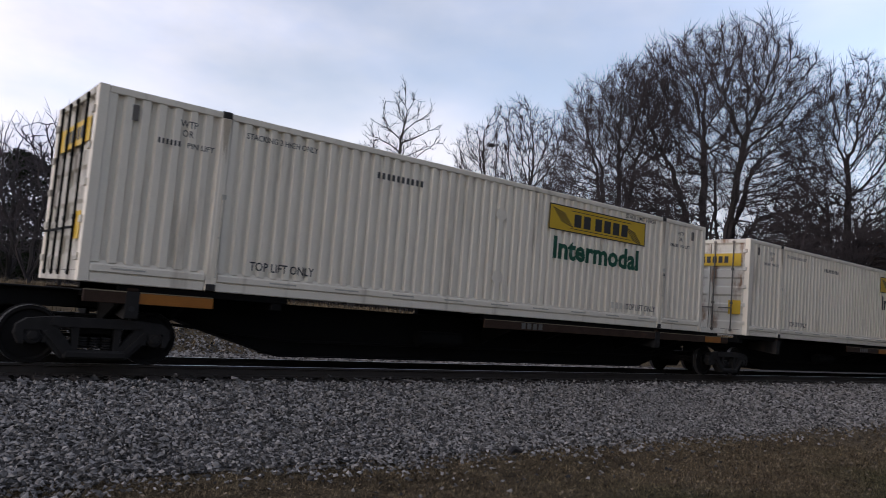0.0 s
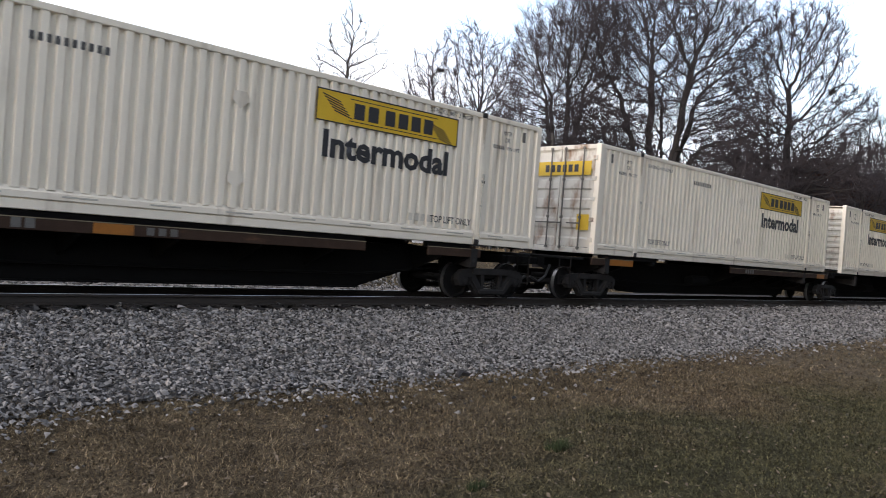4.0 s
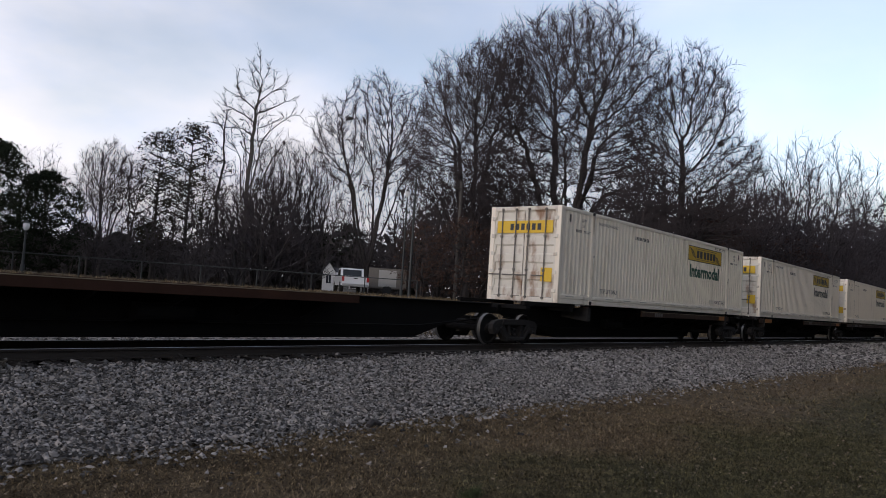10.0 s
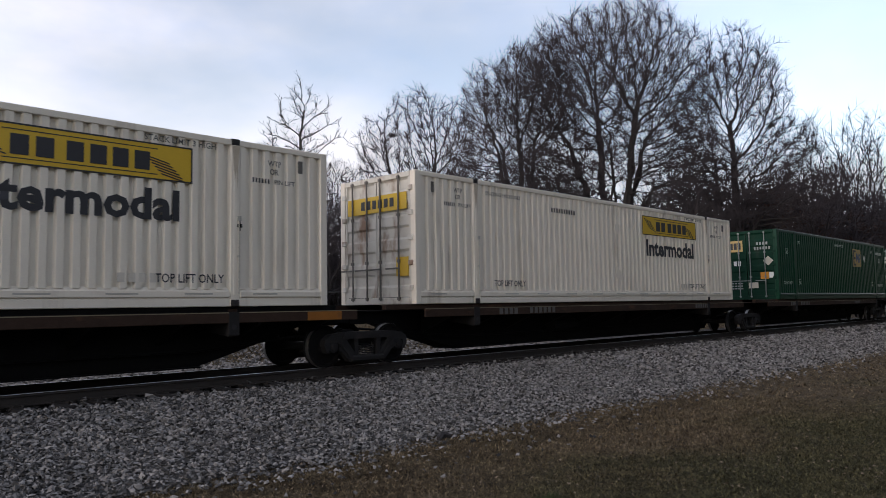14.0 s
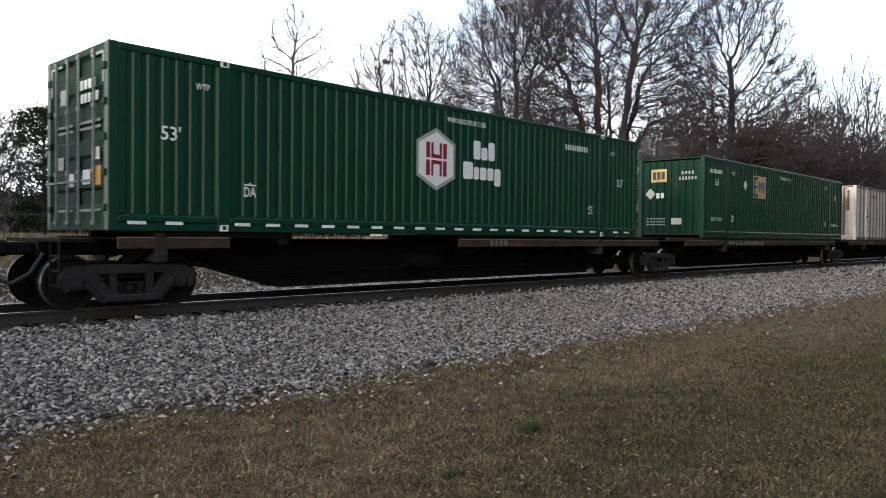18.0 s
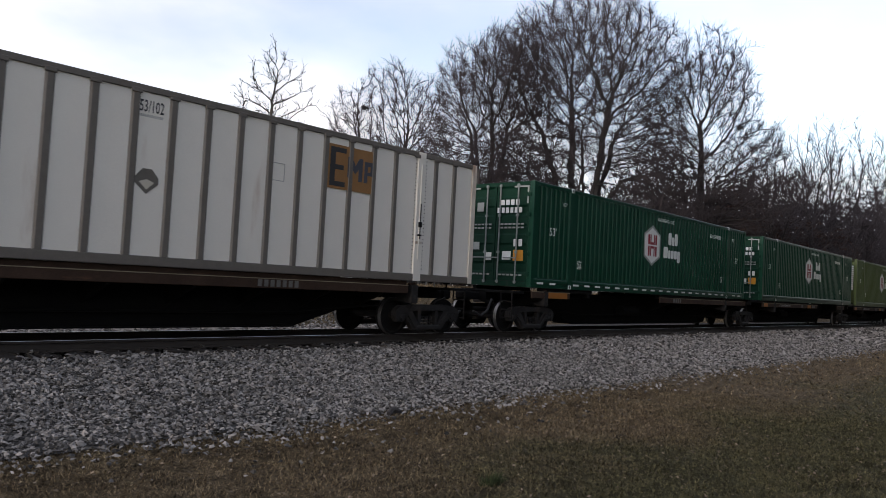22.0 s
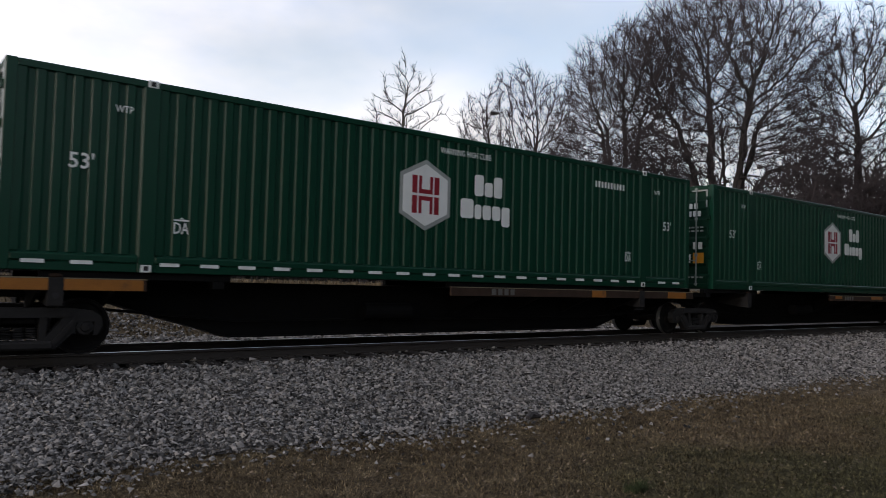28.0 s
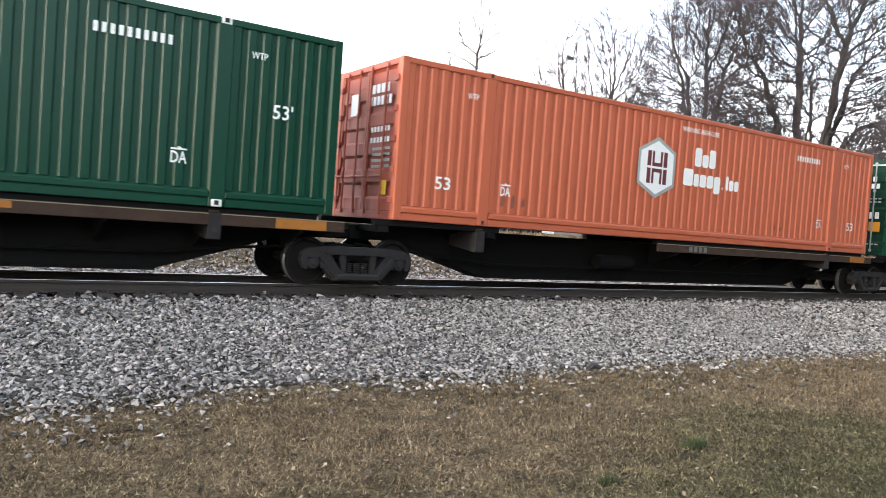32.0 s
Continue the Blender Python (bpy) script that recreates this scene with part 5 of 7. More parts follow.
def post_box(x, label):
    """Older white box of flat sheets between grey hat posts."""
    c = thing("shipping_container", label, "container", "containers on the train", at=(x, TRACK_Y - 1.3, BOX_Z))
    MOVING.append((c, x, TRACK_Y - 1.3, BOX_Z))
    L, W, H = BOX_L, BOX_W, BOX_H
    n = 24
    p = (L - 0.32) / n
    for i in range(n):
        part("side_sheet", kept("side_sheet", lambda: Shape().box(0.01, 0.03, 0.16, p - 0.01, 0.05, H - 0.11), "cream_steel"), "cream_steel", c, at=(0.16 + i * p, 0, 0))
    for i in range(1, n):
        x0 = 0.16 + i * p
        if all(abs(x0 - q) > 0.3 for q in POSTS):
            part("side_post", kept("hat_post", lambda: Shape().prism([(-0.075, 0.03), (-0.045, 0.0), (0.045, 0.0), (0.075, 0.03)], "z", 0.16, H - 0.11), "rib_grey"), "rib_grey", c, "grey hat-section post", at=(x0, 0, 0))
    for q in POSTS:
        part("lift_post", kept("lift_post_cream", lambda: Shape().cbox(-0.13, -0.004, 0, 0.13, 0.13, H, 0.012).cbox(-0.02, -0.02, 0.5, 0.02, 0.0, H - 0.3, 0.004), "cream_steel"), "cream_steel", c, at=(q, 0, 0))
    for q in POSTS:
        for d in (-0.17, 0.17):
            row = Shape()
            for k in range(30):
                row.rod((0, 0.03, 0.28 + k * 0.085), (0, 0.022, 0.28 + k * 0.085), 0.014, 6)
            part("rivet_row", row, "rib_grey", c, at=(q + d, 0, 0))
        la = part("post_latch", kept("post_latch", lambda: Shape().cbox(-0.05, -0.05, 1.22, 0.05, -0.004, 1.34, 0.01).rod((0, -0.03, 0.95), (0, -0.03, 1.75), 0.014, 6).cbox(-0.07, -0.03, 1.02, 0.07, -0.004, 1.06, 0.008), "car_black"), "car_black", c, "dark latch on the lift post", at=(q, 0, 0))
        part("latch_plate", kept("latch_plate", lambda: Shape().cbox(-0.11, -0.012, 0.84, 0.11, -0.004, 0.90, 0.004), "rust_white"), "rust_white", la)
    part("maker_badge", Shape().lathe([(0.11, -0.004), (0.11, 0.0), (0.075, 0.0), (0.075, -0.004)], (0, 0, 0), "y", 16).box(-0.14, -0.004, -0.19, 0.14, 0.0, -0.145), "letter_black", c, "small dark maker's badge", at=(0.84, 0.028, 0.45))
    part("top_rail", Shape().cbox(0.16, 0, H - 0.11, L - 0.16, 0.09, H, 0.01), "rib_grey", c)
    for i in range(1, n):
        part("rail_clip", kept("rail_clip", lambda: Shape().cbox(-0.09, -0.012, H - 0.15, 0.09, 0.02, H - 0.07, 0.008), "rib_grey"), "rib_grey", c, at=(0.16 + i * p, 0, 0))
    part("bottom_rail", Shape().cbox(0.16, 0, 0, L - 0.16, 0.09, 0.16, 0.01), "rib_grey", c)
    part("back_panel", Shape().box(0.1, W - 0.07, 0.1, L - 0.1, W - 0.03, H - 0.1), "cream_steel", c)
    part("roof", Shape().box(0.05, 0.05, H - 0.05, L - 0.05, W - 0.05, H - 0.02), "cream_steel", c)
    part("floor", KEPT["box_floor"], "dark_hole", c)
    part("end_panel", Shape().box(L - 0.06, 0.1, 0.1, L - 0.03, W - 0.1, H - 0.1), "cream_steel", c)
    for xx in (0.0, L - 0.16):
        for y in (0.0, W - 0.16):
            part("corner_post", kept("post_rusty", lambda: Shape().cbox(0, 0, 0, 0.16, 0.16, H, 0.012), "rust_white"), "rust_white", c, at=(xx, y, 0))
    e = part("front_wall", Shape().box(0.03, 0.16, 0.1, 0.05, W - 0.16, H - 0.1), "rust_white", c, "rust-streaked white front wall")
    for k in range(4):
        part("end_post", kept("end_hat_post", lambda: Shape().prism([(-0.06, 0.03), (-0.035, 0.0), (0.035, 0.0), (0.06, 0.03)][::-1], "z", 0.25, H - 0.12), "rib_grey"), "rib_grey", e, at=(0, 0, 0)).matrix_basis = pose(0.0, 0.62 + k * 0.46, 0, 0, 0, -90)
    part("end_band", Shape().cbox(-0.01, 0.14, 0.0, 0.06, W - 0.14, 0.22, 0.01), "rust_white", c)
    end_plate(c, "end_panel_logo", 1.55, 2.15, 0.55, 0.42, "tan_panel", "faded tan company plate")
    part("end_diamond", kept("end_diamond_grey", lambda: Shape().prism([(0, 0.2), (0.2, 0), (0, -0.2), (-0.2, 0)], "x", -0.006, 0), "badge_grey"), "badge_grey", c, at=(-0.004, 2.15, 1.35))
    def column():
        s = Shape()
        for k in range(9):
            s.box(-0.006, 0, k * 0.12, 0, 0.10, k * 0.12 + 0.085)
        return s
    part("number_marking", kept("dark_column", column, "letter_black"), "letter_black", c, at=(-0.004, 0.34, 1.62))
    panel_logo(c, 11.42, 1.78, 1.33, 0.90, "brown_panel", "letter_black", "logo_dark")
    part("side_lettering", words("53/102", 0.20, 0.42, "letter_black"), "letter_black", c, at=(7.49, 0.026, 2.50))
    part("side_marking", kept("small_dark_bars", lambda: bars(12, 0.022, 0.045, 0.014), "letter_grey"), "letter_grey", c, at=(7.48, 0.028, 2.42))
    part("blank_square", Shape().box(0, -0.003, 0, 0.30, 0, 0.012).box(0, -0.003, 0.33, 0.30, 0, 0.342).box(0, -0.003, 0.012, 0.012, 0, 0.33).box(0.288, -0.003, 0.012, 0.30, 0, 0.33), "letter_grey", c, at=(10.10, 0.028, 1.74))
    part("number_marking", kept("dark_numbers", lambda: bars(9, 0.075, 0.14, 0.05), "letter_black"), "letter_black", c, at=(3.0, 0.025, 2.35))
    part("side_diamond", kept("diamond_grey", lambda: Shape().prism([(-0.08, 0.2), (0.08, 0.2), (0.2, 0.06), (0.2, -0.04), (0, -0.21), (-0.2, -0.04), (-0.2, 0.06)], "y", -0.008, 0), "rib_grey"), "rib_grey", c, "worn grey placard holder", at=(7.69, 0.028, 1.38))
    part("placard", Shape().prism([(-0.13, -0.02), (0.0, -0.14), (0.13, -0.02), (0.0, 0.03)], "y", -0.012, -0.009), "letter_cream", c, at=(7.69, 0.028, 1.38))
    part("document_holder", Shape().box(0, -0.004, 0, 0.5, 0.0, 0.07), "rib_grey", c, at=(2.4, 0.028, 0.45))
    return c


# ---- the train ----
WHITE_FRONT = "white 53-foot container, ribbed front, yellow panel and {} lettering"
WHITE = "white corrugated 53-foot container with a yellow panel and {} lettering"
def build_train():
    for x, ink, rev in ((2.71, "letter_green", 0), (21.32, "letter_black", 0), (41.91, "letter_black", 0), (60.54, "letter_black", 0), (78.62, "letter_black", 1), (95.81, "letter_green", 0),
                        (130.48, "letter_green", 0), (149.28, "letter_black", 0), (167.80, "letter_black", 0)):
        white_box(x, ink, rev, (WHITE if not rev else WHITE_FRONT).format("green" if "green" in ink else "black"), x < 5)
    emp_box(188.56, False, "dark green 53-foot container with tan panel near its far end")
    hub_box(207.30, "green_paint", True, "letter_red", HUB_ROWS, "dark green 53-foot container with white badge and reflector strips")
    emp_box(228.25, True, "dark green corrugated 53-foot container with tan panel behind its front")
    post_box(246.92, "old white sheet-and-post container with rust-streaked front and brown panel")
    hub_box(265.61, "green_paint", True, "letter_red", HUB_ROWS, "dark green 53-foot container with white badge and reflector strips")
    hub_box(284.06, "green_paint", False, "letter_red", HUB_ROWS, "dark green 53-foot container with white badge and plain bottom rail")
    hub_box(301.56, "olive_green", False, "letter_red", HUB_ROWS, "faded olive green 53-foot container with white badge", end="front")
    hub_box(320.28, "green_paint", True, "letter_red", HUB_ROWS, "dark green 53-foot container with white badge and reflector strips")
    hub_box(337.59, "green_paint", False, "letter_red", HUB_ROWS, "dark green 53-foot container with white badge and plain bottom rail")
    hub_box(355.09, "green_paint", False, "letter_red", HUB_ROWS, "dark green 53-foot container with white badge and plain bottom rail")
    hub_box(372.42, "orange_paint", False, "letter_maroon", INC_ROWS, "faded orange 53-foot container with white badge and maroon doors")
    hub_box(389.85, "green_paint", False, "letter_red", HUB_ROWS, "dark green 53-foot container with white badge and plain bottom rail")
    cars = [([3.13, 20.75, 39.15, 56.9], ["part", "part", "part_left"], ""), ([60.85, 77.6, 94.2, 111.65, 128.69, 145.5], ["part", "part", "part", "bare", "part"], "L"),
            ([149.75, 166.6, 185.87, 203.69], ["part", "full", "full"], "L"), ([207.77, 225.41, 244.36, 261.78], ["part", "full", "full"], "L"),
            ([266.05, 282.5, 299.4, 316.6], ["part", "part_left", "part_left"], "L"), ([320.65, 337.1, 354.76, 371.9, 389.4, 406.9], ["part", "part", "part", "part", "part"], "L")]
    loads = [x for ob, x, y, z in MOVING]
    patches = {207.77: [], 266.05: [(0.3, 1.2)], 320.65: [(-0.3, 1.9), (11.9, 0.5), (14.9, 0.8)], 337.1: [(8.0, 0.5), (10.85, 0.95), (16.2, 0.5)], 354.76: [(8.0, 0.5), (10.85, 0.9), (15.5, 0.9)], 20.75: [(10.4, 0.9)]}
    for xs, kinds, left in cars:
        for i, k in enumerate(kinds):
            load = [x for x in loads if xs[i] - 1 < x < xs[i] + 4]
            spine_unit(xs[i], xs[i + 1], k, ("L" if i == 0 and left else "") + ("R" if i == len(kinds) - 1 else ""), load[0] if load else None, patches.get(xs[i]))
        for x in xs:
            bogie(x)
    spine_unit(-14.5, 3.13, "bare", "")


# ---- trees ----
def unit(v):
    return v / (np.linalg.norm(v, axis=-1, keepdims=True) + 1e-9)


def grown(seed, lobes, n, fork, stems, step=0.6, kill=1.0, reach=7.0, shell=0.15, tip=0.012, lift=0.10, outward=0.32, leader=0.0, low=0.5, rounds=80, wander=0.16):
    """A leafless tree whose limbs grow towards points strewn in the lobes (x, y, z, rx, ry, rz) of its crown.
    Gives the joints, the joint below each, and the radii."""
    rg = np.random.default_rng(seed)
    lobes = np.array(lobes, float)
    size = lobes[:, 3:].prod(1)
    pick = rg.choice(len(lobes), n, p=size / size.sum())
    goal = lobes[pick, :3] + unit(rg.normal(0, 1, (n, 3))) * (shell + (1 - shell) * rg.random((n, 1)) ** 0.6) * lobes[pick, 3:]
    goal = goal[goal[:, 2] > fork + low]
    pos, below = [np.array([0, 0, -0.3])], [-1]
    def run(points, start):
        for p in points:
            pos.append(np.asarray(p, float)); below.append(start)
            start = len(pos) - 1
        return start
    k = max(2, int(fork / step))
    wob = rg.normal(0, 0.05, (k, 2)).cumsum(0)
    run([(wob[i, 0], wob[i, 1], fork * (i + 1) / k) for i in range(k)], 0)
    for j in range(stems):
        home = min(k, max(1, int(k * rg.uniform(0.65, 1.05))))
        g = lobes[j % len(lobes)]
        aim = g[:3] + unit(rg.normal(0, 1, 3)) * g[3:] * 0.55
        if leader and j == 0:
            aim = np.array([0.1, 0.0, leader])
        p0 = pos[home]
        far = 0.97 if leader and j == 0 else rg.uniform(0.55, 0.75)
        c = p0 + (aim - p0) * [0.42, 0.42, 0.40] + unit(rg.normal(0, 1, 3)) * 0.06 * np.linalg.norm(aim - p0)
        m = max(2, int(np.linalg.norm(aim - p0) * far / step))
        jig = rg.normal(0, 0.05, (m, 3)).cumsum(0)
        run([(1 - f) ** 2 * p0 + 2 * f * (1 - f) * c + f * f * aim + jig[i] for i, f in ((i, far * (i + 1) / m) for i in range(m))], home)
    near, near_d = np.zeros(len(goal), int), np.full(len(goal), 1e9)
    kids, done = np.zeros(60000, int), 0
    for _ in range(rounds):
        P = np.array(pos)
        for a in range(done, len(P), 400):
            d = np.linalg.norm(goal[:, None] - P[None, a:a + 400], axis=2)
            i = d.argmin(1); v = d[np.arange(len(goal)), i]
            better = v < near_d
            near[better], near_d[better] = i[better] + a, v[better]
        done = len(P)
        alive = near_d > kill
        goal, near, near_d = goal[alive], near[alive], near_d[alive]
        use = near_d < reach
        if not use.any():
            break
        pull = np.zeros_like(P)
        np.add.at(pull, near[use], unit(goal[use] - P[near[use]]))
        grew = 0
        for i in np.unique(near[use]):
            if kids[i] >= 3:
                continue
            d = unit(unit(pull[i]) + rg.normal(0, wander, 3) + [0, 0, lift] + unit(P[i] - [0, 0, fork + 2]) * outward)
            kids[i] += 1; grew += 1
            pos.append(P[i] + d * step); below.append(i)
        if not grew:
            break
    P, below = np.array(pos), np.array(below)
    for _ in range(2):
        child = np.zeros_like(P); m = np.zeros(len(P))
        np.add.at(child, below[1:], P[1:]); np.add.at(m, below[1:], 1)
        inner = m > 0; inner[0] = False
        P[inner] = 0.5 * P[inner] + 0.25 * P[below[inner]] + 0.25 * child[inner] / m[inner, None]
    e = 2.15
    flow = np.zeros(len(P))
    for i in range(len(P) - 1, 0, -1):
        flow[i] = max(flow[i], (1.35 * tip) ** e)
        flow[below[i]] += flow[i]
    return P, below, flow ** (1 / e), rg


def twigs(P, below, R, rg, per, spray, tip, thick, forks=2):
    """Fine shoots on all thin limbs, each bent once and forked."""
    thin = np.nonzero((R < thick) & (below > 0))[0]
    i = np.repeat(thin, per)
    i = i[rg.random(len(i)) < 0.9]
    n = len(i)
    f = rg.random((n, 1))
    at = P[below[i]] * f + P[i] * (1 - f)
    d = unit(unit(P[i] - P[below[i]]) * 0.75 + rg.normal(0, 0.5, (n, 3)) + [0, 0, 0.24])
    l = spray * rg.uniform(0.45, 1.35, (n, 1))
    mid = at + d * l * 0.5
    d2 = unit(d + rg.normal(0, 0.28, (n, 3)) + [0, 0, 0.20])
    end = mid + d2 * l * 0.55
    rows = [(at, mid, tip, tip * 0.8), (mid, end, tip * 0.8, tip * 0.45)]
    for k in range(forks):
        s = at * (0.45 - 0.3 * k) + mid * (0.55 + 0.3 * k)
        rows.append((s, s + unit(d + rg.normal(0, 0.62, (n, 3)) + [0, 0, 0.08]) * l * rg.uniform(0.3, 0.6, (n, 1)), tip * 0.75, tip * 0.45))
    return (np.concatenate([r[0] for r in rows]), np.concatenate([r[1] for r in rows]),
            np.concatenate([np.full(n, r[2]) for r in rows]), np.concatenate([np.full(n, r[3]) for r in rows]))


def limbs_mesh(name, P, Q, a, b, material, sides=4):
    d = unit(Q - P)
    ref = np.where(np.abs(d[:, 2:3]) > 0.9, [[1.0, 0, 0]], [[0, 0, 1.0]])
    u = unit(np.cross(d, ref))
    w = np.cross(d, u)
    ring = [u * math.cos(2 * math.pi * i / sides) + w * math.sin(2 * math.pi * i / sides) for i in range(sides)]
    v = np.stack([P + e * a[:, None] for e in ring] + [Q + e * b[:, None] for e in ring], 1)
    f = np.array([(i, (i + 1) % sides, sides + (i + 1) % sides, sides + i) for i in range(sides)])
    faces = f[None] + (2 * sides * np.arange(len(P)))[:, None, None]
    return bulk_mesh(name, v.reshape(-1, 3), faces.reshape(-1, 4), material)


def bare_tree(name, seed, lobes, n, fork, stems, label, per=2, spray=0.9, thick=0.045, tip=0.012, bark="bark", fine="twig", forks=2, **kw):
    """A leafless tree with a trunk, heavy limbs and a crown of fine shoots."""
    P, below, R, rg = grown(seed, lobes, n, fork, stems, tip=tip, **kw)
    own = np.arange(1, len(P))
    foot = np.minimum(R[below[own]], R[own] * 1.3)
    heavy = R[own] > 0.05
    t = thing(name, label, "tree", "bare trees behind the track")
    h = own[heavy]
    part("trunk", limbs_mesh("trunk", P[below[h]], P[h], foot[heavy], R[h], bark, 7), bark, t)
    l = own[~heavy]
    A, B, ra, rb = twigs(P, below, R, rg, per, spray, tip, thick, forks)
    part("crown", limbs_mesh("crown", np.concatenate([P[below[l]], A]), np.concatenate([P[l], B]), np.concatenate([foot[~heavy], ra]), np.concatenate([R[l], rb]), fine, 3), fine, t, "leafless limbs and fine twigs")
    return t


def leafy(name, seed, height, rx, trunk, n_clumps, leaf, material, label, shape="cone", start=0.08, per=34, uneven=0.08, tight=1.0):
    """An evergreen or brown-leaved tree: trunk, limbs and many small leaves in clumps."""
    rg = np.random.default_rng(seed)
    t = thing(name, label, "tree", "leafy trees beside the track")
    rows, V = [((np.zeros(3)), np.array([0, 0, height * 0.55]), trunk, trunk * 0.6), (np.array([0, 0, height * 0.55]), np.array([0, 0, height * 0.97]), trunk * 0.6, 0.03)], []
    lumps = rg.uniform(0, 6.28, 6)
    for _ in range(n_clumps):
        z = start + (1 - start) * rg.random() ** 0.8
        if shape == "cone":
            r = rx * (1 - z) ** 0.5 * rg.uniform(0.35, 1.05) + 0.15
        else:
            r = rx * math.sqrt(max(0.02, 1 - (2 * z - 1) ** 2)) * rg.uniform(0.4, 1.08)
        a = rg.uniform(0, 6.283)
        r *= 1 + uneven * (math.sin(2 * a + 9 * z + lumps[0]) + math.sin(3 * a - 17 * z + lumps[1]) + 0.8 * math.sin(a + 31 * z + lumps[2]))
        c = np.array([math.cos(a) * r, math.sin(a) * r, z * height])
        if rg.random() < 0.35:
            rows.append((np.array([0, 0, max(0.3, c[2] - 0.35 * r)]), c, 0.05, 0.012))
        s = rg.uniform(0.35, 0.8) * max(0.6, rx / 4) * tight
        p = c + rg.normal(0, 1, (per, 3)) * [s * 0.55, s * 0.55, s * 0.32]
        d1 = rg.normal(0, 1, (per, 3)); d1 /= np.linalg.norm(d1, axis=1, keepdims=True)
        d2 = np.cross(d1, rg.normal(0, 1, (per, 3))); d2 /= np.linalg.norm(d2, axis=1, keepdims=True) + 1e-9
        k = leaf * rg.uniform(0.6, 1.3, (per, 1))
        V.append(np.stack([p - d1 * k, p - d2 * k * 0.45, p + d1 * k, p + d2 * k * 0.45], 1))
    V = np.concatenate(V).reshape(-1, 3)
    part("trunk", limbs_mesh("trunk", np.array([r[0] for r in rows]), np.array([r[1] for r in rows]), np.array([r[2] for r in rows]), np.array([r[3] for r in rows]), "bark", 6), "bark", t)
    part("crown", bulk_mesh("crown", V, np.arange(len(V)).reshape(-1, 4), material), material, t)
    return t


def put(t, az, dist, z=None, turn=0, size=1.0):
    """Stands a tree at a bearing from +y clockwise and a distance."""
    a = radians(az)
    x, y = math.sin(a) * dist, math.cos(a) * dist
    t.matrix_basis = pose(x, y, (ground_z(y) if z is None else z) - 0.1, 0, 0, turn) @ Matrix.Scale(size, 4)
    return t


def nest(az, el, dist):
    a, e = radians(az), radians(el)
    c = Vector((math.sin(a) * dist, math.cos(a) * dist, 1.07 + math.tan(e) * dist))
    rg = random.Random(int(az * 100))
    s = Shape()
    for _ in range(70):
        d = Vector((rg.gauss(0, 1), rg.gauss(0, 1), rg.gauss(0, 0.6))) * 0.12
        k = Vector((rg.gauss(0, 1), rg.gauss(0, 1), rg.gauss(0, 0.4))).normalized() * 0.2
        s.rod(d - k, d + k, 0.022, 4)
    solo("squirrel_nest", s, "bark", "dark clump of twigs high in a bare tree", "nest", "nests in the trees", at=c)


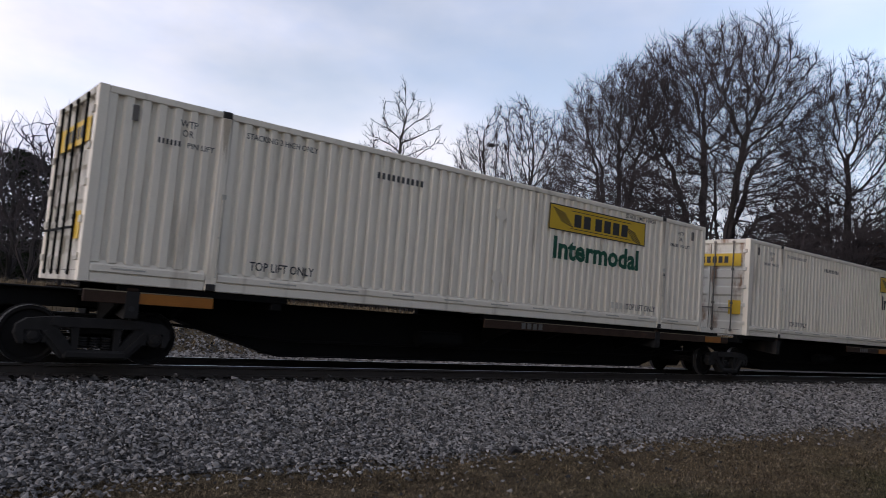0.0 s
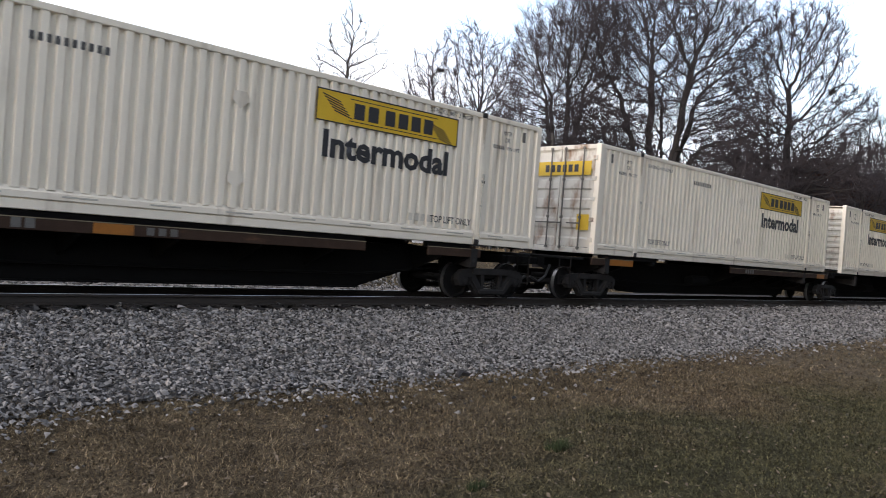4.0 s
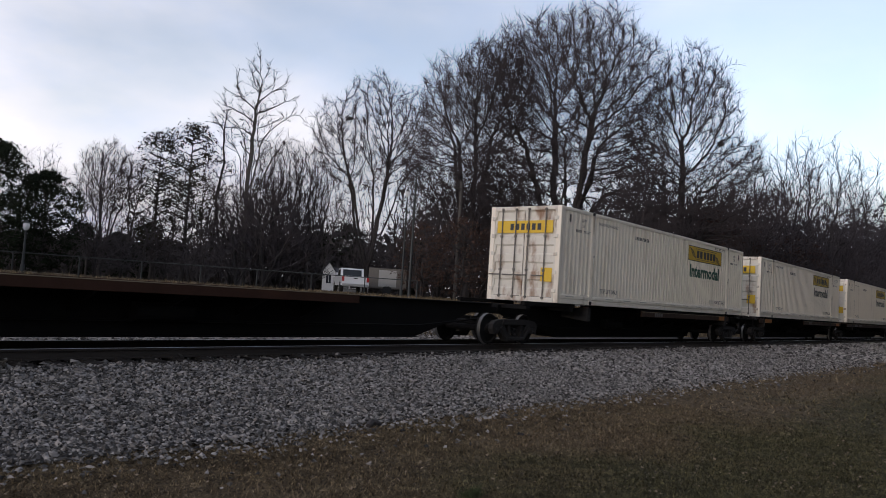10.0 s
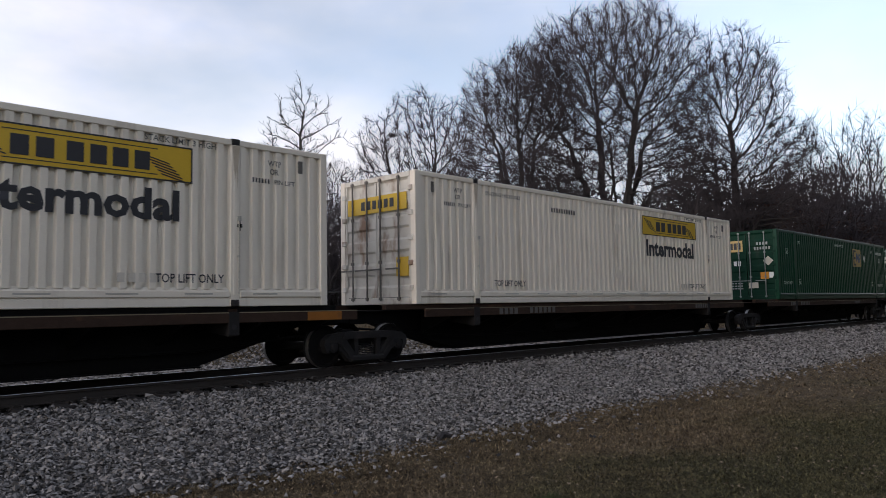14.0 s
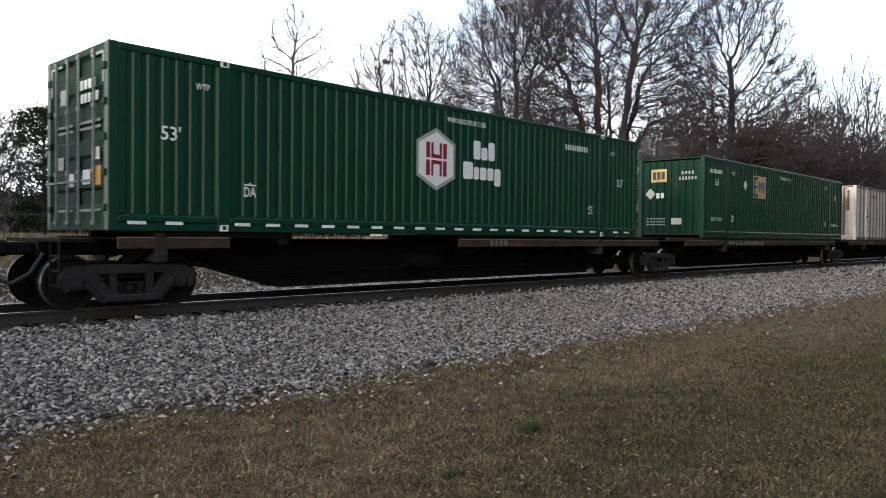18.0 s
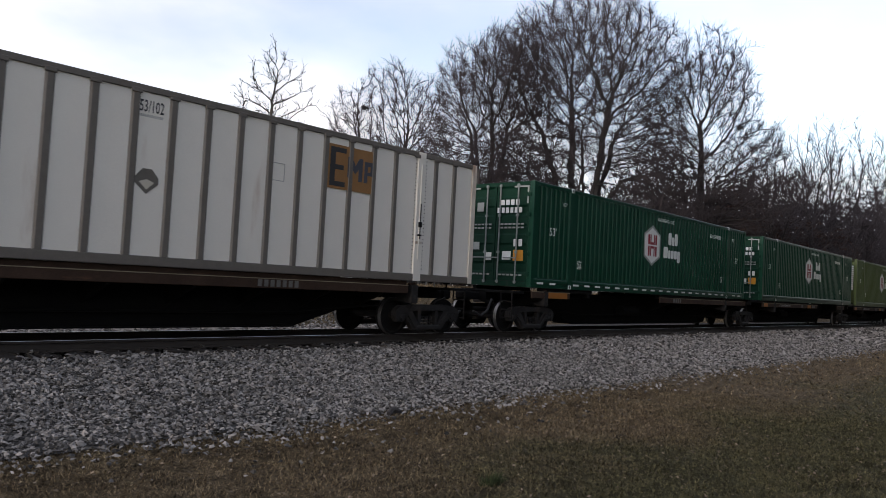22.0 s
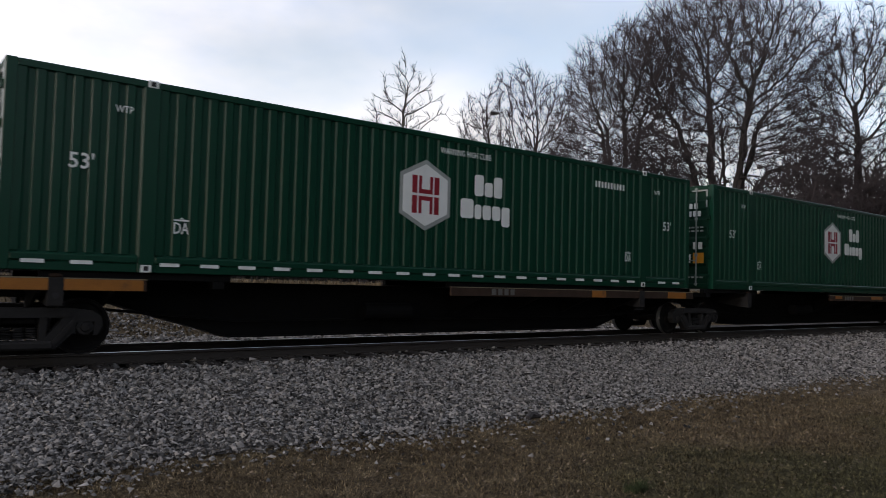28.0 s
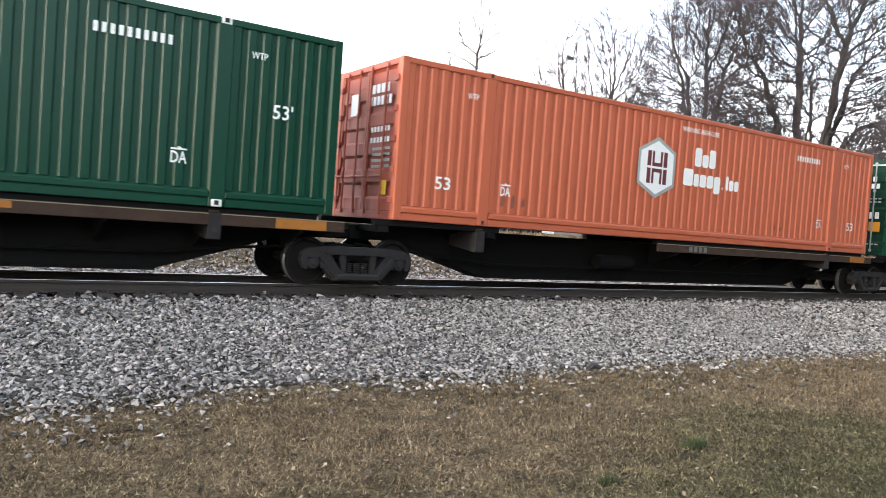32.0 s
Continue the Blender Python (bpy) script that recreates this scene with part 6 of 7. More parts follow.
def build_trees():
    oak = [(0, 0, 17.5, 7.4, 7, 9.0), (-3, 1, 22, 4.5, 5, 4.6), (2, -1, 22.5, 4.2, 5, 4.7), (5, 0, 19, 4.4, 5, 5.4), (-6, 0, 18.5, 4.2, 5, 5.4), (-4, 0, 11.5, 6, 6, 4), (5, 0, 11.5, 6, 6, 4), (7, 0, 8.5, 5, 5, 3), (-6, 0, 8.5, 4.5, 5, 3)]
    put(bare_tree("oak_tree", 11, oak, 9500, 2.2, 18, "huge bare oak with a broad dense crown of fine twigs", per=4, spray=1.15, tip=0.0148, kill=0.62, step=0.48, wander=0.27, outward=0.22), 58.8, 66, None, -58.8)
    oak = [(-2.2, 0, 16.5, 3.2, 4.5, 5), (1.5, 0, 18, 4, 4.5, 5.4), (-3.8, 0, 12.5, 3, 4, 4.5), (0, 0, 10, 5.5, 5, 4)]
    put(bare_tree("oak_tree", 12, oak, 4800, 2.0, 12, "bare oak beside a larger one", per=4, spray=1.1, tip=0.0145, kill=0.62, step=0.48, wander=0.26, outward=0.22), 51.8, 64, None, -51.8)
    oak = [(0.6, 0, 19, 3.2, 4, 5), (2.6, 0, 18, 2.6, 3.5, 4.8), (3.6, 0, 13.0, 3.8, 4, 3.8), (5.0, 0, 9.0, 4.2, 4, 3.2), (-2, 0, 14, 3.5, 4, 6), (-2, 0, 8.5, 4.5, 4, 3.4)]
    put(bare_tree("oak_tree", 13, oak, 4700, 3.0, 12, "tall bare tree at the edge of the oaks", per=4, spray=1.1, tip=0.0145, kill=0.62, step=0.48, wander=0.26, outward=0.22), 67.0, 68, None, -67.0)
    open_crown = [(-3.2, 0, 13.5, 2.8, 3.5, 4.2), (0, 0, 15.5, 3.2, 3.5, 4.5), (2.8, 0, 14.5, 2.6, 3.5, 4.4), (0, 0, 11.5, 5, 4, 3)]
    arching = put(bare_tree("bare_tree", 14, open_crown, 3000, 2.4, 10, "open bare tree with arching limbs", per=4, spray=0.95, tip=0.0150, lift=0.26, outward=0.2, low=3.5, kill=0.7, step=0.5), 44.0, 66, None, -44.0)
    put(copy_thing(arching, Matrix()), 25.3, 60, None, 100, 0.52)
    put(bare_tree("slender_tree", 15, [(0, 0, 16.2, 2.1, 2, 3.4), (0, 0, 12.5, 3.3, 3, 3.2), (2.2, 0, 15, 1.9, 1.6, 2.4), (-1.6, 0, 14.5, 1.6, 1.6, 2.4)], 760, 5.0, 7, "slender grey bare tree with few ascending branches", per=2, spray=0.9, bark="pale_bark", fine="pale_bark", tip=0.021, leader=15.0, lift=0.20, low=2.0, kill=0.8, step=0.5), 35.0, 62, None, -34.5)
    put(bare_tree("slender_tree", 16, [(0, 0, 13.2, 1.5, 1.5, 3.2), (0, 0, 9, 2, 2, 3)], 260, 4.0, 2, "small thin bare tree", per=2, spray=0.7, tip=0.017, leader=16.0, lift=0.2), 32.6, 62)
    wide = [(0, 0, 11.5, 3.6, 3.6, 4.8), (1.8, 0, 9, 3, 3, 3), (-1.8, 0.5, 9.5, 3, 3, 3.5)]
    label = "bare roadside tree in the row beyond the oaks"
    side = bare_tree("roadside_tree", 17, wide, 900, 2.6, 6, label, per=2, spray=1.35, thick=0.055, tip=0.016, kill=0.85, step=0.7)
    side_b = put(bare_tree("roadside_tree", 27, [(0.4, 0, 12.2, 2.9, 3, 4.4), (-1.2, 0, 9.5, 3.2, 3, 3.6), (1.5, 0, 7.5, 2.4, 2.4, 2.6)], 860, 3.0, 5, label, per=2, spray=1.35, thick=0.055, tip=0.016, kill=0.85, step=0.7), 65.2, 84, None, 33)
    put(side, 72.5, 72)
    for az, d, sz, tn in ((74.6, 78, 1.17, 40), (76.8, 85, 1.26, 100), (78.9, 93, 1.26, 200), (80.6, 102, 1.14, 290), (70.2, 80, 1.09, 150), (63.5, 82, 1.05, 70), (38.0, 72, 0.95, 10), (35.6, 66, 0.84, 64), (36.9, 69, 0.92, 20), (38.6, 70, 0.90, 205), (40.2, 68, 0.88, 120), (31.8, 70, 0.80, 33), (41.0, 100, 1.1, 120), (48.5, 78, 1.0, 220), (55.5, 98, 1.05, 300), (60.0, 100, 1.0, 340), (67.5, 82, 1.05, 15), (82.0, 112, 1.09, 60), (27.0, 70, 0.75, 20), (24.4, 62, 0.55, 75), (21.5, 80, 0.8, 100), (14.5, 84, 0.9, 160), (10.5, 80, 0.85, 200), (7.5, 78, 0.8, 10), (29.6, 66, 0.62, 15), (1.5, 70, 0.80, 35), (3.6, 72, 0.85, 115), (5.6, 70, 0.78, 215), (12.4, 72, 0.75, 310), (13.9, 70, 0.76, 55), (15.4, 72, 0.74, 145), (18.8, 74, 0.70, 240), (33.2, 68, 0.60, 95), (36.4, 67, 0.66, 170), (39.0, 66, 0.72, 250), (43.4, 104, 1.1, 330), (46.6, 70, 0.85, 45), (69.2, 74, 0.93, 80), (71.4, 74, 0.87, 190), (73.6, 76, 0.89, 280), (75.7, 80, 0.98, 20), (77.9, 88, 1.03, 320), (79.8, 96, 1.09, 140), (83.4, 118, 1.09, 210), (84.8, 128, 1.09, 310)):
        beyond = max(d, 27 / math.cos(radians(az)))
        put(copy_thing(side if tn % 20 else side_b, Matrix()), az, beyond, None, tn, 0.93 * sz * min(1.5, beyond / d))
    scrub = bare_tree("scrub_tree", 18, [(0, 0, 5.2, 3.3, 3.3, 4.3), (1, 0, 3.4, 3, 3, 2.6)], 430, 0.4, 7, "low bare scrub tree in the thicket", per=1, spray=1.3, thick=0.055, tip=0.018, kill=0.75, step=0.6, low=-0.2, lift=0.04)
    put(scrub, 36.5, 60)
    rg = random.Random(4)
    for i in range(84):
        az = (22 + i * 1.15 if i < 24 else 47 + (i - 24) * 0.64) + rg.uniform(-0.5, 0.5)
        d = rg.uniform(60, 90) if not 39 < az < 46 else rg.uniform(100, 115)
        beyond = max(d, rg.uniform(25, 30) / math.cos(radians(az)))
        if 53.2 < az < 62.2 and beyond < 84:
            beyond = rg.uniform(94, 104)
        put(copy_thing(scrub, Matrix()), az, beyond, None, rg.uniform(0, 360), (rg.uniform(0.45, 0.75) if az < 33 else rg.uniform(0.7, 1.05) if az < 47 else rg.uniform(0.8, 1.25)) * min(1.6, beyond / d))
    for i in range(34):
        az = (33 + i * 0.85 if i < 16 else 61 + (i - 16) * 1.3) + rg.uniform(-0.4, 0.4)
        if not 40.5 < az < 46.5:
            d = max(rg.uniform(58, 66), 26 / math.cos(radians(az)))
            put(copy_thing(scrub, Matrix()), az, d, None, rg.uniform(0, 360), rg.uniform(0.6, 0.95) * d / 62)
    for i in range(12):
        put(copy_thing(scrub, Matrix()), -3 + i * 1.5 + rg.uniform(-0.4, 0.4), rg.uniform(37, 46), None, rg.uniform(0, 360), rg.uniform(0.72, 0.92))
    # evergreens and brown-leaved trees
    put(leafy("magnolia_tree", 21, 27.0, 6.3, 0.4, 4300, 0.20, "evergreen_leaf", "tall dark evergreen tree beside the grass", "cone", 0.0, 38, 0.15, 0.72), 94.2, 52, -0.6)
    ev = leafy("evergreen_tree", 22, 10.0, 3.6, 0.2, 420, 0.13, "evergreen_leaf", "round dark evergreen tree beyond the track", "egg", 0.05, 34)
    put(ev, 18.3, 52, None, 0, 0.78)
    for az, d, sz, tn in ((13.2, 66, 0.8, 50), (9.0, 60, 0.9, 130), (24.0, 66, 0.42, 20), (26.2, 64, 0.36, 170), (28.3, 65, 0.46, 250), (42.4, 106, 0.95, 80), (40.4, 104, 0.8, 30), (47.6, 80, 0.60, 200), (21.6, 54, 0.66, 300)):
        put(copy_thing(ev, Matrix()), az, d, None, tn, sz)
    for az, d, sz, tn in ((90.9, 50, 1.0, 60), (93.4, 46, 0.85, 190), (91.6, 56, 1.15, 310)):
        tagged(put(copy_thing(ev, Matrix()), az, d, -0.6, tn, sz), "dense dark evergreen at the foot of a taller one", "tree", "leafy trees beside the track")
    cedar = leafy("cedar_tree", 24, 12.6, 3.0, 0.16, 300, 0.10, "cedar_leaf", "loose brownish evergreen tree among bare scrub", "egg", 0.16, 22, 0.16)
    put(cedar, 30.7, 62)
    put(copy_thing(cedar, Matrix()), 28.6, 63, None, 140, 0.93)
    for i in range(11):
        put(copy_thing(scrub, Matrix()), 19.5 + i * 1.25 + 0.5 * math.sin(i * 5.1), 57 + 3 * math.cos(i * 2.3), None, i * 77, 0.48 + 0.12 * math.sin(i * 3.7))
    br = leafy("brown_leaf_tree", 23, 6.5, 2.6, 0.12, 150, 0.10, "brown_leaf", "small tree still holding brown leaves", "egg", 0.05, 16)
    put(br, 51.4, 58)
    for az, d, sz, tn in ((53.5, 62, 0.9, 30), (69.0, 70, 1.6, 200), (70.4, 73, 1.5, 260), (74.9, 78, 1.6, 310), (72.7, 70, 1.3, 160), (55.6, 60, 0.8, 100), (48.3, 58, 0.9, 340), (73.8, 70, 1.5, 90), (71.5, 76, 1.4, 10), (49.6, 66, 0.85, 220), (76.0, 84, 1.4, 140)):
        put(copy_thing(br, Matrix()), az, max(d, 26 / math.cos(radians(az))), None, tn, sz)
    # far woods: an uneven dark belt
    rg = np.random.default_rng(3)
    V, F = [], []
    n = 1100
    for i in range(n):
        az = radians(min(86.5, -10 + 96 * i / n + rg.normal(0, 0.2)))
        d = max(rg.uniform(100, 150), rg.uniform(30, 40) / math.cos(min(az, radians(86.5))))
        h = rg.uniform(6, 9) * (0.7 if math.degrees(az) < 33 else 1.1 if math.degrees(az) < 47 else 1.85 + max(0.0, (math.degrees(az) - 75) * 0.17))
        c = np.array([math.sin(az) * d, math.cos(az) * d, 0.6])
        m = 115
        p = c + np.stack([rg.normal(0, 2.2, m), rg.normal(0, 2.2, m), h * rg.random(m) ** 1.1], -1)
        d1 = rg.normal(0, 1, (m, 3)); d2 = rg.normal(0, 1, (m, 3))
        k = rg.uniform(0.20, 0.60, (m, 1))
        V.append(np.stack([p - d1 * k * 0.6, p + d1 * k * 0.6 + d2 * 0.1, p + d2 * k * 0.8], 1))
    for i in range(330):      # tall woods where the line goes out of sight
        x = 150 + 300 * rg.random() if i < 260 else rg.uniform(428, 470)
        m, h = 330, min(38, 0.118 * x * rg.uniform(0.85, 1.05))
        p = np.array([x, rg.uniform(20, 40) if i < 260 else rg.uniform(-25, 30), 0.6]) + np.stack([rg.normal(0, 3.0, m), rg.normal(0, 1.5, m), h * rg.random(m) ** 0.7], -1)
        d1 = rg.normal(0, 1, (m, 3)); d2 = rg.normal(0, 1, (m, 3))
        k = rg.uniform(0.18, 0.55, (m, 1))
        V.append(np.stack([p - d1 * k * 0.6, p + d1 * k * 0.6 + d2 * 0.1, p + d2 * k * 0.8], 1))
    V = np.concatenate(V).reshape(-1, 3)
    tagged(new("far_woods", bulk_mesh("far_woods", V, np.arange(len(V)).reshape(-1, 3), "far_wood")), "dark belt of far winter woods", "woods", kind="stuff")
    # woods added out of view to close the place behind the camera and darken reflections
    V = []
    for i in range(1700):
        turn = 97 + 127 * (i / 1700) ** 1.2
        az = radians(turn + rg.normal(0, 0.3))
        d = rg.uniform(46, 74)
        h = rg.uniform(5, 10) * (3.2 if turn < 150 else 1.0)
        m = 44
        p = np.array([math.sin(az) * d, math.cos(az) * d, -0.6]) + np.stack([rg.normal(0, 1.8, m), rg.normal(0, 1.8, m), h * rg.random(m) ** 0.8], -1)
        d1 = rg.normal(0, 1, (m, 3)); d2 = rg.normal(0, 1, (m, 3))
        k = rg.uniform(0.4, 1.0, (m, 1))
        V.append(np.stack([p - d1 * k * 0.6, p + d1 * k * 0.6 + d2 * 0.1, p + d2 * k * 0.8], 1))
    for i in range(900):      # more added along the far edge of the grass, to darken the far boxes
        x = 52 + 230 * (i / 900) ** 1.3
        h, m = rg.uniform(17, 27), 90
        p = np.array([x, -4 - 0.07 * (x - 52), -0.6]) + np.stack([rg.normal(0, 1.5, m), -np.abs(rg.normal(0, 4, m)), h * rg.random(m) ** 0.8], -1)
        d1 = rg.normal(0, 1, (m, 3)); d2 = rg.normal(0, 1, (m, 3))
        k = rg.uniform(0.4, 1.0, (m, 1))
        V.append(np.stack([p - d1 * k * 0.6, p + d1 * k * 0.6 + d2 * 0.1, p + d2 * k * 0.8], 1))
    for i in range(520):      # and close by on the same side, added to block sky light from the ground
        x = 16 + 38 * rg.random()
        h, m = rg.uniform(14, 23), 70
        p = np.array([x, -17 + 0.26 * (x - 16), -0.6]) + np.stack([rg.normal(0, 1.5, m), -np.abs(rg.normal(0, 4, m)), h * rg.random(m) ** 0.8], -1)
        d1 = rg.normal(0, 1, (m, 3)); d2 = rg.normal(0, 1, (m, 3))
        k = rg.uniform(0.4, 1.0, (m, 1))
        V.append(np.stack([p - d1 * k * 0.6, p + d1 * k * 0.6 + d2 * 0.1, p + d2 * k * 0.8], 1))
    V = np.concatenate(V).reshape(-1, 3)
    tagged(new("woods_behind", bulk_mesh("woods_behind", V, np.arange(len(V)).reshape(-1, 3), "far_wood")), "unseen dark woods added to darken reflections and the ground", "woods", kind="stuff")
    for az, el, d in ((49.4, 15.9, 65), (50.9, 16.9, 65), (42.0, 13.0, 66), (69.9, 12.2, 67), (60.5, 17.3, 65)):
        nest(az, el, d)


# ---- beyond the track ----
def spot(az, dist):
    a = radians(az)
    return math.sin(a) * dist, math.cos(a) * dist


DRIVEN = []
def build_street():
    x, y = spot(42.6, 92)
    h = thing("house", "small white gabled house with a columned porch behind the trees", "house", at=(x, y, 0.9))
    h.rotation_euler[2], h.scale = radians(-42.6), (0.82, 0.82, 0.82)
    part("wall", Shape().box(-3.4, 0.2, 0, 3.2, 6, 2.9), "house_grey", h)
    g = part("gable_bay", Shape().box(-3.5, -1.3, 0, -1.7, 0.2, 3.0).prism([(-3.5, 3.0), (-1.7, 3.0), (-2.6, 4.2)], "y", -1.3, 0.2), "house_white", h)
    part("gable_roof", Shape().prism([(-3.72, 2.86), (-3.72, 2.98), (-2.6, 4.45), (-2.6, 4.30)], "y", -1.5, 3).prism([(-1.48, 2.86), (-1.48, 2.98), (-2.6, 4.45), (-2.6, 4.30)], "y", -1.5, 3), "house_roof", g)
    w = part("window", Shape().box(-2.95, -1.34, 1.2, -2.25, -1.3, 2.4), "house_window", g)
    part("window_frame", Shape().box(-3.02, -1.36, 1.12, -2.18, -1.32, 1.2).box(-3.02, -1.36, 2.4, -2.18, -1.32, 2.48).box(-2.62, -1.35, 1.2, -2.58, -1.32, 2.4), "house_white", w)
    part("roof", Shape().prism([(-0.1, 2.9), (-0.1, 3.0), (3.2, 3.7), (6.3, 2.95), (6.3, 2.85)], "x", -3.6, 3.5), "house_roof", h)
    p = part("porch", Shape().box(-1.7, -1.3, 0.1, 3.3, 0.2, 0.5), "house_grey", h)
    part("porch_roof", Shape().prism([(-1.5, 2.45), (-1.5, 2.62), (0.2, 2.95), (0.2, 2.75)], "x", -1.7, 3.4), "house_white", p)
    for k in (-0.6, 0.5, 1.6, 3.2):
        part("column", Shape().cbox(k - 0.08, -1.32, 0.5, k + 0.08, -1.16, 2.47, 0.02), "house_white", p)
    part("railing", Shape().box(-1.6, -1.26, 1.25, 3.2, -1.2, 1.32).box(-1.6, -1.26, 0.65, 3.2, -1.2, 0.7), "house_white", p)
    part("door", Shape().box(0.6, 0.16, 0.5, 1.5, 0.2, 2.5), "house_roof", h)
    x, y = spot(57.6, 86)
    g = thing("house", "tall white two-storey house with a porch half hidden by tree trunks", "house", at=(x, y, 0.95))
    g.rotation_euler[2] = radians(-57.6)
    part("wall", Shape().box(-5.9, 0, 0, 1.4, 9, 7.7), "house_white", g)
    bay = part("gable_bay", Shape().box(1.4, -1.2, 0, 5.8, 9, 7.7).prism([(1.4, 7.7), (5.8, 7.7), (3.6, 9.4)], "y", -1.2, 0.1), "house_white", g)
    part("gable_roof", Shape().prism([(1.0, 7.45), (1.0, 7.62), (3.6, 9.72), (3.6, 9.52)], "y", -1.6, 5).prism([(6.2, 7.45), (6.2, 7.62), (3.6, 9.72), (3.6, 9.52)], "y", -1.6, 5), "house_roof", bay)
    part("roof", Shape().prism([(-0.5, 7.62), (-0.5, 7.80), (4.5, 10.2), (9.5, 7.80), (9.5, 7.62)], "x", -6.3, 6.2), "house_roof", g)
    part("eaves_board", Shape().box(-6.3, -0.54, 7.40, 1.0, -0.48, 7.63), "house_white", g)
    for k in range(14):
        part("clapboard", Shape().box(-5.9, -0.03, 4.35 + 0.22 * k, 1.38, 0.0, 4.35 + 0.22 * k + 0.19), "house_white", g)
    for k, z0, z1, yy, wall in ((-4.6, 4.9, 6.6, -0.03, g), (-2.3, 4.9, 6.6, -0.03, g), (0.1, 4.9, 6.6, -0.03, g), (2.5, 4.7, 6.5, -1.2, bay), (4.7, 4.7, 6.5, -1.2, bay), (2.5, 1.2, 3.0, -1.2, bay), (4.7, 1.2, 3.0, -1.2, bay), (-4.4, 1.2, 3.0, 0, g), (-1.2, 1.2, 3.0, 0, g)):
        w = part("window", Shape().box(k - 0.45, yy - 0.03, z0, k + 0.45, yy, z1), "house_window", wall)
        f = Shape().box(k - 0.57, yy - 0.06, z0 - 0.1, k + 0.57, yy - 0.01, z0).box(k - 0.57, yy - 0.06, z1, k + 0.57, yy - 0.01, z1 + 0.12)
        f.box(k - 0.57, yy - 0.06, z0, k - 0.45, yy - 0.01, z1).box(k + 0.45, yy - 0.06, z0, k + 0.57, yy - 0.01, z1).box(k - 0.45, yy - 0.05, (z0 + z1) / 2 - 0.03, k + 0.45, yy - 0.02, (z0 + z1) / 2 + 0.03)
        part("window_frame", f, "house_white", w)
    p = part("porch", Shape().box(-6.2, -2.4, 0, 1.38, 0, 0.6), "house_grey", g)
    part("porch_roof", Shape().prism([(-2.8, 3.5), (-2.8, 3.65), (0, 4.3), (0, 4.1)], "x", -6.5, 1.38), "house_roof", p)
    part("beam", Shape().box(-6.3, -2.5, 3.2, 1.36, -2.25, 3.5), "house_white", p)
    for k in (-6.05, -3.7, -1.3, 1.1):
        part("column", Shape().cbox(k - 0.11, -2.48, 0.6, k + 0.11, -2.26, 3.2, 0.02), "house_white", p)
    part("railing", Shape().box(-6.1, -2.41, 1.45, 1.2, -2.34, 1.54).box(-6.1, -2.41, 0.72, 1.2, -2.34, 0.80), "house_white", p)
    # pickup
    x, y = spot(42.9, 56)
    p = thing("pickup_truck", "white pickup truck leaving along the street", "truck", at=(x, y, 1.0))
    DRIVEN.append(p)
    part("body", Shape().prism([(-2.62, 0.48), (2.62, 0.48), (2.66, 0.80), (2.55, 1.06), (1.15, 1.14), (-0.95, 1.14), (-0.95, 0.75), (-2.62, 0.75)], "y", -0.97, 0.97), "car_white", p)
    part("bed", Shape().cbox(-2.62, -0.97, 0.72, -0.95, -0.88, 1.16, 0.02).cbox(-2.62, 0.88, 0.72, -0.95, 0.97, 1.16, 0.02), "car_white", p)
    tg = part("tailgate", Shape().cbox(-2.66, -0.80, 0.62, -2.59, 0.80, 1.17, 0.02), "car_white", p, "white tailgate")
    part("tailgate_handle", Shape().box(-2.675, -0.14, 0.98, -2.66, 0.14, 1.05), "dark_glass", tg)
    part("cab", Shape().prism([(1.05, 1.12), (0.42, 1.72), (-0.72, 1.76), (-0.95, 1.12)], "y", -0.84, 0.84), "car_white", p)
    part("rear_window", Shape().prism([(-0.945, 1.20), (-0.775, 1.66), (-0.755, 1.66), (-0.925, 1.20)], "y", -0.68, 0.68), "dark_glass", p)
    part("side_window", Shape().prism([(0.82, 1.17), (0.36, 1.62), (-0.64, 1.66), (-0.76, 1.17)], "y", -0.852, 0.852), "dark_glass", p)
    for s in (-0.88, 0.88):
        part("tail_lamp", Shape().cbox(-2.67, s - 0.085, 0.78, -2.60, s + 0.085, 1.13, 0.015), "lamp_red", p, "red tail lamp")
    part("bumper", Shape().cbox(-2.80, -0.92, 0.42, -2.60, 0.92, 0.62, 0.03), "grey_steel", p)
    for wx in (-1.7, 1.65):
        for s in (-1, 1):
            part("wheel", kept("truck_wheel", lambda: Shape().lathe([(0.2, -0.12), (0.38, -0.12), (0.38, 0.12), (0.2, 0.12)], (0, 0, 0), "y", 18), "tyre"), "tyre", p, at=(wx, s * 0.86, 0.38))
    x, y = spot(45.7, 60)
    b = thing("box_trailer", "pale grey box trailer parked beside a pickup", "trailer", at=(x, y, 0.95))
    b.rotation_euler[2] = radians(-45)
    part("body", Shape().cbox(-1.5, -1.0, 0.5, 1.5, 1.0, 2.1, 0.03), "rib_grey", b)
    part("door", Shape().box(-0.7, -1.02, 0.65, 0.7, -1.0, 1.95), "letter_grey", b)
    for s in (-1, 1):
        part("wheel", KEPT["truck_wheel"], "tyre", b, at=(0, s * 0.9, 0.38))
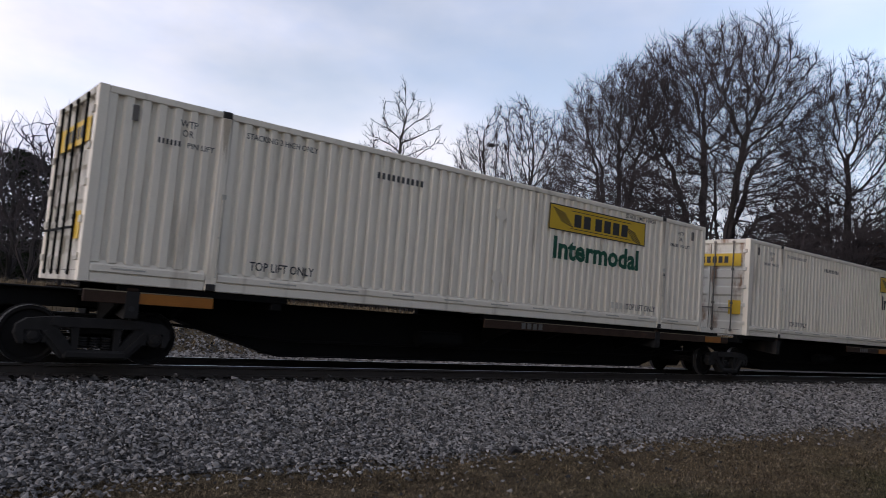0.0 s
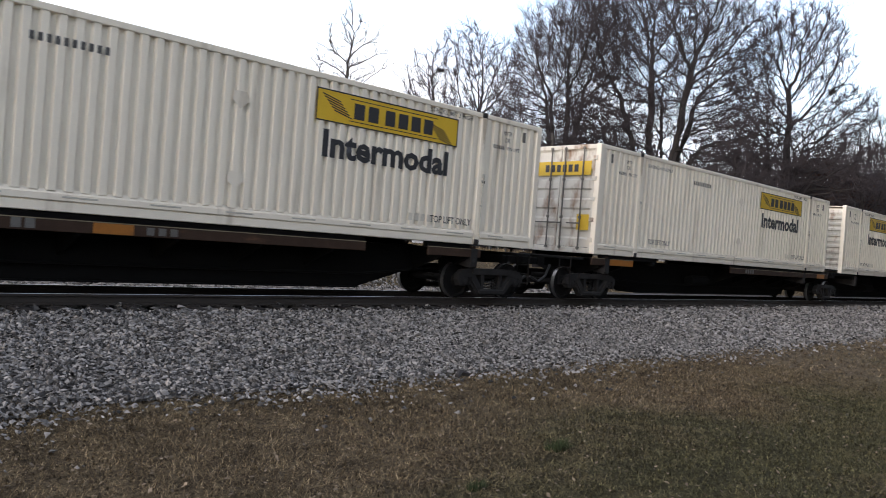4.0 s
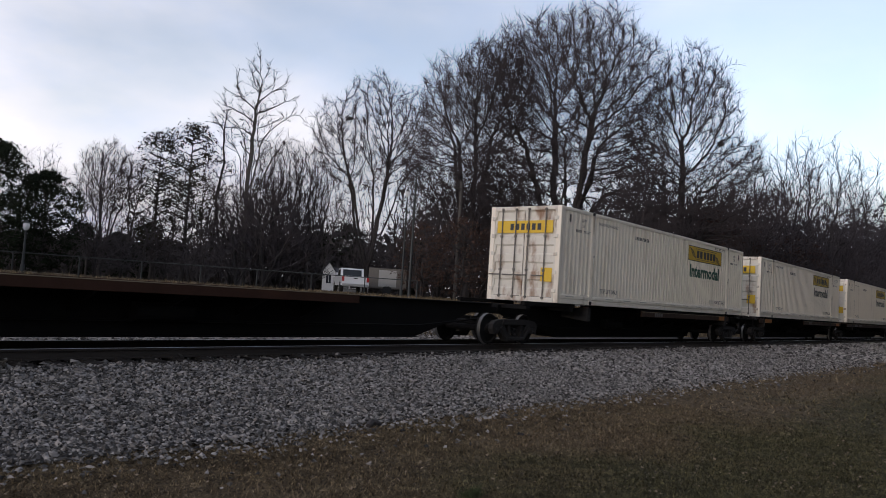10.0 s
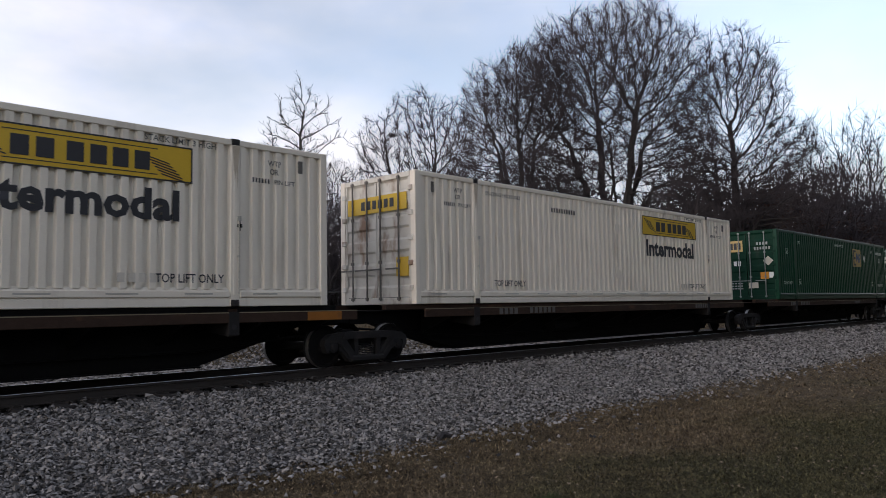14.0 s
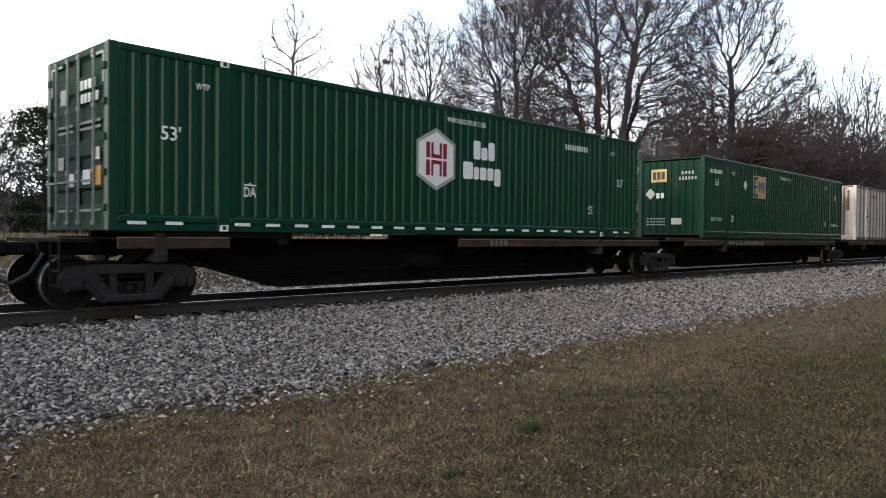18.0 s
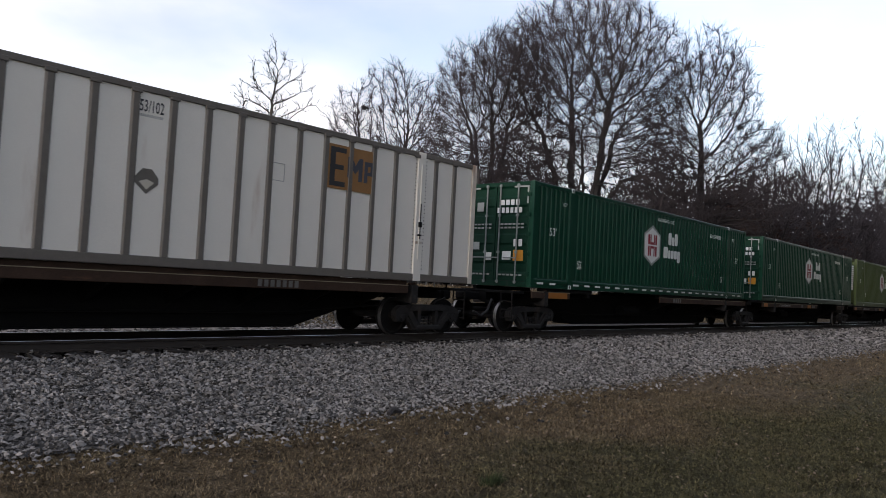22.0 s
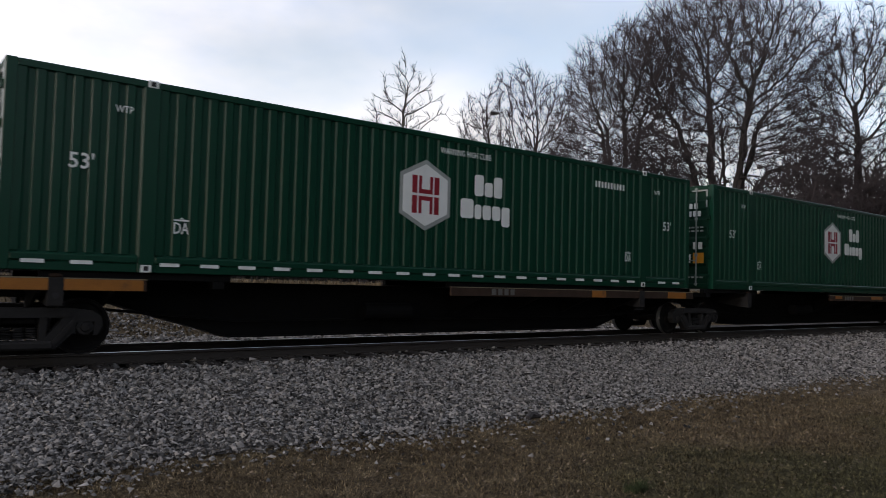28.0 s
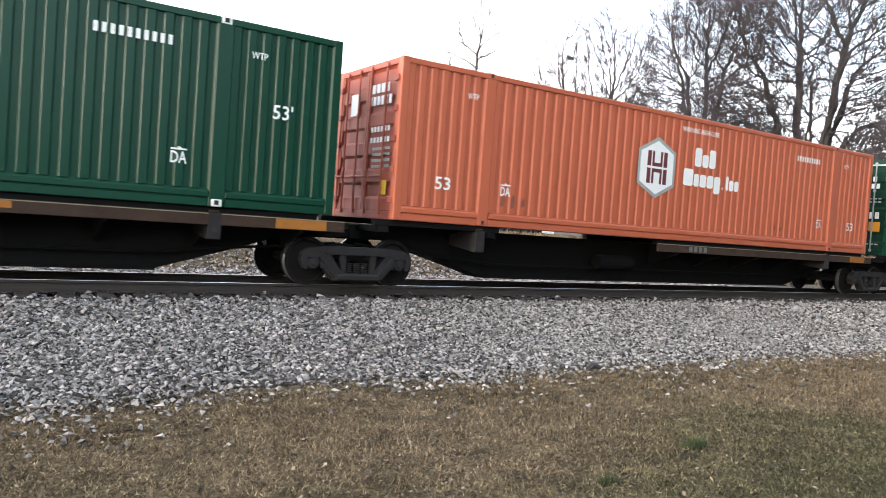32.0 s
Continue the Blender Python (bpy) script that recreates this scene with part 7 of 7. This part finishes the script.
    # lamps, poles, fence
    for az, d, hgt in ((46.8, 52, 7.0), (20.6, 46, 2.3)):
        x, y = spot(az, d)
        l = thing("street_lamp", "dark post lamp with a white globe", "lamp", "lamps along the street", at=(x, y, ground_z(y)))
        part("post", Shape().rod((0, 0, 0), (0, 0, hgt), 0.075, 10, 0.05).rod((0, 0, 0), (0, 0, 0.5), 0.13, 10, 0.1), "pole_metal", l)
        part("globe", Shape().lathe([(0.05, 0.0), (0.12, 0.08), (0.17, 0.22), (0.15, 0.36), (0.05, 0.42)], (0, 0, hgt), "z", 14), "globe_white", l, "white globe", smooth=True)
        part("cap", Shape().lathe([(0.17, 0.38), (0.10, 0.48), (0.02, 0.56)], (0, 0, hgt), "z", 12), "pole_metal", l)
    x, y = spot(47.4, 54)
    s = Shape().rod((0, 0, 0), (0, 0, 9.0), 0.10, 8, 0.07).tube([(0, 0, 9.0), (0.25, 0.1, 9.5), (0.9, 0.3, 9.7), (1.5, 0.5, 9.6)], 0.05)
    pl = thing("utility_pole", "dark curved street light pole", "pole", at=(x, y, ground_z(y)))
    part("pole", s, "pole_metal", pl)
    x, y = spot(50.9, 60)
    up = thing("utility_pole", "grey wooden utility pole among the trees", "pole", at=(x, y, ground_z(y)))
    part("pole", Shape().rod((0, 0, 0), (0, 0, 9.6), 0.15, 8, 0.11).box(-0.9, -0.06, 8.9, 0.9, 0.06, 9.02), "pale_bark", up)
    f = thing("fence", "low dark rail fence along the street", "fence")
    for i in range(10):
        az = 12 + i * 4.0
        x, y = spot(az, 40)
        part("post", kept("fence_post", lambda: Shape().cbox(-0.025, -0.025, 0, 0.025, 0.025, 1.05, 0.005), "pole_metal"), "pole_metal", f, at=(x, y, ground_z(y) - 0.05))
        x2, y2 = spot(az + 4.0, 40)
        if i < 9:
            part("rail", Shape().rod((x, y, ground_z(y) + 1.0), (x2, y2, ground_z(y2) + 1.0), 0.024, 6), "pole_metal", f)
    # rough grass along the top of the bank
    rg = np.random.default_rng(31)
    n = 16000
    x, y = rg.uniform(2, 70, n), rg.uniform(20.5, 30, n)
    z = np.interp(y, [17.0, 20.5, 25.0, 60], [-0.5, -0.6, 0.85, 1.0])
    a = rg.uniform(0, 6.28, n)
    h = rg.uniform(0.08, 0.30, n)
    pnt = np.stack([x, y, z - 0.02], -1)
    sd = np.stack([np.cos(a), np.sin(a), 0 * a], -1) * 0.022
    tip = pnt + np.stack([rg.normal(0, 0.12, n), rg.normal(0, 0.12, n), h], -1)
    v = np.stack([pnt - sd, pnt + sd, tip], 1).reshape(-1, 3)
    tagged(new("bank_grass", bulk_mesh("bank_grass", v, np.arange(3 * n).reshape(-1, 3), "dead_grass")), "rough brown grass on the bank beyond the track", "grass", kind="stuff")


def debris():
    for x, y, ln, a, lab in ((13.9, 10.4, 0.55, 35, "dark broken stick lying on the ballast"), (26.4, 11.0, 0.6, 60, "dark broken stick lying on the ballast"), (6.25, 6.15, 0.22, 10, "dark scrap of wood at the foot of the ballast")):
        s = Shape().rod((-ln / 2, 0, 0), (0, 0.03, 0.03), 0.03, 6, 0.035).rod((0, 0.03, 0.03), (ln / 2, -0.02, 0.0), 0.035, 6, 0.02).rod((0, 0.03, 0.03), (0.12, 0.16, 0.05), 0.018, 5, 0.01)
        ob = solo("stick", s, "bark", lab, "stick", at=(x, y, ground_z(y) + 0.07))
        ob.rotation_euler[2] = radians(a)


TUFTS = [(5.05, 3.80, 0.17, "bright green weed tuft in the brown grass"), (3.72, 3.45, 0.11, "small dull green weed tuft in the brown grass")]
def weeds():
    """A few green weed tufts standing out of the turf."""
    rg = np.random.default_rng(12)
    for x, y, r, lab in TUFTS:
        n = 260
        a, d = rg.uniform(0, 6.28, n), r * np.sqrt(rg.random(n)) * 0.7
        p = np.stack([d * np.cos(a), d * np.sin(a) * 0.6, 0 * a - 0.01], -1)
        h, lean = r * rg.uniform(0.25, 0.75, n), rg.normal(0, 0.5, (n, 2))
        tip = p + np.stack([lean[:, 0] * h + 0.3 * d * np.cos(a), lean[:, 1] * h, h], -1)
        sd = np.stack([np.sin(a), -np.cos(a), 0 * a], -1) * 0.004
        v = np.stack([p - sd, p + sd, tip], 1).reshape(-1, 3)
        solo("weed_tuft", bulk_mesh("weed_tuft", v, np.arange(3 * n).reshape(-1, 3), "weed_green"), "weed_green", lab, "weed", "weeds in the grass", at=(x, y, ground_z(y)))


build_ground()
build_train()
build_trees()
build_street()
debris()
weeds()
build_track()
stones()
grass()


# ---- what moves ----
def travelled(t):
    return 10.9585 * t + 0.018113 * t * t - 0.000103 * t ** 3


def motions():
    times = [0, 4, 8, 12, 16, 20, 24, 28, 32]
    for ob, x, y, z in MOVING:
        walk(ob, [(t, pose(x - travelled(t), y, z)) for t in times])
    # the pickup waits, then drives off along the street
    rows = []
    for t, az, d, turn in ((0, 42.9, 56, 55), (10.5, 42.9, 56, 55), (12.5, 42.9, 63, 52), (15.5, 43.5, 74, 50), (19, 47.5, 92, 30), (24, 58, 110, 12), (32, 62, 130, 10)):
        x, y = spot(az, d)
        rows.append((t, pose(x, y, 1.0, 0, 0, turn)))
    walk(DRIVEN[0], rows)
    # wheels turn while they are in sight near the camera
    for b, x, sets in BOGIES:
        rows, last = [], None
        for k in range(0, 961):
            t = k / 30
            at = x - travelled(t)
            if -2 < at < 30:
                rows.append((t, pose(0, 0, 0, 0, -math.degrees(travelled(t) - 0.0) / WHEEL_R % 360, 0)))
        if len(rows) < 2:
            continue
        rows = ([(0.0, rows[0][1])] if rows[0][0] > 0 else []) + rows + ([(32.0, rows[-1][1])] if rows[-1][0] < 32 else [])
        for w in sets:
            walk(w, [(t, Matrix.Translation(w.location) @ m.to_3x3().to_4x4()) for t, m in rows])


motions()
